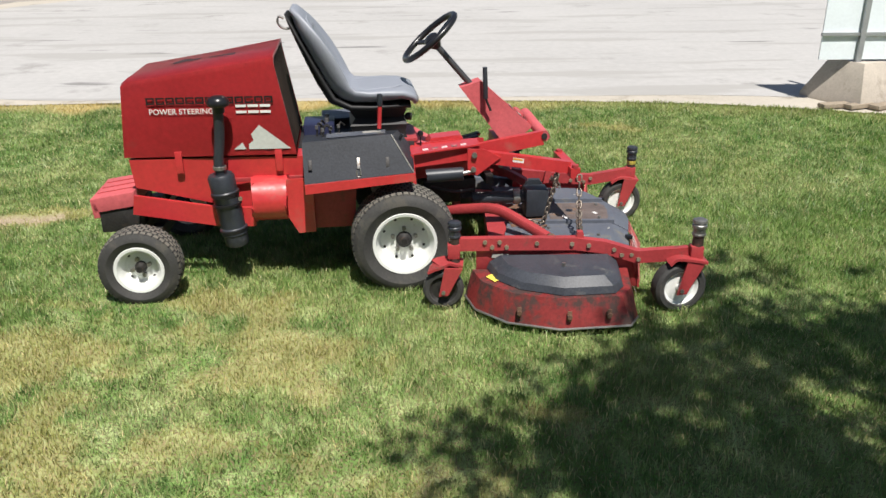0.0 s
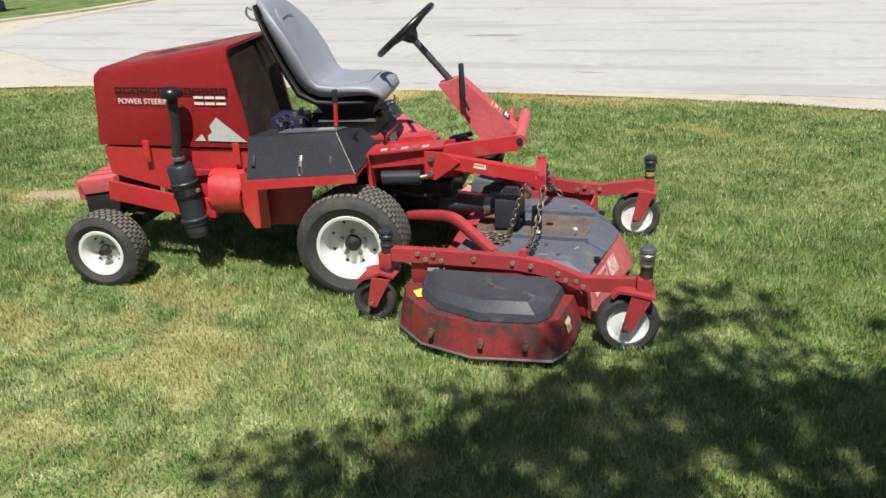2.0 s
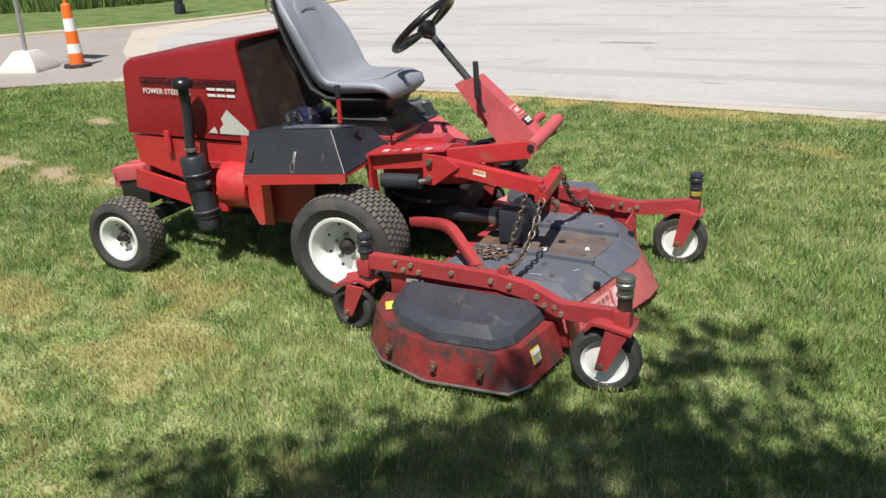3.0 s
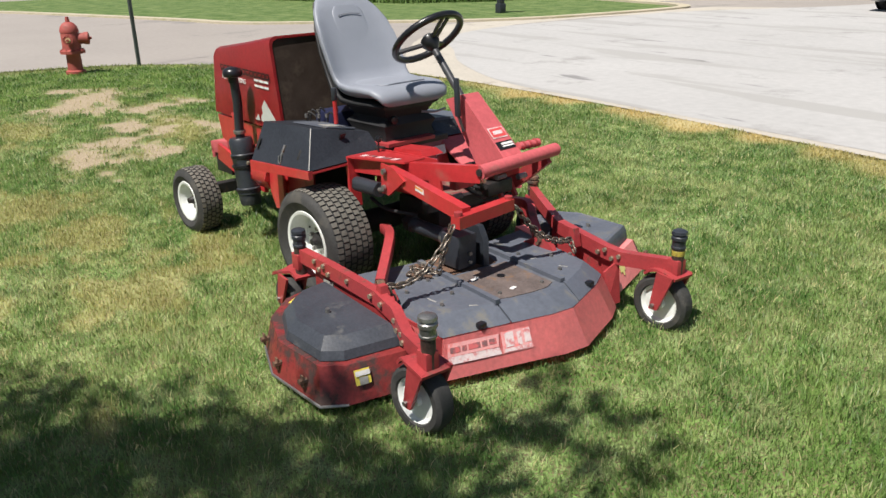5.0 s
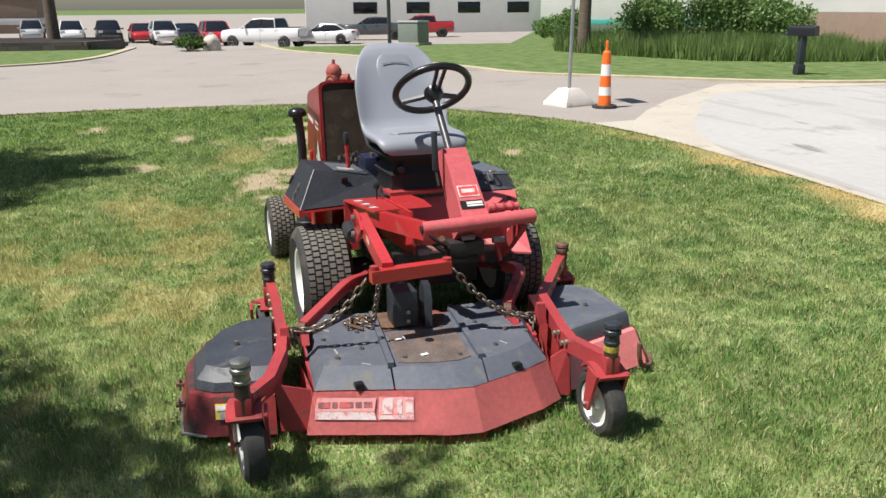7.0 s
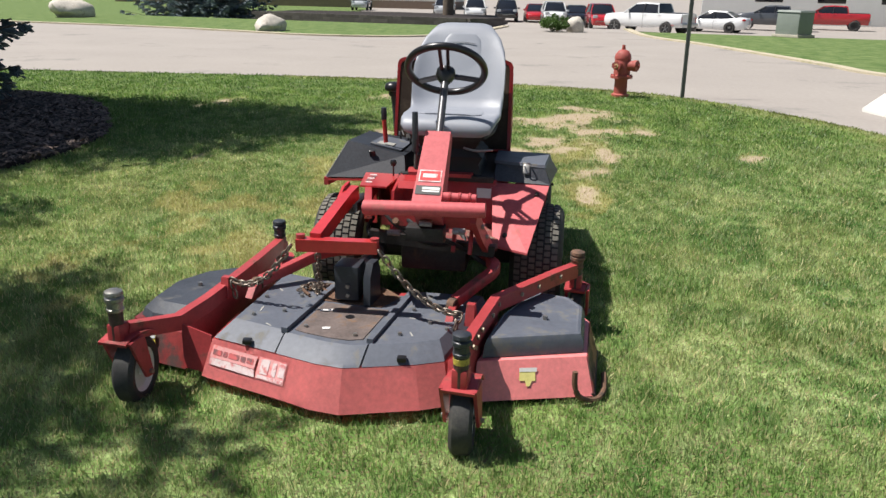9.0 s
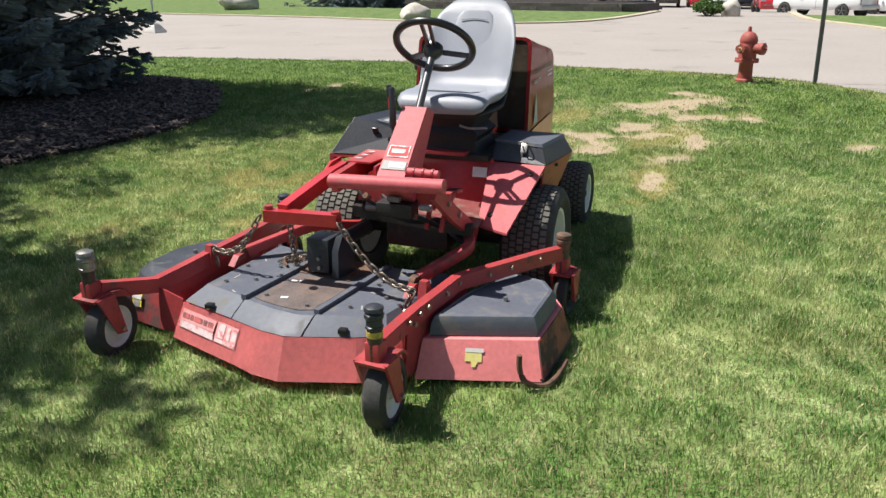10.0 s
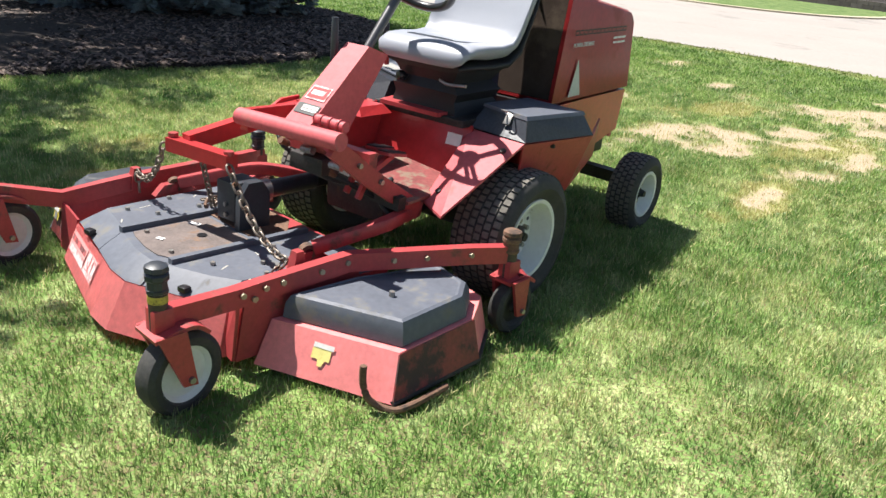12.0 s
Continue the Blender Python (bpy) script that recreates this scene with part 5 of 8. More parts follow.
def build_deck(m):
    # front lip: R end, creases, L end; the foot line and the top line
    nose = [(0.70, 3.66), (0.985, 3.665), (1.075, 4.06), (1.105, 4.17), (1.110, 4.29), (0.99, 4.56), (0.925, 4.655), (0.62, 4.70)]
    back = [(0.66, 3.66), (0.935, 3.695), (1.005, 4.06), (1.028, 4.165), (1.032, 4.275), (0.925, 4.52), (0.865, 4.615), (0.60, 4.68)]
    lo_z, hi_z = 0.048, 0.192
    for k in range(len(nose) - 1):
        a, b_, c, d = nose[k], nose[k + 1], back[k + 1], back[k]
        q = [(a[0], a[1], lo_z), (b_[0], b_[1], lo_z), (c[0], c[1], hi_z), (d[0], d[1], hi_z)]
        bm = bmesh.new()
        bm.faces.new([bm.verts.new(p) for p in q])
        bmesh.ops.solidify(bm, geom=bm.faces[:], thickness=0.007)
        lip = part("front_skirt", bm, RED_FADED, m, "faded pink-red front skirt panel", 20)

        def on_lip(s, t, off=0.004):
            lo, hi = Vector(q[0]).lerp(Vector(q[1]), s), Vector(q[3]).lerp(Vector(q[2]), s)
            nn = (Vector(q[1]) - Vector(q[0])).cross(Vector(q[3]) - Vector(q[0])).normalized()
            if nn.x < 0:
                nn = -nn
            return lo.lerp(hi, t) + nn * off
        if k == 1:
            # worn white badge: a pale band, dark marks above it, outlined shapes beside them
            quad_patch("badge", [on_lip(0.05, 0.36), on_lip(0.62, 0.34), on_lip(0.60, 0.52), on_lip(0.05, 0.54)], BADGE, lip, "worn white badge")
            quad_patch("badge", [on_lip(0.04, 0.545), on_lip(0.60, 0.53), on_lip(0.62, 0.84), on_lip(0.05, 0.86)], BADGE_PINK, lip, "rubbed pale upper half of the badge")
            for s0, w_ in ((0.07, 0.11), (0.20, 0.05), (0.27, 0.13), (0.42, 0.06), (0.50, 0.08)):
                quad_patch("badge_mark", [on_lip(s0, 0.625, 0.0055), on_lip(s0 + w_, 0.622, 0.0055), on_lip(s0 + w_, 0.755, 0.0055), on_lip(s0, 0.758, 0.0055)], BADGE_GREY, lip)
            quad_patch("badge", [on_lip(0.635, 0.34), on_lip(0.965, 0.33), on_lip(0.98, 0.85), on_lip(0.645, 0.86)], BADGE_PINK, lip, "rubbed pale part of the badge")
            for s0, s1, b0, b1 in ((0.65, 0.95, 0.36, 0.44), (0.67, 0.77, 0.47, 0.83), (0.81, 0.86, 0.47, 0.80), (0.89, 0.96, 0.50, 0.83)):
                quad_patch("badge_bar", [on_lip(s0, b0, 0.0055), on_lip(s1, b0, 0.0055), on_lip(s1 + 0.01, b1, 0.0055), on_lip(s0 + 0.01, b1, 0.0055)], BADGE, lip)
    for x, y, w_, a in ((0.72, 3.80, 0.05, 10), (0.86, 3.90, 0.035, 60), (0.78, 4.46, 0.04, 30), (0.63, 4.42, 0.03, 80), (0.50, 3.78, 0.03, 45), (0.58, 4.58, 0.03, 15)):
        part("pale_scuff", block((w_, 0.006, 0.0008), (x, y, 0.2478), (0, 0, a), 0), LABEL_GREY, m)
    part("deck_pan", prism([(0.24, 3.68), (0.66, 3.68), (0.92, 3.71), (0.99, 4.06), (1.015, 4.17), (1.018, 4.27), (0.91, 4.51), (0.85, 4.60), (0.60, 4.66), (0.24, 4.66)], 0.12, 0.194, 0.01), RED_WORN, m, "worn red steel deck pan")

    def cover(base, mid, top, z0, z1, z2, label):
        return part("deck_cover", bevel(loft([[(x, y, z0) for x, y in base], [(x, y, z1) for x, y in mid], [(x, y, z2) for x, y in top]]), 0.006, 2, 20), DECK_BLACK, m, label, 14)
    cover([(0.30, 3.685), (0.93, 3.70), (0.985, 3.985), (0.34, 3.985)], [(0.30, 3.685), (0.915, 3.71), (0.968, 3.985), (0.34, 3.985)], [(0.30, 3.71), (0.84, 3.745), (0.89, 3.985), (0.34, 3.985)], 0.194, 0.206, 0.247, "dusty black deck cover")
    cover([(0.40, 3.992), (0.988, 3.992), (1.003, 4.06), (1.026, 4.165), (1.030, 4.275), (1.008, 4.332), (0.40, 4.332)], [(0.40, 3.992), (0.972, 3.992), (0.987, 4.06), (1.010, 4.165), (1.014, 4.275), (0.992, 4.332), (0.40, 4.332)],
          [(0.40, 3.992), (0.90, 3.992), (0.915, 4.06), (0.935, 4.165), (0.938, 4.27), (0.92, 4.332), (0.40, 4.332)], 0.194, 0.206, 0.245, "dusty black centre deck cover")
    cover([(0.34, 4.339), (1.003, 4.339), (0.923, 4.52), (0.862, 4.615), (0.30, 4.66)], [(0.34, 4.339), (0.988, 4.339), (0.908, 4.515), (0.848, 4.608), (0.30, 4.66)], [(0.34, 4.339), (0.918, 4.339), (0.85, 4.49), (0.79, 4.575), (0.30, 4.63)], 0.194, 0.206, 0.247, "dusty black deck cover")
    part("rust_panel", prism([(0.58, 4.02), (0.875, 4.02), (0.89, 4.07), (0.905, 4.17), (0.905, 4.25), (0.88, 4.30), (0.58, 4.30)], 0.2435, 0.2485, 0.0), RUST_FAINT, m, "faded rust-brown patch of the cover")
    part("rust_panel", prism([(0.36, 3.93), (0.56, 4.0), (0.56, 4.26), (0.42, 4.30), (0.34, 4.2)], 0.243, 0.249, 0.0), RUST, m, "rusty plate under the gearbox")
    for y in (3.988, 4.336):
        part("cover_rib", bar([(0.36, y, 0.253), (0.905, y, 0.253)], 0.024, 0.022, 0.006), DECK_BLACK, m)
    part("cover_hole", lathe([(0, 0.002), (0.018, 0.002), (0.018, -0.004)], (0.697, 4.176, 0.2495), (0, 0, 1), 16), BLACK_GLOSS, m)
    for x, y, w in ((0.66, 4.06, 0.05), (0.83, 4.13, 0.03)):
        part("cover_label", block((0.018, w, 0.002), (x, y, 0.2505), (0, 0, 20), 0), DECAL_WHITE, m, "scrap of white label")
    for x, y in ((0.79, 3.80), (0.60, 3.76), (0.72, 3.90), (0.55, 3.90), (0.80, 4.42), (0.66, 4.50), (0.55, 4.40), (0.70, 4.58), (0.84, 4.05), (0.86, 4.26)):
        part("cover_bolt", rod((x, y, 0.246), (x, y, 0.258), 0.009, seg=6), STEEL, m)
    for x, y in ((1.005, 3.86), (0.975, 4.47)):
        part("clip_slot", block((0.03, 0.035, 0.02), (x - 0.045, y, 0.214), (0, 0, 12), 0.006), BLACK_GLOSS, m)
    for x, y, dx in ((0.45, 3.86, 0.06), (0.48, 3.90, -0.05), (0.43, 3.93, 0.04)):
        part("rusty_link", tube([(x, y, 0.255), (x + dx, y + 0.03, 0.262), (x + dx * 1.5, y + 0.07, 0.256)], 0.007, 6), RUST, m, "rusty loose chain end")
    # side wings: a folded skirt, a steel edge and a moulded cover
    def wing(base, top, z0, z1, covers, material, label, shell):
        p = part("side_wing", bevel(loft([[(x, y, z0) for x, y in base], [(x, y, z1) for x, y in top]]), 0.005, 2, 20), material, m, label)
        part("wing_cover", bevel(loft([[(x, y, z) for x, y in ring] for ring, z in covers]), 0.010, 3, 18), shell, m, "dusty black moulded wing cover", 24)
        return p

    def inset(ring, c, k):
        return [(c[0] + (x - c[0]) * k, c[1] + (y - c[1]) * k) for x, y in ring]
    base = [(0.105, 3.56), (0.15, 3.40), (0.29, 3.262), (0.52, 3.188), (0.845, 3.222), (0.895, 3.31), (0.93, 3.56)]
    top = [(0.14, 3.56), (0.18, 3.42), (0.31, 3.29), (0.53, 3.222), (0.80, 3.25), (0.855, 3.33), (0.89, 3.56)]
    c0 = [(0.21, 3.575), (0.245, 3.43), (0.35, 3.32), (0.54, 3.247), (0.775, 3.268), (0.825, 3.34), (0.85, 3.575)]
    cc = (0.54, 3.50)
    R = wing(base, top, 0.035, 0.172, [(c0, 0.176), (inset(c0, cc, 0.955), 0.208), (inset(c0, cc, 0.80), 0.246)], RED_DIRTY, "dented dirty red side wing of the deck", WING_BLACK)
    part("wing_rim", sweep([(x, y, 0.036) for x, y in base[:-1]], circle(0.006, 8)), STEEL, R, "scuffed steel bottom edge")
    for x, y in ((0.34, 3.238), (0.56, 3.190), (0.74, 3.205)):
        part("wing_bolt", rod((x, y + 0.02, 0.10), (x, y - 0.012, 0.10), 0.012, seg=6), RUST, R)
        part("wing_tab", block((0.02, 0.006, 0.05), (x, y + 0.002, 0.10), bev=0.002), RUST, R)
    quad_patch("decal", [(0.894, 3.345, 0.10), (0.900, 3.405, 0.10), (0.884, 3.405, 0.155), (0.876, 3.345, 0.155)], DECAL_YELLOW, R, "yellow warning decal")
    quad_patch("decal_mark", [(0.8965, 3.360, 0.100), (0.901, 3.392, 0.100), (0.8945, 3.392, 0.128), (0.889, 3.360, 0.128)], LABEL_GREY, R, "worn grey emblem")
    quad_patch("decal_mark", [(0.8885, 3.347, 0.133), (0.894, 3.403, 0.133), (0.888, 3.403, 0.150), (0.881, 3.347, 0.150)], DECAL_WHITE, R)
    quad_patch("decal", [(0.20, 3.46, 0.1785), (0.24, 3.40, 0.1785), (0.275, 3.43, 0.1785), (0.24, 3.50, 0.1785)], DECAL_YELLOW, R, "yellow warning decal")
    base = [(0.05, 4.80), (0.075, 5.01), (0.25, 5.13), (0.655, 5.155), (0.84, 4.72), (0.50, 4.73)]
    top = [(0.07, 4.80), (0.10, 4.99), (0.25, 5.09), (0.60, 5.115), (0.775, 4.72), (0.50, 4.73)]
    c0 = [(0.14, 4.83), (0.17, 5.00), (0.27, 5.075), (0.575, 5.10), (0.745, 4.735), (0.48, 4.745)]
    cc = (0.44, 4.87)
    Lw = wing(base, top, 0.03, 0.168, [(c0, 0.172), (inset(c0, cc, 0.978), 0.220), (inset(c0, cc, 0.925), 0.244), (inset(c0, cc, 0.87), 0.249), (inset(c0, cc, 0.84), 0.245)], RED_FADED, "faded red side wing of the deck", DECK_BLACK)
    # the outer side is dirty bare steel
    part("wing_side", plate([(0.655, 5.158, 0.035), (0.603, 5.118, 0.165), (0.25, 5.093, 0.165), (0.25, 5.133, 0.035)], 0.006), RED_DIRTY, Lw, "scuffed dirty red outer side")
    part("wing_rim", sweep([(x, y, 0.032) for x, y in base[1:4]], circle(0.010, 8)), STEEL_DARK, Lw, "scuffed steel bottom edge")
    part("drag_hook", tube([(0.712, 5.085, 0.150), (0.712, 5.088, 0.09), (0.70, 5.11, 0.04), (0.66, 5.165, 0.02), (0.60, 5.19, 0.03), (0.45, 5.18, 0.03)], 0.011, 8), RUST, Lw, "bent rusty steel hook")
    d = Vector((0.655, 5.155, 0)) - Vector((0.84, 4.72, 0))
    def on_front(s, z, off=0.004):
        k = (z - 0.03) / 0.138
        p0, p1 = Vector((0.84 - 0.065 * k, 4.72, z)), Vector((0.655 - 0.055 * k, 5.155 - 0.04 * k, z))
        return p0.lerp(p1, s) + Vector((0.92, 0.39, 0.35)) * off
    quad_patch("decal", [on_front(0.38, 0.095), on_front(0.52, 0.092), on_front(0.52, 0.130), on_front(0.38, 0.134)], DECAL_PALE, Lw, "torn yellow warning decal")
    quad_patch("decal", [on_front(0.38, 0.126, 0.005), on_front(0.535, 0.124, 0.005), on_front(0.535, 0.138, 0.005), on_front(0.38, 0.140, 0.005)], DECAL_WHITE, Lw)
    quad_patch("decal", [on_front(0.44, 0.075), on_front(0.47, 0.075), on_front(0.49, 0.094), on_front(0.43, 0.094)], DECAL_PALE, Lw)
    part("wing_knob", rod((0.47, 4.93, 0.244), (0.47, 4.93, 0.262), 0.010, seg=6), STEEL, m)
    part("wing_knob", rod((0.56, 3.42, 0.247), (0.56, 3.42, 0.262), 0.010, seg=6), STEEL, m)
    # support arms
    ra = [(0.035, 3.562, 0.305), (0.30, 3.585, 0.298), (0.64, 3.602, 0.288), (0.78, 3.592, 0.272), (0.93, 3.545, 0.240), (1.150, 3.472, 0.285)]
    la = [(-0.02, 5.00, 0.305), (0.10, 4.93, 0.305), (0.48, 4.725, 0.295), (0.80, 4.70, 0.270), (0.90, 4.70, 0.265), (1.13, 4.742, 0.290)]
    A = part("deck_arm", bar(ra, 0.040, 0.062), RED_WORN, m, "red deck support arm")
    B = part("deck_arm", bar(la, 0.040, 0.062), RED_WORN, m, "red deck support arm")
    g = part("arm_plate", plate([(0.16, 3.578, 0.30), (0.62, 3.60, 0.29), (0.90, 3.57, 0.25), (0.945, 3.575, 0.07), (0.86, 3.59, 0.05), (0.16, 3.578, 0.13)], 0.010), RED_WORN, m, "red side plate under the arm")
    quad_patch("label", [(0.235, 3.5735, 0.225), (0.315, 3.5765, 0.225), (0.315, 3.5765, 0.245), (0.235, 3.5735, 0.245)], LABEL_GREY, g, "small pale plate")
    part("arm_plate", plate([(0.44, 4.722, 0.29), (0.86, 4.702, 0.26), (0.895, 4.705, 0.05), (0.60, 4.72, 0.06), (0.42, 4.725, 0.12)], 0.010), RED_WORN, m, "red side plate under the arm")
    part("arm_web", plate([(0.93, 3.56, 0.235), (0.955, 3.575, 0.06), (0.955, 3.68, 0.05), (0.93, 3.69, 0.20)], 0.010), RED_WORN, m)
    part("arm_web", plate([(0.88, 4.70, 0.25), (0.90, 4.70, 0.05), (0.89, 4.63, 0.05), (0.86, 4.63, 0.20)], 0.010), RED_WORN, m)
    for x, y, z in ((0.20, 3.557, 0.315), (0.27, 3.562, 0.312), (0.235, 3.56, 0.288), (0.305, 3.565, 0.285), (0.45, 3.574, 0.30), (0.62, 3.580, 0.292), (0.70, 3.577, 0.285), (0.82, 3.562, 0.268), (0.855, 3.55, 0.245), (0.90, 3.54, 0.25), (0.93, 3.525, 0.232)):
        bolt(A, (x, y, z), (0, -1, 0), 0.011)
    for x, y, z in ((0.88, 4.722, 0.275), (0.84, 4.722, 0.255), (0.80, 4.722, 0.28), (0.74, 4.725, 0.285), (0.60, 4.735, 0.29), (0.50, 4.74, 0.30), (0.36, 4.81, 0.30), (0.26, 4.865, 0.305), (0.12, 4.94, 0.31)):
        bolt(B, (x, y, z), (0.1, 1, 0), 0.010)
    for x, y, z in ((0.90, 4.680, 0.275), (0.86, 4.680, 0.255), (0.82, 4.678, 0.285), (0.78, 4.676, 0.265)):
        bolt(B, (x, y, z), (0, -1, 0), 0.011)
    caster(m, (1.184, 3.461, 0.458), (1.118, 3.472, 0.116), 0.130, 0.08, "front caster wheel with a worn metal cap", STEEL, yaw=10)
    caster(m, (1.158, 4.748, 0.455), (1.10, 4.746, 0.112), 0.130, 0.08, "front caster wheel with a black cap", BLACK_PLASTIC, band=True, yaw=9)
    caster(m, (0.056, 3.559, 0.424), (0.0, 3.52, 0.095), 0.10, 0.06, "small rear caster wheel", BLACK_PLASTIC, False)
    caster(m, (-0.02, 5.0, 0.395), (-0.045, 5.01, 0.10), 0.10, 0.06, "small rear caster wheel", RUST, False)
    # gearbox, shaft
    g = part("gearbox", block((0.12, 0.105, 0.15), (0.50, 4.10, 0.335), (0, 0, 6), 0.010), BLACK_PLASTIC, m, "black gearbox cover on the deck")
    part("gearbox_cheek", bevel(loft([[(0.44, 4.185, 0.25), (0.57, 4.185, 0.25), (0.565, 4.185, 0.37), (0.53, 4.185, 0.425), (0.47, 4.185, 0.425), (0.44, 4.185, 0.38)], [(0.44, 4.215, 0.25), (0.57, 4.215, 0.25), (0.565, 4.215, 0.37), (0.53, 4.215, 0.425), (0.47, 4.215, 0.425), (0.44, 4.215, 0.38)]]), 0.006, 2), BLACK_PLASTIC, g)
    quad_patch("label", [(0.5625, 4.06, 0.30), (0.5625, 4.075, 0.30), (0.5625, 4.075, 0.37), (0.5625, 4.06, 0.37)], LABEL_GREY, g, "grey label strip")
    for z in (0.285, 0.325):
        part("gearbox_bolt", rod((0.561, 4.115, z), (0.570, 4.115, z), 0.009, seg=6), STEEL, g)
    part("drive_shaft", rod((0.44, 4.12, 0.355), (0.16, 4.10, 0.352), 0.034, seg=18, bev=0.004), BLACK_PLASTIC, m, "black drive shaft tube")
    part("shaft_collar", lathe([(0.036, -0.02), (0.042, -0.016), (0.042, 0.016), (0.036, 0.02)], (0.40, 4.117, 0.3545), (1, 0, 0), 18), STEEL, m, "bright shaft collar")
    part("shaft_joint", block((0.07, 0.06, 0.06), (0.13, 4.10, 0.352), (20, 0, 0), 0.012), STEEL_DARK, m, "greasy universal joint")
    # lift arm and cross bar
    part("lift_arm", bar([(0.14, 3.985, 0.620), (0.25, 3.99, 0.610), (0.66, 4.02, 0.545)], 0.045, 0.062), RED, m, "red lift arm")
    part("lift_bracket", plate([(0.13, 3.955, 0.665), (0.22, 3.962, 0.66), (0.30, 3.966, 0.615), (0.18, 3.96, 0.525), (0.13, 3.955, 0.53)], 0.012), RED, m, "red pivot bracket")
    for x, z in ((0.165, 0.635), (0.16, 0.56)):
        part("pivot_bolt", rod((x, 3.948, z), (x, 3.934, z), 0.014, seg=8), STEEL, m)
    quad_patch("label", [(0.36, 3.9755, 0.588), (0.42, 3.9795, 0.578), (0.42, 3.9795, 0.602), (0.36, 3.9755, 0.612)], DECAL_WHITE, m, "small white label")
    quad_patch("label_mark", [(0.365, 3.974, 0.600), (0.415, 3.978, 0.591), (0.415, 3.978, 0.600), (0.365, 3.974, 0.609)], DECAL_ORANGE, m)
    part("cross_bar", bar([(0.683, 3.95, 0.530), (0.636, 4.275, 0.536)], 0.05, 0.05), RED, m, "red cross bar that holds the chains")
    for x, y in ((0.682, 3.965), (0.640, 4.262)):
        part("cross_bar_eye", rod((x, y, 0.555), (x, y, 0.572), 0.018, seg=12), RED_WORN, m)
    # push arms with swivel eyes
    for pts, eye in (([(0.02, 4.02, 0.315), (0.10, 3.99, 0.33), (0.27, 3.895, 0.362), (0.40, 3.79, 0.325), (0.515, 3.69, 0.283)], (0.53, 3.68, 0.275)),
                     ([(0.02, 4.56, 0.34), (0.14, 4.62, 0.36), (0.29, 4.68, 0.372), (0.40, 4.62, 0.33), (0.50, 4.56, 0.29)], (0.52, 4.555, 0.28))):
        part("push_arm", sweep(smooth_path(pts, 5), [(-0.018, -0.022), (0.018, -0.022), (0.022, -0.016), (0.022, 0.016), (0.018, 0.022), (-0.018, 0.022), (-0.022, 0.016), (-0.022, -0.016)]), RED_WORN, m, "bent red push arm")
        e = Vector(eye)
        part("swivel_eye", lathe([(0.014, -0.016), (0.028, -0.016), (0.03, 0), (0.028, 0.016), (0.014, 0.016)], e, (0.3, 1, 0), 16), RUST, m, "rusty swivel eye")
        part("swivel_bracket", plate([(eye[0] - 0.09, eye[1] - 0.005, 0.245), (eye[0] + 0.10, eye[1] + 0.01, 0.245), (eye[0] + 0.06, eye[1] + 0.01, 0.285), (eye[0] - 0.02, eye[1], 0.285)], 0.03), RED_WORN, m)
    for x, y in ((0.66, 3.61), (0.64, 4.66)):
        part("chain_anchor", bevel(loft([[(x - 0.03, y - 0.02, 0.26), (x + 0.03, y - 0.02, 0.26), (x + 0.03, y + 0.02, 0.26), (x - 0.03, y + 0.02, 0.26)], [(x - 0.014, y - 0.016, 0.345), (x + 0.014, y - 0.016, 0.345), (x + 0.014, y + 0.016, 0.345), (x - 0.014, y + 0.016, 0.345)]]), 0.006, 2), RED_WORN, m, "red chain anchor")
    link_chain("lift_chain", (0.70, 3.93, 0.53), (0.665, 3.635, 0.335), 0.075, m, "rusty steel lift chain", 0.040)
    link_chain("lift_chain", (0.655, 4.285, 0.53), (0.655, 4.62, 0.30), 0.06, m, "rusty steel lift chain", 0.040)
    link_chain("chain_tail", (0.60, 4.0, 0.51), (0.53, 3.97, 0.262), 0.0, m, "rusty loose chain hanging to the deck", 0.036)
    for a_, b_ in (((0.53, 3.97, 0.262), (0.44, 3.90, 0.262)), ((0.44, 3.90, 0.266), (0.52, 3.87, 0.262)), ((0.50, 3.95, 0.272), (0.41, 3.96, 0.264)), ((0.47, 3.86, 0.262), (0.40, 3.93, 0.262))):
        link_chain("chain_heap", a_, b_, 0.0, m, "rusty chain heap on the deck", 0.036)
    link_chain("chain_tail", (0.665, 3.64, 0.335), (0.67, 3.655, 0.255), 0.0, m, "hanging chain end", 0.040)
    link_chain("chain_tail", (0.655, 4.62, 0.30), (0.70, 4.61, 0.252), 0.0, m, "hanging chain end", 0.040)


BOX_BLACK = mat("scuffed_black_box", (0.026, 0.029, 0.036), 0.48, vary=0.3, scale=5, fine=90, bump=0.12, dirt=(0.05, 0.05, 0.055), dirt_at=0.64, dirt_scale=12)
BOX_BLACK.node_tree.nodes["Principled BSDF"].inputs["Specular IOR Level"].default_value = 0.22
DECK_BLACK.node_tree.nodes["Principled BSDF"].inputs["Specular IOR Level"].default_value = 0.32
RED_SOFT.node_tree.nodes["Principled BSDF"].inputs["Specular IOR Level"].default_value = 0.3
WING_BLACK = mat("glossy_scuffed_black", (0.046, 0.051, 0.062), 0.46, vary=0.3, scale=5, fine=100, bump=0.16, dirt=(0.095, 0.095, 0.095), dirt_at=0.58, dirt_scale=9)
WING_BLACK.node_tree.nodes["Principled BSDF"].inputs["Specular IOR Level"].default_value = 0.32
BLACK_SHELL = mat("matt_black_plastic", (0.010, 0.010, 0.011), 0.6, vary=0.3, scale=8, fine=80, bump=0.1)
SEAT_PIPE = mat("seat_piping", (0.19, 0.20, 0.225), 0.5, vary=0.1)
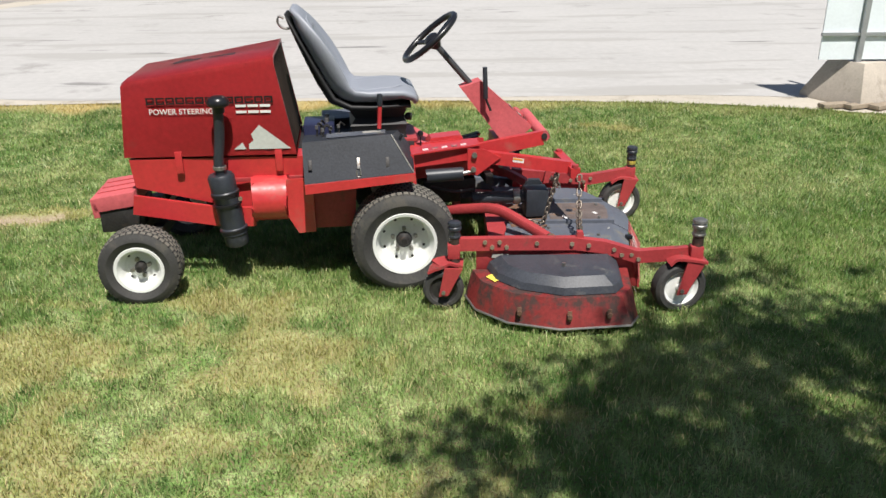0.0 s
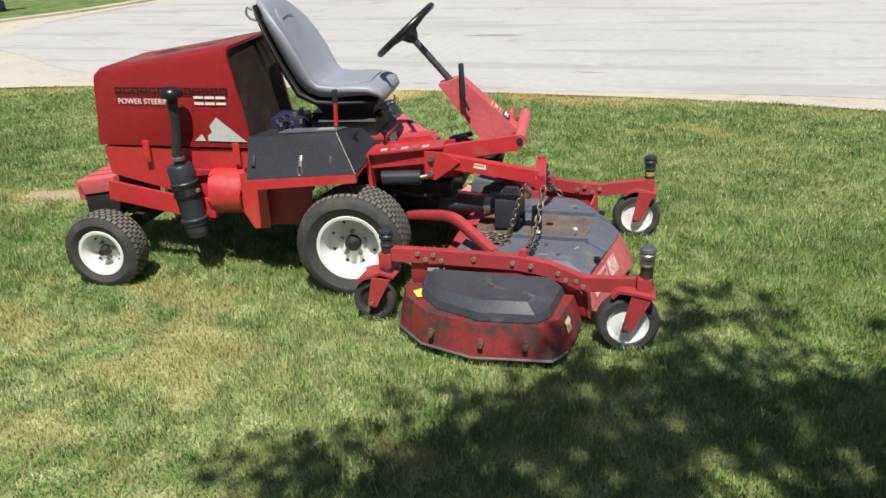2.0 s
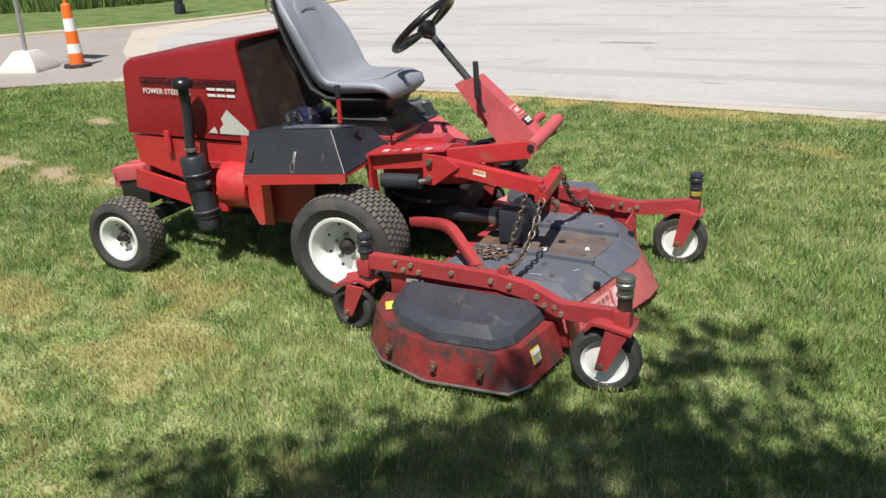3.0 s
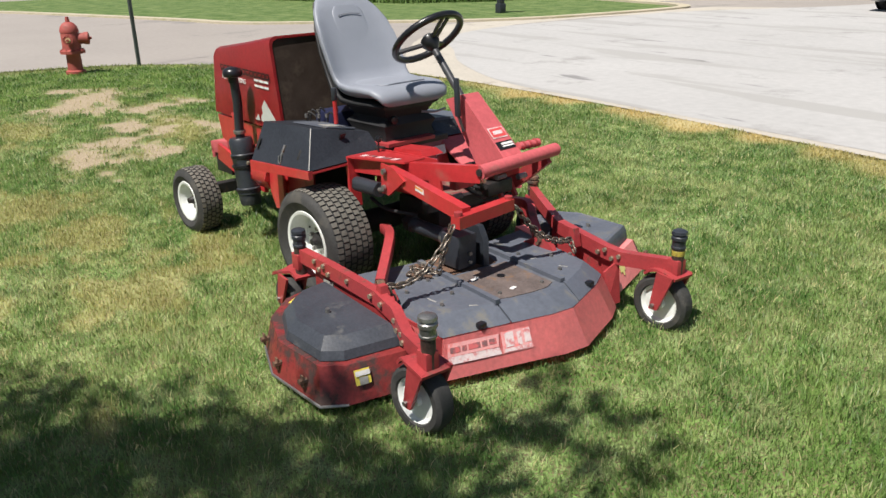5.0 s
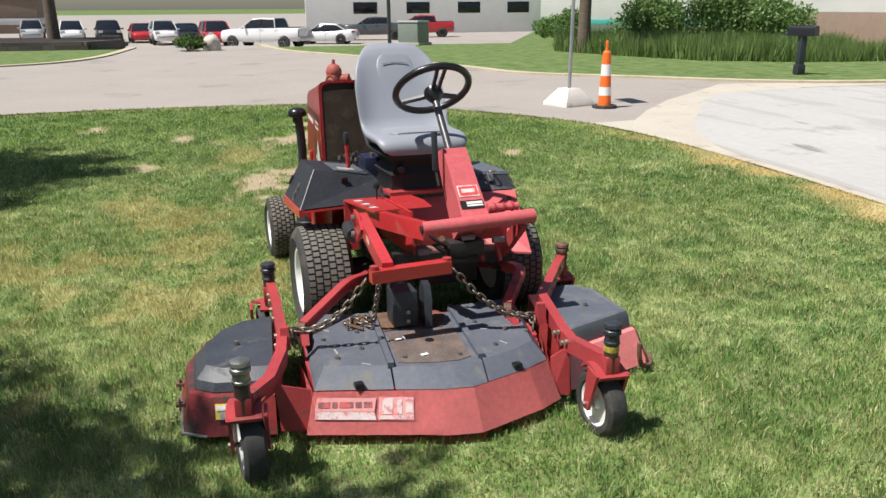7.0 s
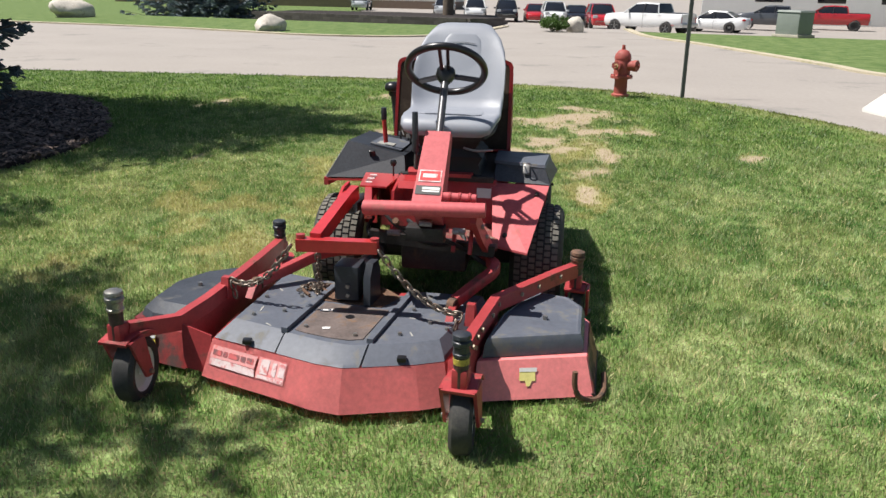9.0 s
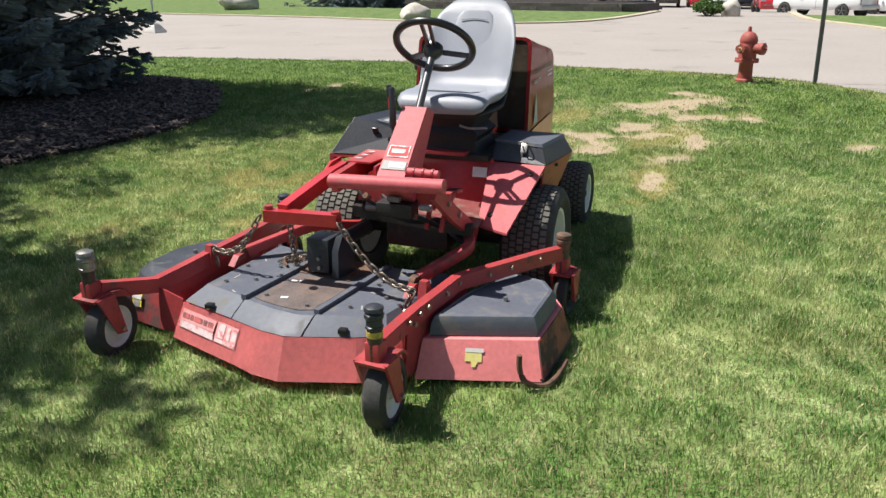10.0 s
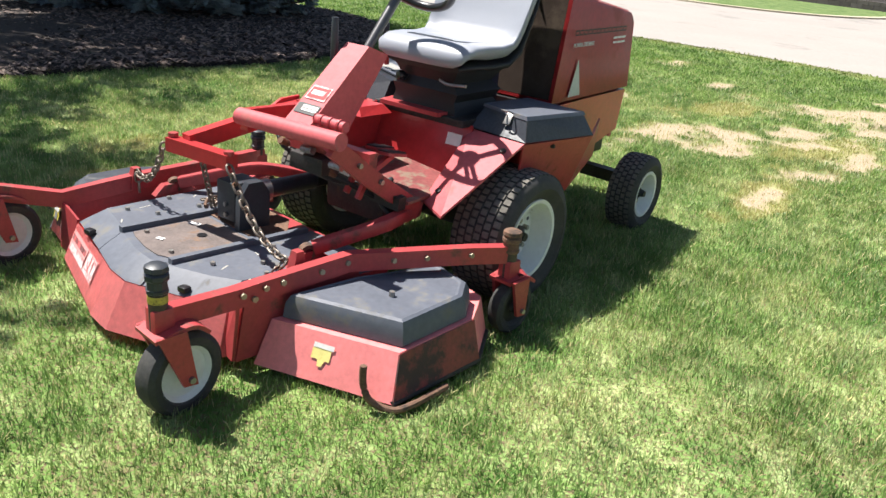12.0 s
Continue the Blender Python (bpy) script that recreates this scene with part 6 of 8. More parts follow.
SLEEVE = mat("greasy_brown_sleeve", (0.050, 0.032, 0.026), 0.5, vary=0.4, scale=30, fine=120, bump=0.2, dirt=(0.16, 0.05, 0.04), dirt_at=0.55, dirt_scale=20)
RED_DIRTY = mat("dirty_scraped_red", (0.21, 0.028, 0.027), 0.45, vary=0.3, scale=7, fine=70, bump=0.15, dirt=(0.055, 0.030, 0.026), dirt_at=0.47, dirt_scale=8)
BADGE = mat("worn_white_badge", (0.66, 0.54, 0.53), 0.5, vary=0.1, scale=20, fine=90, bump=0, dirt=(0.58, 0.20, 0.20), dirt_at=0.50, dirt_scale=30)
BADGE_PINK = mat("rubbed_pink_badge", (0.70, 0.33, 0.32), 0.5, vary=0.1, scale=20, fine=90, bump=0, dirt=(0.74, 0.21, 0.20), dirt_at=0.50, dirt_scale=24)
BADGE_GREY = mat("worn_grey_badge", (0.20, 0.10, 0.10), 0.5, vary=0.1, scale=20, fine=90, bump=0, dirt=(0.56, 0.12, 0.12), dirt_at=0.46, dirt_scale=26)
DECAL_ORANGE = mat("orange_decal", (0.75, 0.30, 0.05), 0.5, vary=0.1, bump=0)
YELLOW_DULL = mat("dirty_yellow_tape", (0.42, 0.33, 0.05), 0.6, vary=0.2, scale=30, fine=120, bump=0.05, dirt=(0.10, 0.08, 0.04), dirt_at=0.52, dirt_scale=40)
TREAD = mat("dusty_tyre_tread", (0.130, 0.121, 0.102), 0.85, vary=0.25, scale=8, fine=90, bump=0.15, dirt=(0.15, 0.138, 0.115), dirt_at=0.52, dirt_scale=10)
LABEL_GREY = mat("grey_label", (0.35, 0.34, 0.31), 0.5, vary=0.2, scale=40, fine=200, bump=0)
BLUE_BLACK = mat("dark_blue_case", (0.02, 0.024, 0.06), 0.4, vary=0.2)
DECAL_RED = mat("red_decal", (0.60, 0.06, 0.06), 0.75, vary=0.08, bump=0)
SCREEN = mat("dark_mesh_screen", (0.052, 0.038, 0.030), 0.9, vary=0.3, scale=10, fine=500, bump=0.4, dirt=(0.085, 0.064, 0.048), dirt_at=0.5, dirt_scale=4)
SCREEN.node_tree.nodes["Principled BSDF"].inputs["Specular IOR Level"].default_value = 0.08
WORN_PATCH = mat("bare_worn_metal", (0.045, 0.022, 0.02), 0.6, vary=0.4, scale=20, fine=90, bump=0.1)
COLUMN = mat("grey_column_steel", (0.10, 0.10, 0.105), 0.35, metal=0.5, vary=0.15, scale=20, fine=90, bump=0.04)
RUST_FAINT = mat("faded_rusty_cover", (0.125, 0.098, 0.088), 0.6, vary=0.35, scale=12, fine=110, bump=0.2, dirt=(0.175, 0.105, 0.065), dirt_at=0.54, dirt_scale=10)
GRIMY_RED = mat("grimy_red_floor", (0.20, 0.045, 0.042), 0.7, vary=0.3, scale=9, fine=60, bump=0.2, dirt=(0.20, 0.145, 0.105), dirt_at=0.50, dirt_scale=13)
BRASSY = mat("plated_bolt", (0.34, 0.29, 0.21), 0.5, metal=0.6, vary=0.2)


def build_mower():
    m = thing("riding_mower", (0, 0, 0), "old red riding mower with grey seat and front deck", "mower")
    m.matrix_basis = Matrix.Translation(BASE.translation)
    bpy.context.view_layer.update()
    build_hood(m)
    build_intake(m)
    build_fenders(m)
    build_seat(m)
    build_steering(m)
    build_deck(m)
    wheel("front_wheel", m, (-0.060, -0.535, 0.247), -1, 0.264, 0.25, 0.150, 0.045, 5, 6, "black turf tyre, front drive wheel")
    wheel("front_wheel", m, (-0.045, 0.435, 0.255), 1, 0.264, 0.25, 0.150, 0.045, 5, 6, "black turf tyre, front drive wheel")
    wheel("rear_wheel", m, (-1.355, -0.56, 0.180), -1, 0.196, 0.16, 0.108, 0.035, 4, 5, "black ribbed tyre, small rear wheel")
    wheel("rear_wheel", m, (-1.29, 0.395, 0.172), 1, 0.196, 0.16, 0.108, 0.035, 4, 5, "black ribbed tyre, small rear wheel")

# ---------------------------------------------------------------- trees and planting
BARK = mat("grey_brown_bark", (0.13, 0.10, 0.075), 0.9, vary=0.4, scale=9, fine=40, bump=0.8)


def leaf_material(name, color, trans=0.35, vary=0.35):
    m = mat(name, color, 0.5, vary=0.15, scale=3, fine=20, bump=0.0, island=vary)
    n, l = m.node_tree.nodes, m.node_tree.links
    b = n["Principled BSDF"]
    tr = n.new("ShaderNodeBsdfTranslucent")
    l.new(b.inputs["Base Color"].links[0].from_socket, tr.inputs["Color"])
    ms = n.new("ShaderNodeMixShader")
    ms.inputs[0].default_value = trans
    l.new(b.outputs[0], ms.inputs[1])
    l.new(tr.outputs[0], ms.inputs[2])
    l.new(ms.outputs[0], n["Material Output"].inputs[0])
    return m


LEAF = leaf_material("green_leaf", (0.075, 0.14, 0.03))
BUSH_LEAF = leaf_material("bush_leaf", (0.135, 0.23, 0.06))
NEEDLE = leaf_material("blue_green_needles", (0.20, 0.245, 0.265), 0.05, 0.4)
REED = leaf_material("tall_grass_blades", (0.14, 0.215, 0.06), 0.3, 0.35)


def leaf_cloud(rng, centres, radii, per, size, flat=0.8):
    """Leaves as folded diamonds about cluster centres. Returns vertex and face arrays."""
    c = np.repeat(np.asarray(centres, float), per, 0)
    r = np.repeat(np.asarray(radii, float), per)
    n = len(c)
    d = rng.normal(size=(n, 3))
    d /= np.linalg.norm(d, axis=1)[:, None]
    p = c + d * (r * rng.uniform(0.15, 1, n) ** 0.5)[:, None] * np.array([1, 1, flat])
    a = rng.normal(size=(n, 3))
    a /= np.linalg.norm(a, axis=1)[:, None]
    b = np.cross(a, rng.normal(size=(n, 3)))
    b /= np.linalg.norm(b, axis=1)[:, None]
    nn = np.cross(a, b)
    s = size * rng.uniform(0.6, 1.3, n)[:, None]
    v = np.stack([p - a * s * .5, p + b * s * .33 + nn * s * .1, p + a * s * .5, p - b * s * .33 + nn * s * .1], 1)
    i = (np.arange(n) * 4)[:, None]
    f = np.concatenate([i + np.array([[0, 1, 2]]), i + np.array([[0, 2, 3]])], 1).reshape(-1, 3)
    return v.reshape(-1, 3), f


def mesh_part(name, me, material, parent, label=""):
    me.materials.append(material)
    ob = new(name, me)
    ob.parent = parent
    ob.matrix_parent_inverse = Matrix.Translation(-root_of(parent).location)
    return tagged(ob, label)


def shade_tree(base, cen, spread, clumps, per, seed, label, extras=(), dense=()):
    """A deciduous tree: tapered trunk, limbs to every clump, clumps of leaves."""
    rng = np.random.default_rng(seed)
    base, cen = Vector(base), np.array(cen)
    t = thing("shade_tree", base, label, "tree")
    top = Vector((cen[0], cen[1], cen[2] + 0.9))
    bm = sweep(smooth_path([base, base.lerp(top, 0.22) + Vector((0.05, 0.0, 0)), base.lerp(top, 0.5), top], 4), circle(0.10, 10))
    for v in bm.verts:
        k = 1.35 - 0.17 * v.co.z
        c = base.lerp(top, v.co.z / top.z)
        v.co.x, v.co.y = c.x + (v.co.x - c.x) * k, c.y + (v.co.y - c.y) * k
    part("trunk", bm, BARK, t, "grey-brown trunk")
    centres, radii = [], []
    while len(centres) < clumps:
        d = rng.uniform(-1, 1, 3)
        if np.dot(d, d) < 1:
            centres.append(cen + d * np.array(spread))
            radii.append(rng.uniform(0.15, 0.38))
    for c in dense:
        centres.append(np.array(c))
        radii.append(0.31)
    limbs = None
    for c in centres + [np.array(e) for e in extras]:
        p = base.lerp(top, min(0.97, max(1.8, c[2] - 1.6) / top.z))
        mid = p.lerp(Vector(c), 0.5) + Vector((0, 0, 0.15))
        limbs = sweep(smooth_path([p, mid, c], 3), circle(0.018, 5), bm=limbs)
    part("limbs", limbs, BARK, t, "thin branching limbs")
    v, f = leaf_cloud(rng, centres, radii, per, 0.105)
    # loose outer sprays
    loose = [np.array(e) + rng.normal(size=3) * np.array([0.16, 0.13, 0.16]) for e in extras for _ in range(4)]
    if loose:
        v2, f2 = leaf_cloud(rng, loose, rng.uniform(0.08, 0.17, len(loose)), 22, 0.10)
        v, f = np.concatenate([v, v2]), np.concatenate([f, f2 + len(v)])
    mesh_part("crown", quick_mesh("crown", v, f), LEAF, t, "many small green leaves in clumps")


def spruce(name, at, height, radius, seed, label, tiers=26, lift=0.3, detail=1.0, blunt=False):
    """A spruce: trunk, whorls of drooping boughs set with needle tufts."""
    rng = np.random.default_rng(seed)
    t = thing(name, at, label, "spruce tree")
    x0, y0, _ = at
    part("trunk", rod((x0, y0, 0), (x0, y0, height * 0.97), 0.16, 0.02, 10), BARK, t, "dark trunk")
    limbs = None
    V, F, n0 = [], [], 0
    for k in range(tiers):
        q = (k / tiers) ** 1.15
        z = lift + 0.25 + q * (height - lift - 0.5)
        r = radius * ((1 - q ** 5) ** 0.7 if blunt else (1 - q) ** 0.75) * rng.uniform(0.9, 1.08)
        m = max(5, int((13 - 8 * q) * (1.35 if blunt else 1.0)))
        for j in range(m):
            a = 2 * math.pi * (j + rng.uniform(-0.3, 0.3)) / m + k * 0.7
            rr = r * (rng.uniform(0.90, 1.06) if blunt else rng.uniform(0.82, 1.08))
            ca, sa = math.cos(a), math.sin(a)
            droop = -0.16 * rr * (1 - q)
            tip = Vector((x0 + ca * rr, y0 + sa * rr, z + droop + 0.12 * rr))
            root = Vector((x0, y0, z + 0.10 * rr))
            mid = Vector((x0 + ca * rr * 0.6, y0 + sa * rr * 0.6, z + droop * 0.8))
            if limbs is None or len(limbs.verts) < 6000:
                limbs = sweep([root, mid, tip], circle(0.012, 4), bm=limbs)
            pts = smooth_path([root, mid, tip], 5)
            # twigs left and right, each a flat brush of needles
            n = int((6 + 9 * rr) * (detail if z < 3.6 else detail * 0.45))
            for i in range(n):
                s = 0.22 + 0.78 * (i + rng.uniform(0, 1)) / n
                p = pts[min(len(pts) - 1, int(s * (len(pts) - 1)))]
                for side in (-1, 1):
                    ln = 0.42 * (1.08 - s) * rr * 0.55 + 0.10
                    b = a + side * rng.uniform(0.5, 1.1)
                    d = np.array([math.cos(b), math.sin(b), rng.uniform(-0.35, 0.05)])
                    sw = np.array([-math.sin(b), math.cos(b), rng.uniform(-0.3, 0.3)])
                    pp = np.array(p) + np.array([0, 0, rng.uniform(-0.05, 0.04)])
                    w = rng.uniform(0.018, 0.031) * (1.0 if detail > 1 else 1.9)
                    for c0 in range(3):
                        o = pp + d * ln * c0 / 3
                        e = pp + d * ln * (c0 + 1.25) / 3
                        up = np.array([0, 0, w * 0.8])
                        V.append(np.stack([o - sw * w * .4, o + sw * w * .4, (o + e) / 2 + sw * w + up * 0.2, e, (o + e) / 2 - sw * w + up * 0.2]))
                        V.append(np.stack([o - up * .4, o + up * .4, (o + e) / 2 + up, e, (o + e) / 2 - up]))
    part("bough_core", limbs, BARK, t, "bare inner boughs")
    v = np.concatenate(V)
    i = (np.arange(len(V)) * 5)[:, None]
    f = np.concatenate([i + np.array([[0, 1, 2]]), i + np.array([[0, 2, 4]]), i + np.array([[4, 2, 3]])], 1).reshape(-1, 3)
    mesh_part("needles", quick_mesh("needles", v, f), NEEDLE, t, "blue-green needles in drooping layers")


def bush(name, at, rx, ry, h, seed, label, per=260, size=0.09, material=None, category="bush"):
    rng = np.random.default_rng(seed)
    t = thing(name, at, label, category)
    centres, radii = [], []
    n = max(10, int(16 * rx))
    for _ in range(n):
        a, q = rng.uniform(0, 2 * math.pi), rng.uniform(0, 1) ** 0.5
        centres.append((at[0] + math.cos(a) * rx * q * 0.8, at[1] + math.sin(a) * ry * q * 0.8, h * (0.25 + 0.6 * rng.uniform(0, 1) * (1 - 0.55 * q))))
        radii.append(rng.uniform(0.22, 0.34) * h)
    stems = None
    for c in centres:
        stems = sweep([(at[0] + (c[0] - at[0]) * 0.2, at[1] + (c[1] - at[1]) * 0.2, 0), c], circle(0.015, 4), bm=stems)
    part("stems", stems, BARK, t)
    v, f = leaf_cloud(rng, centres, radii, per, size, 0.9)
    mesh_part("foliage", quick_mesh("foliage", v, f), material or BUSH_LEAF, t, "dense green leaves")


MULCH_MAT = mat("dark_bark_mulch", (0.017, 0.011, 0.008), 0.95, vary=0.5, scale=12, fine=60, bump=0.9)
CHIP = mat("mulch_chips", (0.135, 0.098, 0.080), 0.85, vary=0.2, scale=20, fine=60, bump=0.2, island=0.95)
ROCK = mat("pale_boulder", (0.50, 0.46, 0.40), 0.9, vary=0.25, scale=3, fine=20, bump=0.5, dirt=(0.34, 0.30, 0.25), dirt_at=0.55)


def mulch_bed():
    rng = np.random.default_rng(3)
    cx, cy = np.mean([p[0] for p in MULCH]), np.mean([p[1] for p in MULCH])
    rings = []
    for s, z in ((1.0, -0.01), (0.985, 0.025), (0.93, 0.05), (0.8, 0.075), (0.6, 0.10), (0.3, 0.12), (0.02, 0.125)):
        rings.append([(cx + (x - cx) * s, cy + (y - cy) * s, z + (rng.uniform(-0.012, 0.012) if 0.3 < s < 0.98 else 0)) for x, y in MULCH])
    single("mulch_bed", loft(rings), MULCH_MAT, "raised bed of dark bark mulch under the spruce", "mulch", kind="structure", smooth=60)
    n = 46000
    x, y = rng.uniform(-6, 1.8, n), rng.uniform(-6.5, 0.25, n)
    keep = inside(x, y, [(cx + (px - cx) * 1.02, cy + (py - cy) * 1.02) for px, py in MULCH])
    x, y = x[keep], y[keep]
    n = len(x)
    q = np.hypot((x - cx) / 3.8, (y - cy) / 3.4)
    z = 0.02 + 0.10 * np.clip(1 - q, 0, 1) ** 0.6 + rng.uniform(0, 0.02, n)
    a = rng.uniform(0, np.pi, n)
    L, w = rng.uniform(0.010, 0.045, n), rng.uniform(0.004, 0.013, n)
    tz = rng.uniform(-0.5, 0.5, n)
    d = np.stack([np.cos(a), np.sin(a), tz], 1) * L[:, None]
    s = np.stack([-np.sin(a), np.cos(a), rng.uniform(-.6, .6, n)], 1) * w[:, None]
    p = np.stack([x, y, z], 1)
    up = np.array([0, 0, 0.006])
    v = np.stack([p - d - s, p + d - s, p + d + s, p - d + s, p + up], 1).reshape(-1, 3)
    i = (np.arange(n) * 5)[:, None]
    f = np.concatenate([i + np.array([[0, 1, 4]]), i + np.array([[1, 2, 4]]), i + np.array([[2, 3, 4]]), i + np.array([[3, 0, 4]])], 1).reshape(-1, 3)
    me = quick_mesh("mulch_chips", v, f)
    me.materials.append(CHIP)
    tagged(new("mulch_chips", me), "loose bark chips scattered over the bed", "mulch", kind="stuff")


def boulder(at, sx, sy, sz, seed, label):
    bm = bmesh.new()
    bmesh.ops.create_icosphere(bm, subdivisions=3, radius=1)
    for v in bm.verts:
        k = 1 + 0.28 * noise.noise(v.co * 1.3 + Vector((seed * 7.1, 0, 0))) + 0.08 * noise.noise(v.co * 4 + Vector((seed, 3, 0)))
        v.co = Vector((v.co.x * k * sx, v.co.y * k * sy, max(-0.1, v.co.z * k * sz + sz * 0.45)))
    bm.transform(Matrix.Translation(at))
    single("boulder", bm, ROCK, label, "boulder", smooth=35)


def tall_grass():
    rng = np.random.default_rng(11)
    poly = [(-24.5, 13.9), (-21.5, 14.6), (-18.0, 16.0), (-16.6, 18.2), (-16.2, 20.8), (-17.5, 22.0), (-22, 21.5), (-27, 19), (-30, 16)]
    n = 60000
    x, y = rng.uniform(-30, -16, n), rng.uniform(13.5, 22.5, n)
    k = inside(x, y, poly)
    x, y = x[k], y[k]
    n = len(x)
    h = rng.uniform(0.35, 0.85, n) * (0.8 + 0.2 * np.sin(x * 2 + y))
    a = rng.uniform(0, 2 * np.pi, n)
    w = rng.uniform(0.012, 0.028, n)
    lean = h * rng.uniform(0.05, 0.45, n)
    b = rng.uniform(0, 2 * np.pi, n)
    sx, sy = np.cos(a) * w, np.sin(a) * w
    z0 = np.full(n, -0.02)
    v = np.stack([np.stack([x - sx, y - sy, z0], 1), np.stack([x + sx, y + sy, z0], 1),
                  np.stack([x + np.cos(b) * lean, y + np.sin(b) * lean, h], 1)], 1).reshape(-1, 3)
    me = quick_mesh("tall_grass", v, np.arange(n * 3).reshape(-1, 3))
    me.materials.append(REED)
    tagged(new("tall_grass", me), "unmown tall grass on the far verge", "grass", kind="stuff")


# ---------------------------------------------------------------- street furniture
HYD_RED = mat("chalky_red_paint", (0.33, 0.072, 0.058), 0.65, vary=0.15, scale=8, fine=60, bump=0.15, dirt=(0.24, 0.085, 0.068), dirt_at=0.58, dirt_scale=9)
HYD_YELLOW = mat("dull_yellow_paint", (0.62, 0.50, 0.26), 0.6, vary=0.1)
ORANGE = mat("safety_orange", (0.85, 0.16, 0.02), 0.5, vary=0.08, scale=5, fine=40, bump=0.05, dirt=(0.6, 0.16, 0.05), dirt_at=0.64)
REFLECT = mat("white_sleeve", (0.78, 0.78, 0.76), 0.45, vary=0.06, scale=5, fine=40, bump=0.0, dirt=(0.55, 0.53, 0.5), dirt_at=0.62)
GALV = mat("galvanised_steel", (0.36, 0.37, 0.38), 0.5, metal=0.5, vary=0.12, scale=6, fine=60, bump=0.05)
BLOCK_WHITE = mat("whitewashed_concrete", (0.62, 0.60, 0.56), 0.85, vary=0.1, scale=5, fine=50, bump=0.3, dirt=(0.42, 0.38, 0.33), dirt_at=0.6, dirt_scale=4)
BLOCK_TAN = mat("tan_concrete", (0.44, 0.39, 0.33), 0.9, vary=0.12, scale=5, fine=50, bump=0.3, dirt=(0.33, 0.29, 0.24), dirt_at=0.55, dirt_scale=4)
BOX_GREEN = mat("grey_green_enamel", (0.20, 0.225, 0.205), 0.5, vary=0.1, scale=2, fine=30, bump=0.05)
SIGN_WHITE = mat("white_sign_face", (0.74, 0.80, 0.83), 0.4, vary=0.05, scale=3, fine=40, bump=0.0)
DARK_STEEL = mat("dark_green_post", (0.045, 0.055, 0.05), 0.6, vary=0.2, scale=10, fine=60, bump=0.1)
WOOD = mat("weathered_wood", (0.28, 0.23, 0.17), 0.85, vary=0.25, scale=6, fine=60, bump=0.4)


def hydrant(at):
    x, y, _ = at
    h = thing("fire_hydrant", at, "weathered red fire hydrant at the lawn's edge", "hydrant")
    part("barrel", lathe([(0, 0), (0.135, 0), (0.135, 0.035), (0.10, 0.05), (0.095, 0.26), (0.10, 0.27), (0.165, 0.275), (0.165, 0.315), (0.125, 0.33), (0.118, 0.56), (0.11, 0.58)], at, (0, 0, 1), 24), HYD_RED, h)
    part("bonnet", lathe([(0.122, 0.555), (0.125, 0.575), (0.112, 0.63), (0.08, 0.675), (0.045, 0.695), (0, 0.70)], at, (0, 0, 1), 24), HYD_RED, h, "rounded bonnet")
    part("operating_nut", rod((x, y, 0.69), (x, y, 0.765), 0.032, 0.024, 5), HYD_RED, h)
    for d, r in (((0.35, 0.94, 0), 0.075), ((0.94, -0.35, 0), 0.055), ((-0.94, 0.35, 0), 0.055)):
        d = Vector(d).normalized()
        c = Vector((x, y, 0.47))
        part("nozzle", rod(c + d * 0.09, c + d * 0.19, r, seg=14, bev=0.005), HYD_RED, h)
        part("nozzle_cap", rod(c + d * 0.185, c + d * 0.235, r * 1.12, seg=14, bev=0.008), HYD_RED, h)
        if r < 0.06:
            part("cap_face", rod(c + d * 0.234, c + d * 0.24, r * 0.6, seg=12), HYD_YELLOW, h, "pale yellow cap face")
        part("cap_nut", rod(c + d * 0.23, c + d * 0.275, 0.02, seg=5), HYD_RED, h)
    for k in range(8):
        a = 2 * math.pi * k / 8
        part("flange_bolt", rod((x + 0.145 * math.cos(a), y + 0.145 * math.sin(a), 0.31), (x + 0.145 * math.cos(a), y + 0.145 * math.sin(a), 0.335), 0.014, seg=6), HYD_RED, h)


def channelizer(at):
    x, y, _ = at
    c = thing("traffic_channelizer", at, "tall orange traffic channelizer with white bands on a rubber base", "traffic cone")
    part("rubber_base", bevel(prism([(x + 0.19 * math.cos(a), y + 0.19 * math.sin(a)) for a in [k * math.pi / 4 + 0.4 for k in range(8)]], 0.005, 0.05), 0.008, 1), RUBBER, c, "black rubber base")
    rr = lambda z: 0.105 - 0.045 * z / 0.9
    zs = [0.05, 0.20, 0.33, 0.50, 0.67, 0.85]
    for k, (a, b) in enumerate(zip(zs, zs[1:])):
        part("white_band" if k % 2 else "orange_tube", lathe([(rr(a) - 0.01, a), (rr(a), a), (rr(b), b), (rr(b) - 0.01, b)], (x, y, 0), (0, 0, 1), 24), REFLECT if k % 2 else ORANGE, c)
    part("handle", lathe([(0.062, 0.845), (0.05, 0.865), (0.022, 0.875), (0.02, 0.95), (0.027, 0.97), (0.022, 1.02), (0.0, 1.03)], (x, y, 0), (0, 0, 1), 14), ORANGE, c)


def block_sign(at, half, top_half, h, pole_h, material, label, turn=0.0, lean=(0, 0)):
    x, y, _ = at
    s = thing("sign_post", at, label, "sign")
    bm = bevel(loft([[(-half, -half, 0), (half, -half, 0), (half, half, 0), (-half, half, 0)],
                     [(-half, -half, 0.05), (half, -half, 0.05), (half, half, 0.05), (-half, half, 0.05)],
                     [(-top_half, -top_half, h), (top_half, -top_half, h), (top_half, top_half, h), (-top_half, top_half, h)]]), 0.012, 2)
    bm.transform(pose(x, y, 0.004, 0, 0, turn))
    part("concrete_base", bm, material, s, "tapered concrete base")
    part("pole", rod((x, y, h - 0.02), (x + lean[0], y + lean[1], pole_h), 0.028, seg=12), GALV, s, "galvanised steel pole")
    return s


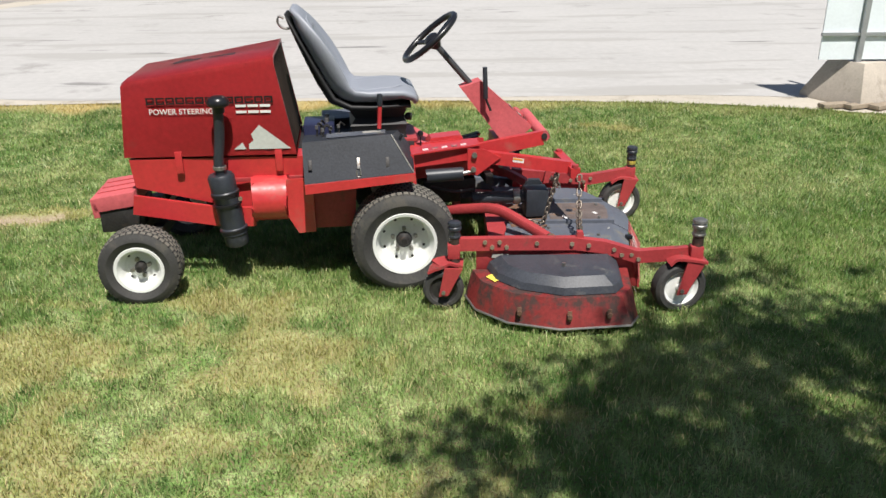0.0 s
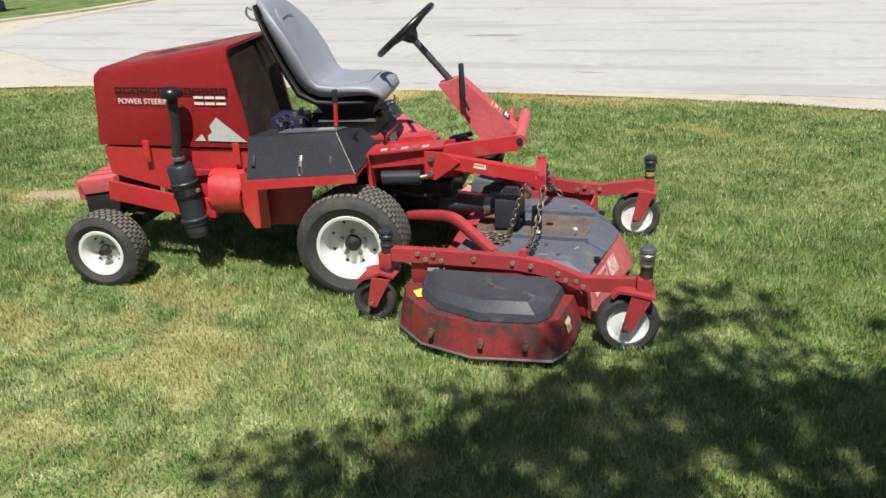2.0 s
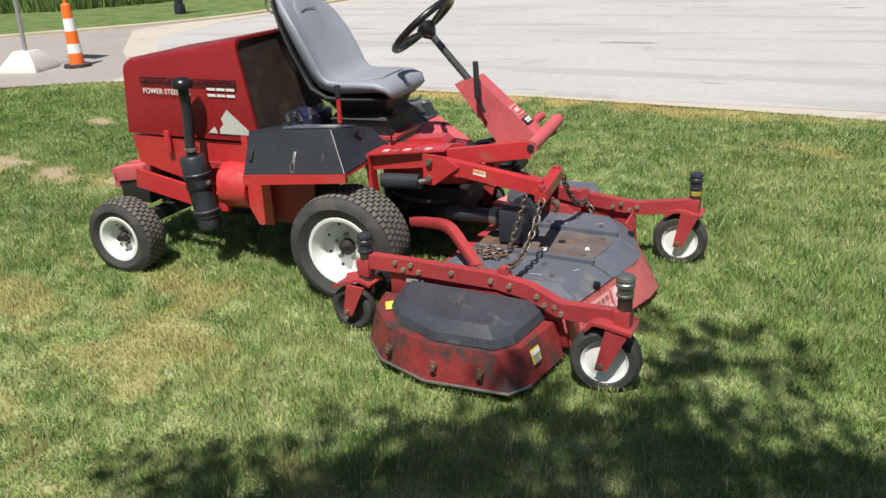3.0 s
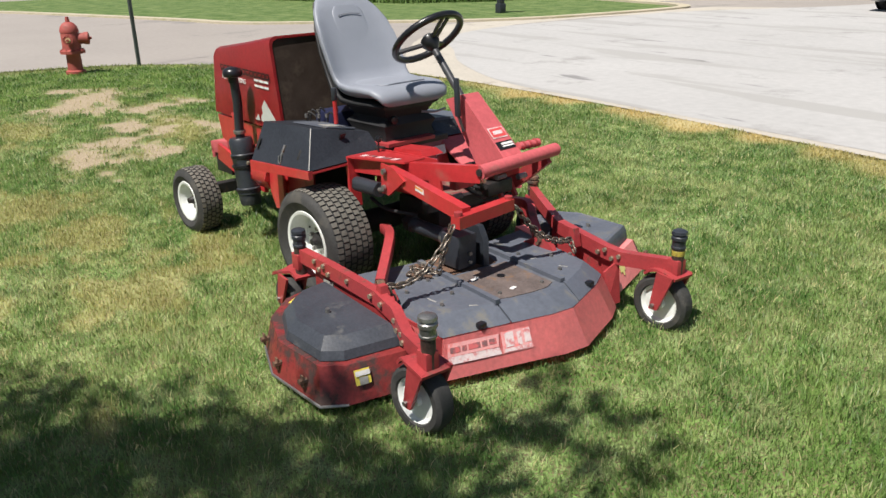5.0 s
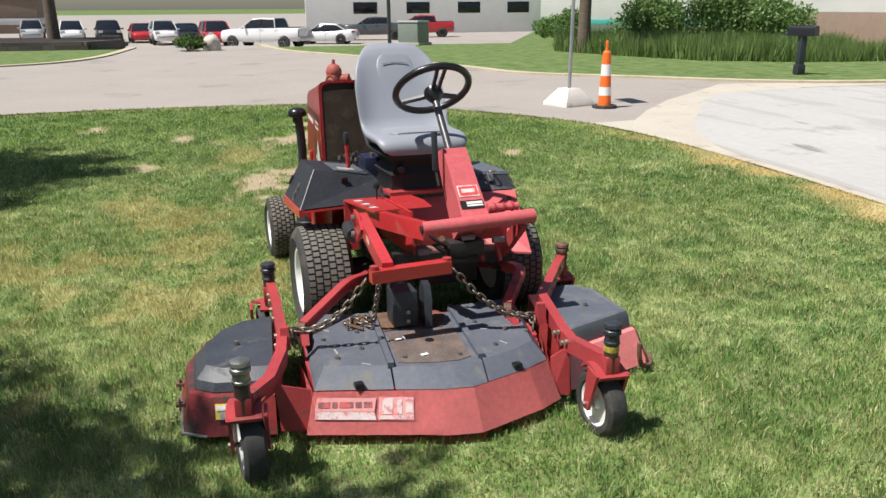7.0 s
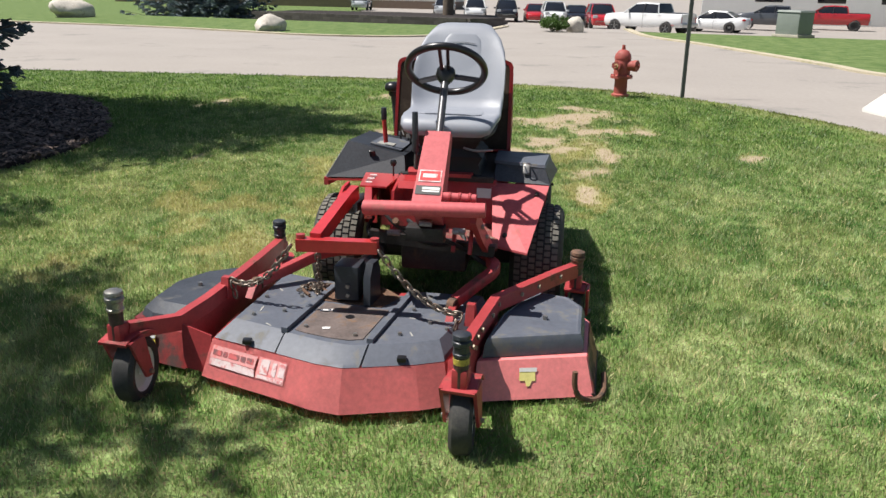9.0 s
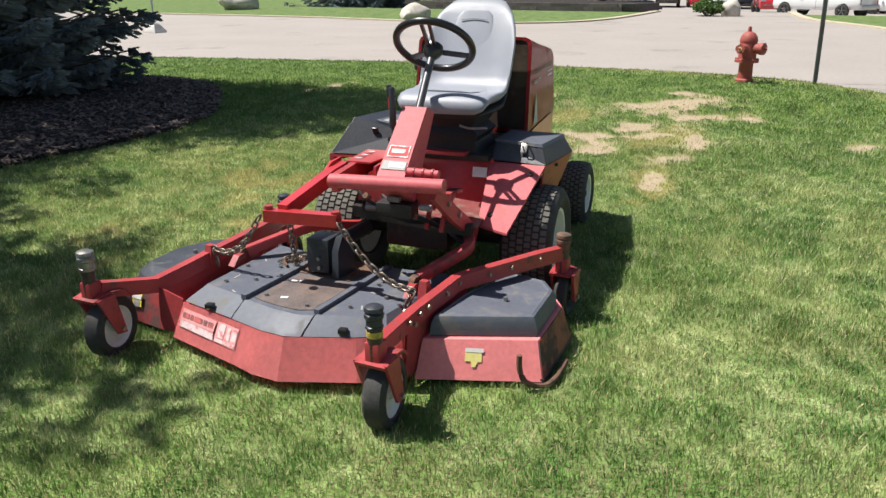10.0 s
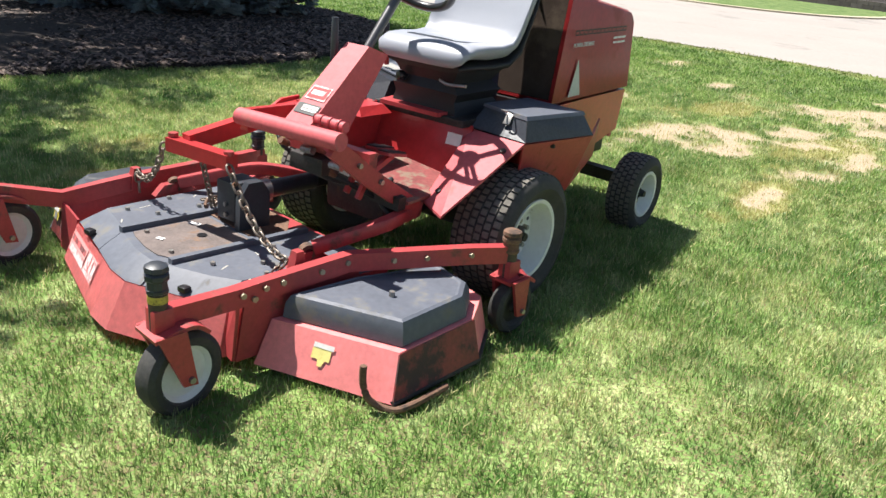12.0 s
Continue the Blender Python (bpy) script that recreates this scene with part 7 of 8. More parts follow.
def street_things():
    hydrant((-9.2, 4.68, 0))
    p = thing("marker_post", (-9.35, 5.60, 0), "thin dark steel marker post by the hydrant", "post")
    bm = sweep([(-9.35, 5.60, -0.1), (-9.33, 5.58, 2.3)], [(-0.03, -0.012), (-0.018, 0.012), (0.018, 0.012), (0.03, -0.012), (0.022, -0.012), (0.014, 0.006), (-0.014, 0.006), (-0.022, -0.012)])
    part("post", bm, DARK_STEEL, p)
    channelizer((-8.20, 8.77, 0.008))
    s = block_sign((-8.72, 8.38, 0), 0.29, 0.12, 0.27, 2.6, BLOCK_WHITE, "white concrete-based sign post beside the gutter", 20, (0.08, 0.0))
    part("sign_panel", plate([(-9.02, 8.345, 2.1), (-8.32, 8.345, 2.1), (-8.32, 8.345, 2.75), (-9.02, 8.345, 2.75)], 0.01), SIGN_WHITE, s, "white sign panel")
    s = block_sign((4.20, 8.12, 0), 0.37, 0.21, 0.40, 1.9, BLOCK_TAN, "tan concrete-based barrier sign with a pale board", 24)
    part("board", plate([(3.71, 8.0, 0.425), (5.15, 7.98, 0.425), (5.15, 7.98, 1.75), (3.71, 8.0, 1.75)], 0.02), SIGN_WHITE, s, "pale blue-white board")
    part("board_rail", bar([(3.69, 7.975, 0.67), (5.17, 7.955, 0.67)], 0.03, 0.03), GALV, s, "grey rail across the board")
    part("board_post", bar([(4.08, 7.965, 0.40), (4.09, 7.965, 1.85)], 0.05, 0.05), GALV, s, "grey steel upright")
    for k in range(4):
        a = single("wood_plank", block((0.30, 0.11, 0.04), (3.80 + 0.22 * k, 7.70 - 0.03 * k, 0.04), (0, 0, 12 + 9 * k), 0.005), WOOD, "weathered wooden plank by the sign base", "plank", "planks by the sign")
    block_sign((-13.7, -11.2, 0), 0.22, 0.08, 0.25, 2.4, BLOCK_WHITE, "small white concrete-based post on the driveway")
    # mailbox
    m = thing("mailbox", (-13.0, 15.6, 0), "black mailbox on a thick black post", "mailbox")
    part("post", block((0.14, 0.14, 0.86), (-13.0, 15.6, 0.43), bev=0.01), BLACK_PLASTIC, m)
    part("collar", block((0.19, 0.19, 0.22), (-13.0, 15.6, 0.11), bev=0.015), BLACK_PLASTIC, m)
    bm = sweep([(-13.28, 15.45, 0.96), (-12.72, 15.75, 0.96)], [(-0.10, -0.11), (0.10, -0.11), (0.10, 0.05), (0.07, 0.10), (0, 0.12), (-0.07, 0.10), (-0.10, 0.05)])
    part("box", bevel(bm, 0.008, 1, 40), BLACK_GLOSS, m, "black letter box")
    # transformer cabinet
    t = thing("utility_cabinet", (-31.3, 10.0, 0), "grey-green metal utility cabinet on the far lawn", "cabinet")
    R = pose(-31.3, 10.0, 0, 0, 0, 45)
    bm = block((1.02, 0.86, 0.86), (0, 0, 0.50), bev=0.03)
    bm.transform(R)
    part("cabinet_body", bm, BOX_GREEN, t)
    bm = bevel(loft([[(-0.54, -0.46, 0.93), (0.54, -0.46, 0.93), (0.54, 0.46, 0.93), (-0.54, 0.46, 0.93)], [(-0.50, -0.41, 1.00), (0.50, -0.41, 1.00), (0.50, 0.41, 1.00), (-0.50, 0.41, 1.00)]]), 0.02, 2)
    bm.transform(R)
    part("lid", bm, BOX_GREEN, t)
    bm = block((1.2, 1.0, 0.1), (0, 0, 0.05), bev=0.01)
    bm.transform(R)
    part("pad", bm, CONCRETE, t, "concrete pad")
    c = thing("waste_bin", (-3.4, -8.9, 0), "large blue steel waste container behind the mulch bed", "container")
    part("container_body", bevel(loft([[(-4.3, -9.6, 0.08), (-2.5, -9.6, 0.08), (-2.5, -8.5, 0.08), (-4.3, -8.5, 0.08)], [(-4.35, -9.7, 1.25), (-2.45, -9.7, 1.25), (-2.45, -8.4, 1.25), (-4.35, -8.4, 1.25)]]), 0.02, 2), BLUE, c)
    part("container_lid", block((1.96, 1.36, 0.05), (-3.4, -9.05, 1.28), (4, 0, 0), 0.015), BLUE, c, "blue sloping lid")
    for x in (-4.2, -2.6):
        for y in (-9.45, -8.65):
            part("skid", block((0.12, 0.12, 0.10), (x, y, 0.045), bev=0.01), DARK_STEEL, c)
    boulder((-23.0, -8.1, 0), 0.68, 0.5, 0.36, 1, "large pale boulder on the far verge")
    boulder((-29.2, 1.8, 0), 0.42, 0.35, 0.42, 2, "small pale boulder beside the low bush")
    boulder((-27.8, -20.0, 0), 1.1, 0.7, 0.55, 4, "tan boulder on the far verge")
    # sign lamp-like black post on the near corner of the far bed
    for k, (x, y) in enumerate(((-22.0, 25.2), (-20.0, 25.1), (-18.6, 24.6))):
        b = thing("bollard", (x, y, 0), "yellow steel bollard before the workshop door", "bollard", "workshop bollards")
        part("pipe", rod((x, y, 0), (x, y, 0.75), 0.075, seg=14), DECAL_YELLOW, b)
        part("dome", lathe([(0.075, 0.75), (0.055, 0.79), (0, 0.805)], (x, y, 0), (0, 0, 1), 14), DECAL_YELLOW, b)
    for x, y, c in ((-25.0, 22.9, 0), (-24.3, 23.1, 0)):
        single("barrel", lathe([(0, 0), (0.28, 0), (0.29, 0.02), (0.28, 0.3), (0.295, 0.31), (0.28, 0.33), (0.28, 0.6), (0.295, 0.61), (0.28, 0.63), (0.28, 0.86), (0.26, 0.88), (0, 0.87)], (x, y, 0.0), (0, 0, 1), 20), BLUE, "blue plastic drum by the workshop", "barrel", "blue drums")


BLUE = mat("blue_plastic", (0.04, 0.12, 0.42), 0.45, vary=0.1, scale=5, fine=40, bump=0.05)
BRICK_BROWN = mat("brown_block_wall", (0.25, 0.185, 0.14), 0.85, vary=0.12, scale=3, fine=30, bump=0.2)
SIDING = mat("white_metal_siding", (0.66, 0.66, 0.64), 0.5, vary=0.05, scale=1, fine=20, bump=0.05)
DARK_GLASS = mat("dark_glass", (0.010, 0.012, 0.016), 0.08, vary=0.1, bump=0.0)
CABIN_GREY = mat("pale_grey_siding", (0.40, 0.425, 0.40), 0.55, vary=0.06, scale=1, fine=20, bump=0.05)
GREY_DOOR = mat("grey_door_paint", (0.33, 0.36, 0.39), 0.5, vary=0.06, bump=0.05)
INTERIOR = mat("dim_workshop_wall", (0.16, 0.14, 0.12), 0.9, vary=0.2, scale=1, fine=10)
TEAL = mat("teal_stripe", (0.08, 0.42, 0.40), 0.5, vary=0.06)


def wall_run(parent, a, b_, z0, z1, thick, material, name="wall", label=""):
    a, b_ = Vector((*a, 0)), Vector((*b_, 0))
    d = (b_ - a)
    ang = math.degrees(math.atan2(d.y, d.x))
    c = (a + b_) / 2
    return part(name, block((d.length, thick, z1 - z0), (c.x, c.y, (z0 + z1) / 2), (0, 0, ang), 0.01), material, parent, label)


def buildings():
    w = thing("workshop_building", (-18, 25.6, 0), "workshop with brown block base, white siding and open door", "building")
    y = lambda x: 25.0 - 0.085 * (x + 20)
    spans = [(-30, -20.9), (-18.6, -18.05), (-17.2, -13.9)]
    for a, b in spans:
        wall_run(w, (a, y(a)), (b, y(b)), 0, 1.25, 0.25, BRICK_BROWN, "block_wall", "brown block lower wall")
        wall_run(w, (a, y(a)), (b, y(b)), 1.25, 5.0, 0.22, SIDING, "siding", "white metal siding")
    wall_run(w, (-20.9, y(-20.9)), (-18.6, y(-18.6)), 3.3, 5.0, 0.22, SIDING, "siding")
    wall_run(w, (-18.05, y(-18.05)), (-17.2, y(-17.2)), 2.1, 5.0, 0.22, SIDING, "siding")
    d = wall_run(w, (-18.03, y(-18)), (-17.22, y(-17.2)), 0.02, 2.1, 0.06, GREY_DOOR, "door", "grey steel side door")
    part("door_knob", rod((-17.32, y(-17.3) - 0.1, 1.0), (-17.32, y(-17.3) - 0.03, 1.0), 0.03, seg=10), STEEL, d)
    for x in (-20.95, -18.55):
        part("door_jamb", block((0.14, 0.3, 3.3), (x, y(x), 1.65), bev=0.01), GREY_DOOR, w)
    part("roof", prism([(-30.2, 25.6), (-13.7, 24.2), (-13.7, 40), (-30.2, 40)], 5.0, 5.25, 0.02), SIDING, w, "flat metal roof")
    part("rear_wall", block((16.1, 0.2, 5), (-21.95, 38, 2.5), bev=0), INTERIOR, w)
    part("shop_floor", prism([(-30, 26), (-14, 24.7), (-14, 38), (-30, 38)], 0.013, 0.02), INTERIOR, w)
    for x in (-30, -13.9):
        part("end_wall", block((0.2, 13.5, 5), (x, 31.5 + (1.0 if x < -20 else 0.2), 2.5), bev=0), SIDING, w)
    single("shop_machine", bevel(loft([[(-20.4, 27.6, 0.02), (-19.7, 27.6, 0.02), (-19.7, 28.4, 0.02), (-20.4, 28.4, 0.02)], [(-20.4, 27.6, 1.7), (-19.7, 27.6, 1.7), (-19.75, 28.4, 1.9), (-20.4, 28.4, 1.9)]]), 0.03, 2), SIDING, "white cabinet standing inside the workshop", "cabinet")
    # grey portable office beside the workshop
    c = thing("portable_cabin", (-10.9, 27.3, 0), "pale grey metal portable cabin standing on blocks", "cabin")
    R = pose(-10.9, 27.3, 0, 0, 0, 44)

    def cabin(nm, bm, material, lab=""):
        bm.transform(R)
        return part(nm, bm, material, c, lab)
    cabin("cabin_wall", block((8.0, 2.6, 2.5), (0, 1.3, 1.75), bev=0.02), CABIN_GREY)
    cabin("cabin_roof", block((8.2, 2.8, 0.12), (0, 1.3, 3.06), bev=0.02), GREY_DOOR, "flat grey roof")
    cabin("floor_beam", block((8.0, 0.10, 0.16), (0, 0.06, 0.44), bev=0.01), GREY_DOOR, "grey steel floor beam")
    cabin("underside", block((7.8, 2.2, 0.10), (0, 1.4, 0.40), bev=0), INTERIOR)
    for z in (0.95, 1.4, 1.85, 2.3, 2.75):
        cabin("siding_seam", block((8.0, 0.012, 0.02), (0, -0.006, z), bev=0), GREY_DOOR)
    for x in (-3.5, -1.2, 1.2, 3.5):
        cabin("support_block", block((0.35, 0.4, 0.36), (x, 0.3, 0.18), bev=0.015), BLOCK_TAN, "concrete support block")
    for x in (-3.75, -2.6):
        cabin("pipe", rod((x, -0.08, 0.30), (x, -0.08, 0.85), 0.04, seg=10), GALV, "short grey pipe")
    # long white hall beyond the parking lot
    h = thing("white_hall", (-82, 46, 0), "long white hall with dark strip windows beyond the lot", "building")
    part("hall_wall", block((0.3, 84, 6.5), (-82, 50, 3.25), (0, 0, 4), 0.02), SIDING, h)
    part("hall_roof", block((14, 84.5, 0.3), (-88.6, 50, 6.6), (0, 0, 4), 0.02), SIDING, h)
    for k in range(14):
        yy = 14 + 5.4 * k
        part("window", block((0.1, 2.4, 1.1), (-81.83 - (yy - 50) * 0.0699, yy, 2.5), (0, 0, 4), 0.01), DARK_GLASS, h, "dark window")
    # trailer behind the bushes
    t = thing("box_trailer", (-38, 24, 0), "white box trailer with a teal stripe", "trailer")
    part("trailer_box", block((2.6, 13, 2.7), (-38, 25.0, 2.35), (0, 0, -28), 0.04), SIDING, t)
    part("stripe", block((2.64, 13.04, 0.25), (-38, 25.0, 1.05), (0, 0, -28), 0.01), TEAL, t, "teal stripe")
    for dx, dy in ((1.7, 3.6), (2.3, 4.6), (-2.6, -4.2)):
        c = Vector((-38 + dx + 0.9, 25 + dy - 0.5, 0.48))
        part("wheel", rod(c, c + Vector((0.3, -0.15, 0)), 0.48, seg=20, bev=0.03), RUBBER, t)
    # office at the far end of the far lawn
    o = thing("brown_office", (-96, -38, 0), "low brown office building with a pale band", "building")
    part("office_wall", block((8, 46, 4), (-100, -44, 2), (0, 0, 6), 0.03), BRICK_BROWN, o)
    part("office_band", block((8.1, 46.1, 0.7), (-100, -44, 1.3), (0, 0, 6), 0.02), SIDING, o, "pale band")
    part("office_roof", block((8.6, 46.6, 0.4), (-100, -44, 4.2), (0, 0, 6), 0.03), INTERIOR, o)
    # raised bed with a low wall of dark blocks
    b = thing("planting_bed", (-37, -9, 0), "raised mulch bed with a low dark block wall", "planter")
    outline = [(-36.0, -15.5), (-35.6, -12), (-35.2, -8), (-35.0, -3.8), (-37.5, -2.6), (-42, -4), (-43, -10), (-41, -15.5)]
    part("bed_soil", prism(outline, 0.02, 0.44, 0.03), MULCH_MAT, b, "dark mulch fill")
    for k in range(len(outline) - 4):
        p, q = Vector((*outline[k], 0)), Vector((*outline[k + 1], 0))
        n = max(1, round((q - p).length / 0.45))
        ang = math.degrees(math.atan2((q - p).y, (q - p).x))
        for i in range(n):
            for row in range(3):
                c = p.lerp(q, (i + 0.5 + (0.25 if row % 2 else -0.25)) / n)
                part("wall_block", block(((q - p).length / n * 0.97, 0.24, 0.155), (c.x + 0.1, c.y, 0.08 + 0.16 * row), (0, 0, ang), 0), WALL_BLOCK, b)


WALL_BLOCK = mat("dark_wall_block", (0.10, 0.085, 0.08), 0.9, vary=0.2, scale=6, fine=40, bump=0.3, random_object=0.25)

# ---------------------------------------------------------------- vehicles
PAINTS = {}


def car_paint(name, color):
    if name not in PAINTS:
        PAINTS[name] = mat(name + "_car_paint", color, 0.22, vary=0.04, scale=2, fine=20, bump=0.0, coat=0.8)
    return PAINTS[name]


TAIL_RED = mat("red_tail_lens", (0.45, 0.01, 0.012), 0.2, vary=0.05, bump=0)
LENS = mat("clear_headlamp", (0.55, 0.58, 0.60), 0.12, vary=0.05, bump=0)
AMBER = mat("amber_marker", (0.8, 0.28, 0.02), 0.3, vary=0.05, bump=0)
ALLOY_BLACK = mat("black_alloy", (0.018, 0.018, 0.020), 0.3, vary=0.1, bump=0)
ALLOY = mat("silver_alloy", (0.5, 0.5, 0.5), 0.35, metal=0.7, vary=0.1, bump=0)


def vehicle(name, at, heading, paint, label, category, length=4.7, width=1.82, height=1.45, kind_="sedan", fine=False, group="", alloy=None):
    """A car with the nose along +x of its own frame. kind_: sedan, suv or pickup."""
    t = thing(name, at, label, category, group)
    M = pose(*at, 0, 0, heading)
    L, hw = length, width / 2
    wr = 0.335 if kind_ == "sedan" else 0.385
    belt = 1.28 if kind_ == "pickup" else height * (0.64 if kind_ == "sedan" else 0.60)
    low = 0.20 if kind_ == "sedan" else 0.32
    fx, rx = L / 2 - 0.93, -L / 2 + 1.02

    def put(nm, bm, material, parent=t, lab="", smooth=40):
        bm.transform(M)
        return part(nm, bm, material, parent, lab, smooth)
    st = {"sedan": [(-L / 2, 0.42, 0.86, 0.80), (-L / 2 + 0.10, 0.26, 0.98, 0.92), (-L / 2 + 0.5, low, 1.02, 0.98), (rx + 0.6, low, belt, 1.0), (0, low, belt - 0.01, 1.0), (fx - 0.75, low, belt - 0.03, 1.0), (fx, low, 0.86, 0.98), (L / 2 - 0.35, low, 0.78, 0.93), (L / 2 - 0.08, 0.24, 0.68, 0.82), (L / 2, 0.34, 0.58, 0.70)],
          "suv": [(-L / 2, 0.5, 1.0, 0.86), (-L / 2 + 0.08, low, 1.08, 0.95), (rx, low, 1.08, 1.0), (0, low, 1.06, 1.0), (fx - 0.6, low, 1.05, 1.0), (fx + 0.2, low, 1.0, 0.97), (L / 2 - 0.1, low, 0.92, 0.9), (L / 2, 0.45, 0.8, 0.8)],
          "pickup": [(-L / 2, 0.60, 1.26, 0.95), (-L / 2 + 0.06, 0.46, 1.29, 0.98), (rx, 0.46, 1.29, 1.0), (-0.3, 0.42, 1.29, 1.0), (fx - 0.7, 0.42, 1.27, 1.0), (fx + 0.2, 0.42, 1.22, 0.98), (L / 2 - 0.12, 0.42, 1.14, 0.94), (L / 2, 0.5, 1.0, 0.88)]}[kind_]
    rings = []
    for x, z0, z1, k in st:
        w = hw * k
        rings.append([(x, -w * 0.90, z0), (x, -w, z0 + 0.16), (x, -w * 1.0, z0 + (z1 - z0) * 0.62), (x, -w * 0.955, z1 - 0.03), (x, -w * 0.90, z1), (x, 0, z1 + 0.035), (x, w * 0.90, z1), (x, w * 0.955, z1 - 0.03), (x, w * 1.0, z0 + (z1 - z0) * 0.62), (x, w, z0 + 0.16), (x, w * 0.90, z0)])
    body_ = put("body", loft(rings), paint, smooth=50)
    # cabin glass and roof
    if kind_ == "sedan":
        cab = [(-L / 2 + 0.55, belt + 0.06, 0.0), (-L / 2 + 1.35, height - 0.04, 1.0), (-0.1, height, 1.0), (0.35, height - 0.03, 1.0), (1.25, belt - 0.02, 0.0)]
    elif kind_ == "suv":
        cab = [(-L / 2 + 0.08, 1.06, 0.0), (-L / 2 + 0.35, height - 0.03, 1.0), (-0.1, height, 1.0), (0.45, height - 0.04, 1.0), (1.15, 1.04, 0.0)]
    else:
        cab = [(-1.25, 1.28, 0.0), (-1.10, height - 0.03, 1.0), (-0.1, height, 1.0), (0.55, height - 0.05, 1.0), (1.35, 1.26, 0.0)]
    base = {"sedan": belt - 0.04, "suv": 1.03, "pickup": 1.25}[kind_]
    rings = []
    for x, z, k in cab:
        w0, w1 = hw * 0.93, hw * (0.93 - 0.21 * k)
        rings.append([(x, -w0, base), (x, -w1, max(base + 0.02, z - 0.05)), (x, -w1 * 0.9, z + 0.015), (x, w1 * 0.9, z + 0.015), (x, w1, max(base + 0.02, z - 0.05)), (x, w0, base)])
    put("cabin_glass", loft(rings), DARK_GLASS, lab="dark tinted windows")
    roof = [c for c in cab if c[2] > 0.5]
    rr = []
    for x, z, k in roof:
        w1 = hw * 0.715
        rr.append([(x, -w1, z - 0.045), (x, -w1 * 0.9, z + 0.03), (x, w1 * 0.9, z + 0.03), (x, w1, z - 0.045)])
    put("roof", loft(rr), paint, body_)
    for s in (-1, 1):
        for (xa, za), (xb, zb) in (((cab[0][0], base + 0.04), (cab[1][0], cab[1][1] - 0.02)), ((cab[4][0], base + 0.02), (cab[3][0], cab[3][1] - 0.02)), ((-0.12, base), (-0.16, height - 0.03))):
            put("pillar", bar([(xa, s * hw * 0.925, za), (xb, s * hw * 0.735, zb)], 0.05, 0.06, 0.008), paint if xa != -0.12 else ALLOY_BLACK, body_)
        put("door_line", block((0.012, 0.01, belt - low - 0.1), (-0.15, s * hw * 1.0, (belt + low) / 2), bev=0), ALLOY_BLACK, body_)
        for x in (0.05, -1.0):
            put("door_handle", block((0.17, 0.03, 0.025), (x - 0.35, s * hw * 0.985, belt - 0.10), bev=0.008), paint if not fine else ALLOY, body_)
        put("mirror", block((0.12, 0.18, 0.13), (0.95, s * (hw + 0.08), belt + 0.06), bev=0.03), paint, body_)
        put("headlamp", bevel(loft([[(L / 2 - 0.42, s * hw * 0.90, 0.66), (L / 2 - 0.42, s * hw * 0.92, 0.75), (L / 2 - 0.42, s * hw * 0.80, 0.77), (L / 2 - 0.42, s * hw * 0.80, 0.66)],
                                    [(L / 2 - 0.06, s * hw * 0.75, 0.60), (L / 2 - 0.06, s * hw * 0.77, 0.66), (L / 2 - 0.06, s * hw * 0.45, 0.67), (L / 2 - 0.06, s * hw * 0.45, 0.60)]]), 0.008, 1)
            if kind_ == "sedan" else block((0.14, 0.32, 0.2), (L / 2 - 0.08, s * hw * 0.72, 0.90), bev=0.02), LENS, body_, "headlamp")
        put("tail_light", block((0.22, 0.32, 0.12) if kind_ == "sedan" else (0.10, 0.16, 0.36), (-L / 2 + (0.13 if kind_ == "sedan" else 0.05), s * hw * 0.82, 0.88 if kind_ == "sedan" else 0.94), (0, 0, s * 18), 0.02), TAIL_RED, body_, "red tail light")
        if fine:
            put("side_marker", block((0.10, 0.02, 0.03), (fx + 0.43, s * hw * 0.965, 0.58), (0, 0, -s * 8), 0.005), AMBER, body_, "amber side marker")
            put("side_marker", block((0.14, 0.02, 0.03), (rx - 0.47, s * hw * 0.985, 0.60), bev=0.005), TAIL_RED, body_, "red side marker")
            put("sill_trim", block((2.5, 0.02, 0.015), (0.05, s * hw * 0.985, low + 0.07), bev=0.003), ALLOY, body_, "bright sill trim")
        for x in (fx, rx):
            c = Vector((x, s * (hw - 0.11), wr))
            put("wheel_arch", lathe([(wr + 0.055, 0.0), (wr + 0.055, 0.012), (0.1, 0.012)], (x, s * (hw - 0.012), wr + 0.01), (0, s, 0), 28), ALLOY_BLACK, body_)
            ty = put("tyre", lathe([(wr * 0.62, -0.10), (wr * 0.9, -0.11), (wr, -0.08), (wr, 0.08), (wr * 0.93, 0.112), (wr * 0.68, 0.116), (wr * 0.66, 0.10)], c + Vector((0, s * 0.03, 0)), (0, s, 0), 32), RUBBER)
            rim = lathe([(wr * 0.68, 0.112), (wr * 0.64, 0.10), (wr * 0.60, 0.03), (0.0, 0.03)], c + Vector((0, s * 0.03, 0)), (0, s, 0), 28)
            put("rim", rim, ALLOY_BLACK, ty)
            for k in range(5):
                a = 2 * math.pi * k / 5 + 0.3
                p = c + Vector((0.03 * math.cos(a), s * 0.118, 0.03 * math.sin(a)))
                q = c + Vector((wr * 0.64 * math.cos(a), s * 0.128, wr * 0.64 * math.sin(a)))
                put("wheel_spoke", bar([p, q], 0.05, 0.02, 0.004), alloy or ALLOY_BLACK, ty)
    if kind_ == "pickup":
        put("bed_liner", block((1.45, width * 0.80, 0.02), (-L / 2 + 0.80, 0, 1.33), bev=0.004), ALLOY_BLACK, body_, "dark truck bed")
        put("rear_bumper", block((0.16, width * 0.96, 0.2), (-L / 2 - 0.05, 0, 0.62), bev=0.03), ALLOY, t, "bright rear bumper")
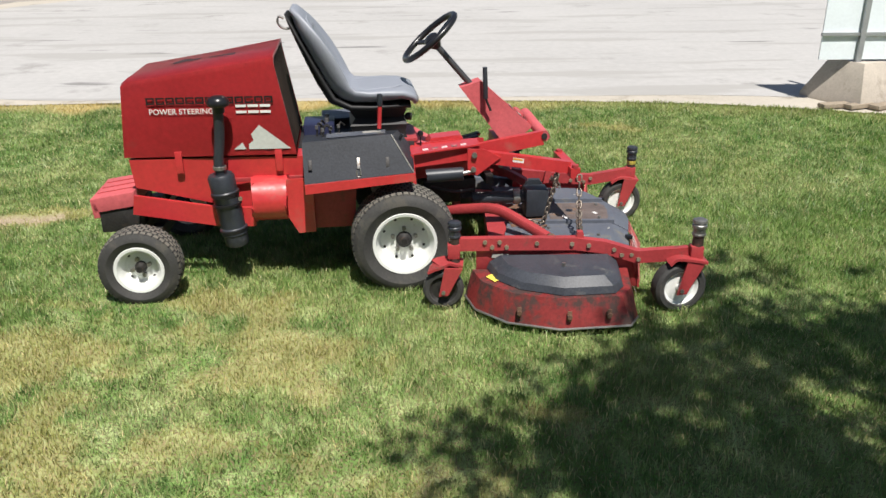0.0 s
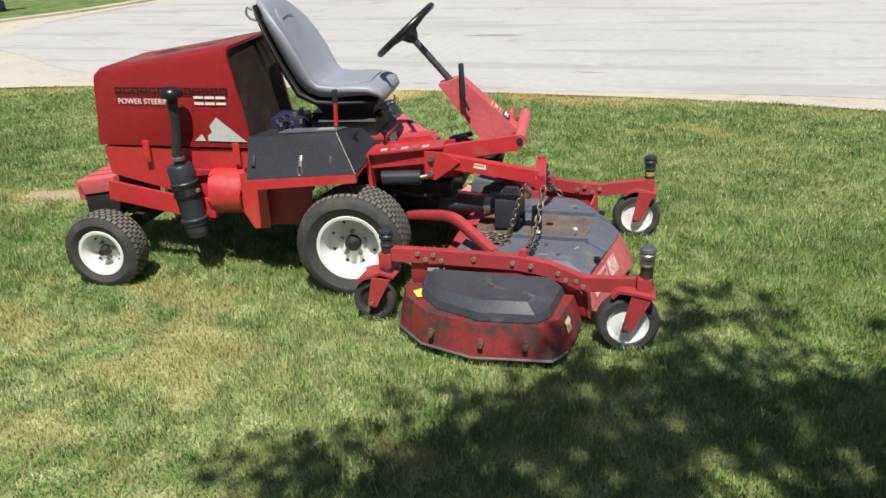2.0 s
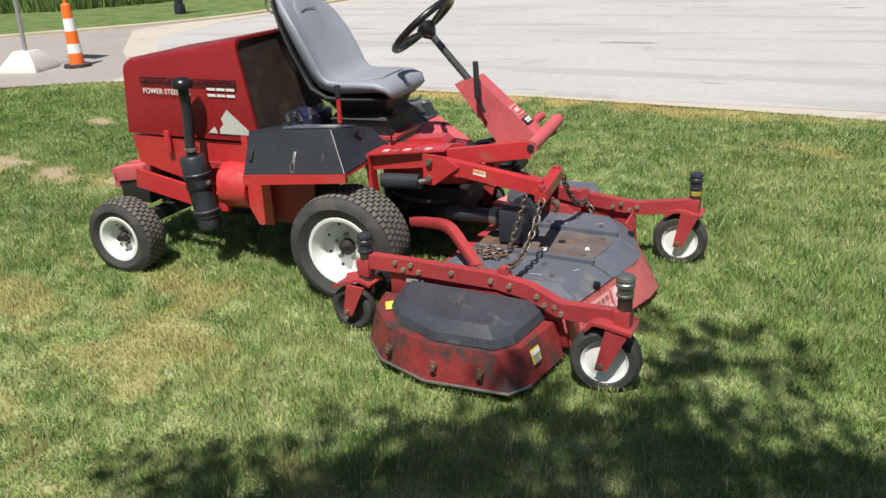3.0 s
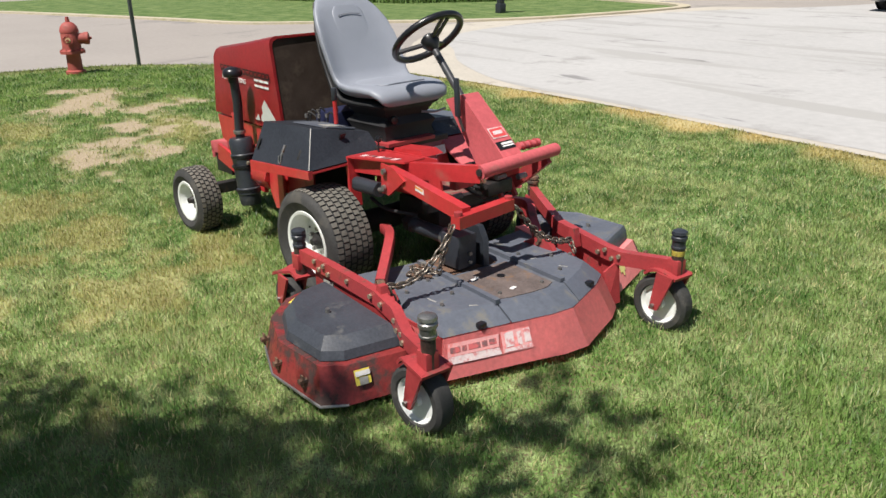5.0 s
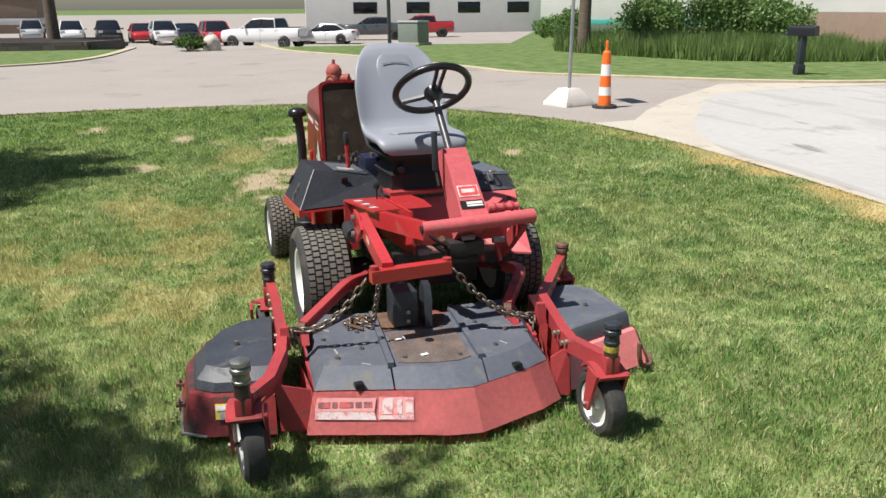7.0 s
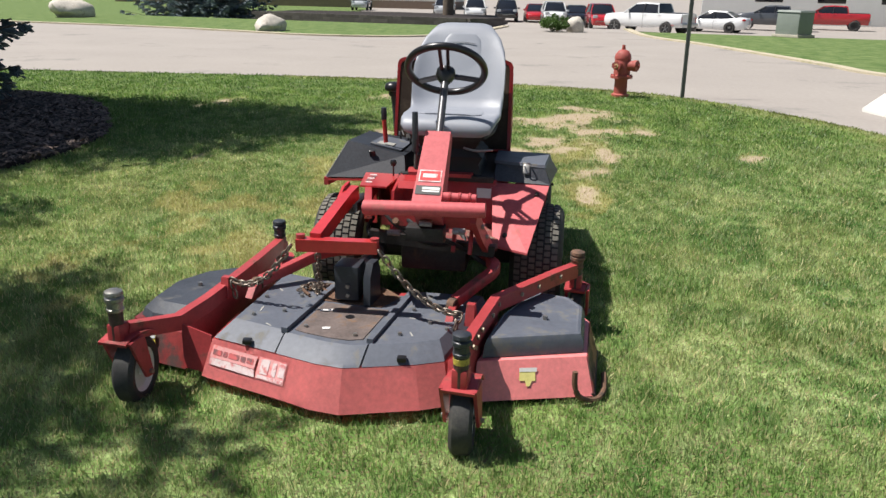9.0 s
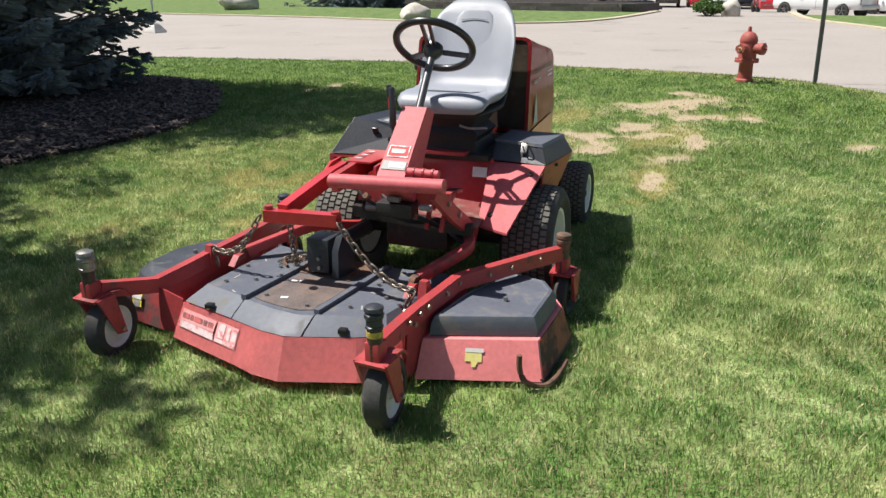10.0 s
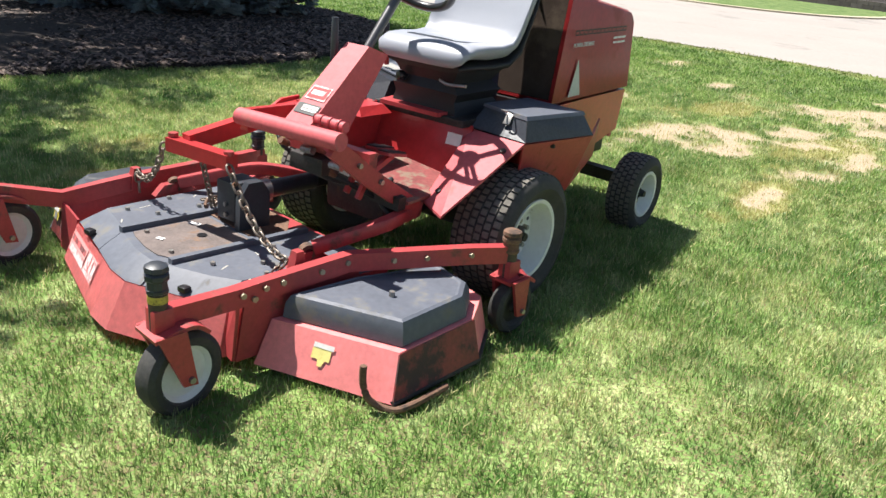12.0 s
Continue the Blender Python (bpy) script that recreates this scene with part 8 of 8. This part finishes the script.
    put("bumper", block((0.12, width * 0.7, 0.14), (L / 2 - 0.06, 0, 0.42 if kind_ == "sedan" else 0.6), bev=0.03), ALLOY_BLACK if kind_ == "sedan" else ALLOY, t)
    return t


def vehicles():
    vehicle("sedan_car", (-5.6, 23.4, 0.012), -98, car_paint("blue_black", (0.006, 0.007, 0.016)), "dark blue-black sedan with black wheels on the pavement", "car", 4.85, 1.86, 1.47, "sedan", True)
    white, red, black, silver, grey = car_paint("white", (0.75, 0.76, 0.76)), car_paint("red", (0.42, 0.02, 0.025)), car_paint("black", (0.012, 0.012, 0.014)), car_paint("silver", (0.42, 0.44, 0.46)), car_paint("grey", (0.08, 0.085, 0.095))
    vehicle("pickup_truck", (-53.0, 4.0, 0.01), 239, white, "white crew-cab pickup truck with chrome wheels", "truck", 5.8, 2.0, 1.9, "pickup", True, alloy=ALLOY)
    vehicle("sedan_car", (-58.0, 8.4, 0.01), 250, white, "white sedan parked in the lot", "car", 4.6, 1.8, 1.42, "sedan", group="parked cars")
    vehicle("pickup_truck", (-64.0, 12.8, 0.01), 262, grey, "dark grey pickup truck parked in the lot", "truck", 5.4, 1.9, 1.8, "pickup", group="parked cars")
    vehicle("pickup_truck", (-68.7, 17.6, 0.01), 262, red, "dark red pickup truck parked in the lot", "truck", 5.6, 1.95, 1.85, "pickup", group="parked cars")
    row = [(-64.5, -2.0, black, "sedan", "black sedan parked in the lot"), (-61.5, -3.4, white, "suv", "white estate car parked in the lot"), (-66.5, -5.6, red, "sedan", "red sedan parked in the lot"), (-66.0, -8.0, black, "suv", "black sport utility car parked in the lot"),
           (-66.5, -10.8, white, "suv", "white sport utility car parked in the lot"), (-72, -15.0, silver, "suv", "silver sport utility car parked in the lot"), (-86, -28.5, silver, "suv", "silver van parked in the lot"), (-56.5, 0.6, red, "suv", "red sport utility car parked in the lot")]
    for x, y, p, k, lab in row:
        vehicle("sedan_car" if k == "sedan" else "utility_car", (x, y, 0.01), 12, p, lab, "car", 4.6, 1.82, 1.45 if k == "sedan" else 1.72, k, group="parked cars")


def far_planting():
    spruce("spruce_tree", (-3.4, -4.2, 0.05), 11.4, 2.30, 2, "dense blue-green spruce standing in the mulch bed", 32, 0.15, 2.1, True)
    spruce("spruce_tree", (-39.5, -20.5, 0), 12.0, 4.3, 4, "large blue-green spruce across the driveway", 26, 0.1, 0.7)
    tall_grass()
    bush("bush", (-29.0, 1.0, 0), 0.8, 0.7, 0.75, 1, "low yellow-green bush beside a pale boulder", 160, 0.10, LEAF)
    for x, y, rx, h, s in ((-34.5, 18.0, 1.7, 1.7, 2), (-26.5, 18.6, 1.5, 2.4, 3), (-24.0, 20.3, 1.6, 2.9, 4), (-22.6, 21.4, 1.2, 2.4, 5)):
        bush("bush", (x, y, 0), rx, rx * 0.9, h, s, "leafy green bush behind the tall grass", 330, 0.12)
    for x, y, r in ((-23.2, 14.45, 0.20), (-40.0, -6.2, 0.28)):
        t = thing("tree", (x, y, 0), "tall street tree with a bare lower trunk", "tree")
        part("trunk", rod((x, y, -0.05), (x + 0.15, y, 5.5), r * 1.15, r * 0.7, 12), BARK, t, "grey-brown trunk")
        rng = np.random.default_rng(int(abs(x)))
        cs = [(x + rng.normal() * 1.2, y + rng.normal() * 1.2, 5.8 + rng.uniform(-0.9, 1.6)) for _ in range(26)]
        limbs = None
        for c in cs:
            limbs = sweep([(x + 0.1, y, 4.4), c], circle(0.03, 4), bm=limbs)
        part("limbs", limbs, BARK, t)
        v, f = leaf_cloud(rng, cs, [0.7] * len(cs), 120, 0.22)
        mesh_part("crown", quick_mesh("crown", v, f), LEAF, t, "leafy green crown")


def settle_on_lot():
    """Sets everything on the lower lot down on its ground."""
    for ob in list(scene.collection.all_objects):
        if ob.parent is None and ob.type == 'EMPTY' and ob.location.x < -31.6:
            ob.location.z += far_z(ob.location.x)

# ---------------------------------------------------------------- build
build_ground()
build_pavement()
build_mower()
mulch_bed()
shade_tree((3.51, -1.42, 0), (3.06, -0.67, 5.6), (1.75, 1.15, 1.25), 116, 80, 5, "leafy deciduous tree that dapples the lawn with shade",
           ((1.94, 1.05, 5.3), (2.66, 0.73, 5.5), (2.17, 0.46, 5.6), (2.46, 0.73, 5.0), (3.25, 0.89, 5.4), (1.74, 0.45, 5.3), (2.93, 0.25, 5.7), (3.58, 0.81, 5.2), (1.03, -1.59, 5.2), (0.75, -1.96, 5.4), (1.36, -1.37, 5.5), (1.47, -0.68, 5.1), (0.34, -2.15, 5.3), (1.58, -0.19, 5.2), (1.27, -2.19, 5.6), (1.74, -1.55, 5.3), (1.31, -0.52, 5.5), (0.91, -1.07, 5.0)),
           ((0.76, -0.43, 5.3), (1.25, 0.1, 5.2), (1.41, -0.16, 5.4), (1.07, -0.3, 5.3), (2.3, 1.15, 5.3), (1.36, -0.3, 5.1), (1.67, 0.33, 5.4), (1.84, 0.05, 5.2), (0.93, -0.52, 5.4), (1.08, -0.79, 5.2), (1.55, -0.81, 5.3)))
shade_tree((1.11, -5.12, 0), (-0.29, -4.22, 5.4), (2.3, 1.7, 1.4), 115, 100, 6, "leafy deciduous tree behind the mulch bed",
           ((-0.87, -2.69, 5.2), (-1.15, -3.11, 5.4), (-1.58, -3.13, 5.1), (-1.94, -3.17, 5.5), (-0.59, -2.97, 5.0), (-1.86, -3.75, 5.3), (-1.07, -3.59, 5.2), (-0.05, -2.66, 5.4), (0.42, -2.23, 5.1), (0.94, -2.1, 5.3), (-0.49, -2.47, 5.0), (-1.34, -2.87, 5.5), (-1.77, -2.59, 5.2), (-0.73, -3.64, 5.6), (0.13, -2.19, 5.2), (-2.19, -3.27, 5.0), (0.65, -1.91, 5.4), (-0.23, -3.04, 5.6)),
           ((-1.45, -3.11, 5.4), (-1.88, -2.73, 5.1), (-2.24, -3.17, 5.5), (-1.69, -3.37, 5.0), (-1.17, -2.69, 5.2), (-2.26, -3.65, 5.3), (-1.23, -3.64, 5.6), (-0.89, -2.67, 5.0), (-2.57, -2.69, 5.2), (-2.05, -4.21, 5.4), (-1.48, -3.93, 5.1), (-0.55, -3.11, 5.4), (-2.79, -3.07, 5.0), (0.93, -1.69, 5.2), (1.26, -1.57, 5.5), (0.51, -1.87, 5.0), (0.75, -1.56, 5.4), (1.32, -0.88, 5.1), (0.04, -2.2, 5.3), (1.12, -2.34, 5.6), (-0.48, -2.28, 5.1), (-1.15, -2.61, 5.4), (-1.85, -2.5, 5.4), (-2.45, -2.2, 5.3), (-1.45, -2.9, 5.2), (-2.85, -1.85, 5.4), (-2.1, -1.9, 5.2), (-2.6, -2.6, 5.5), (-0.27, -1.76, 5.3), (0.05, -1.5, 5.2), (-2.26, -1.66, 5.3), (-1.86, -1.86, 5.4), (-1.46, -2.06, 5.2), (-2.66, -1.46, 5.3), (-2.2, -2.1, 5.1), (-1.7, -2.3, 5.3)))
far_planting()
buildings()
vehicles()
street_things()
settle_on_lot()
build_grass()
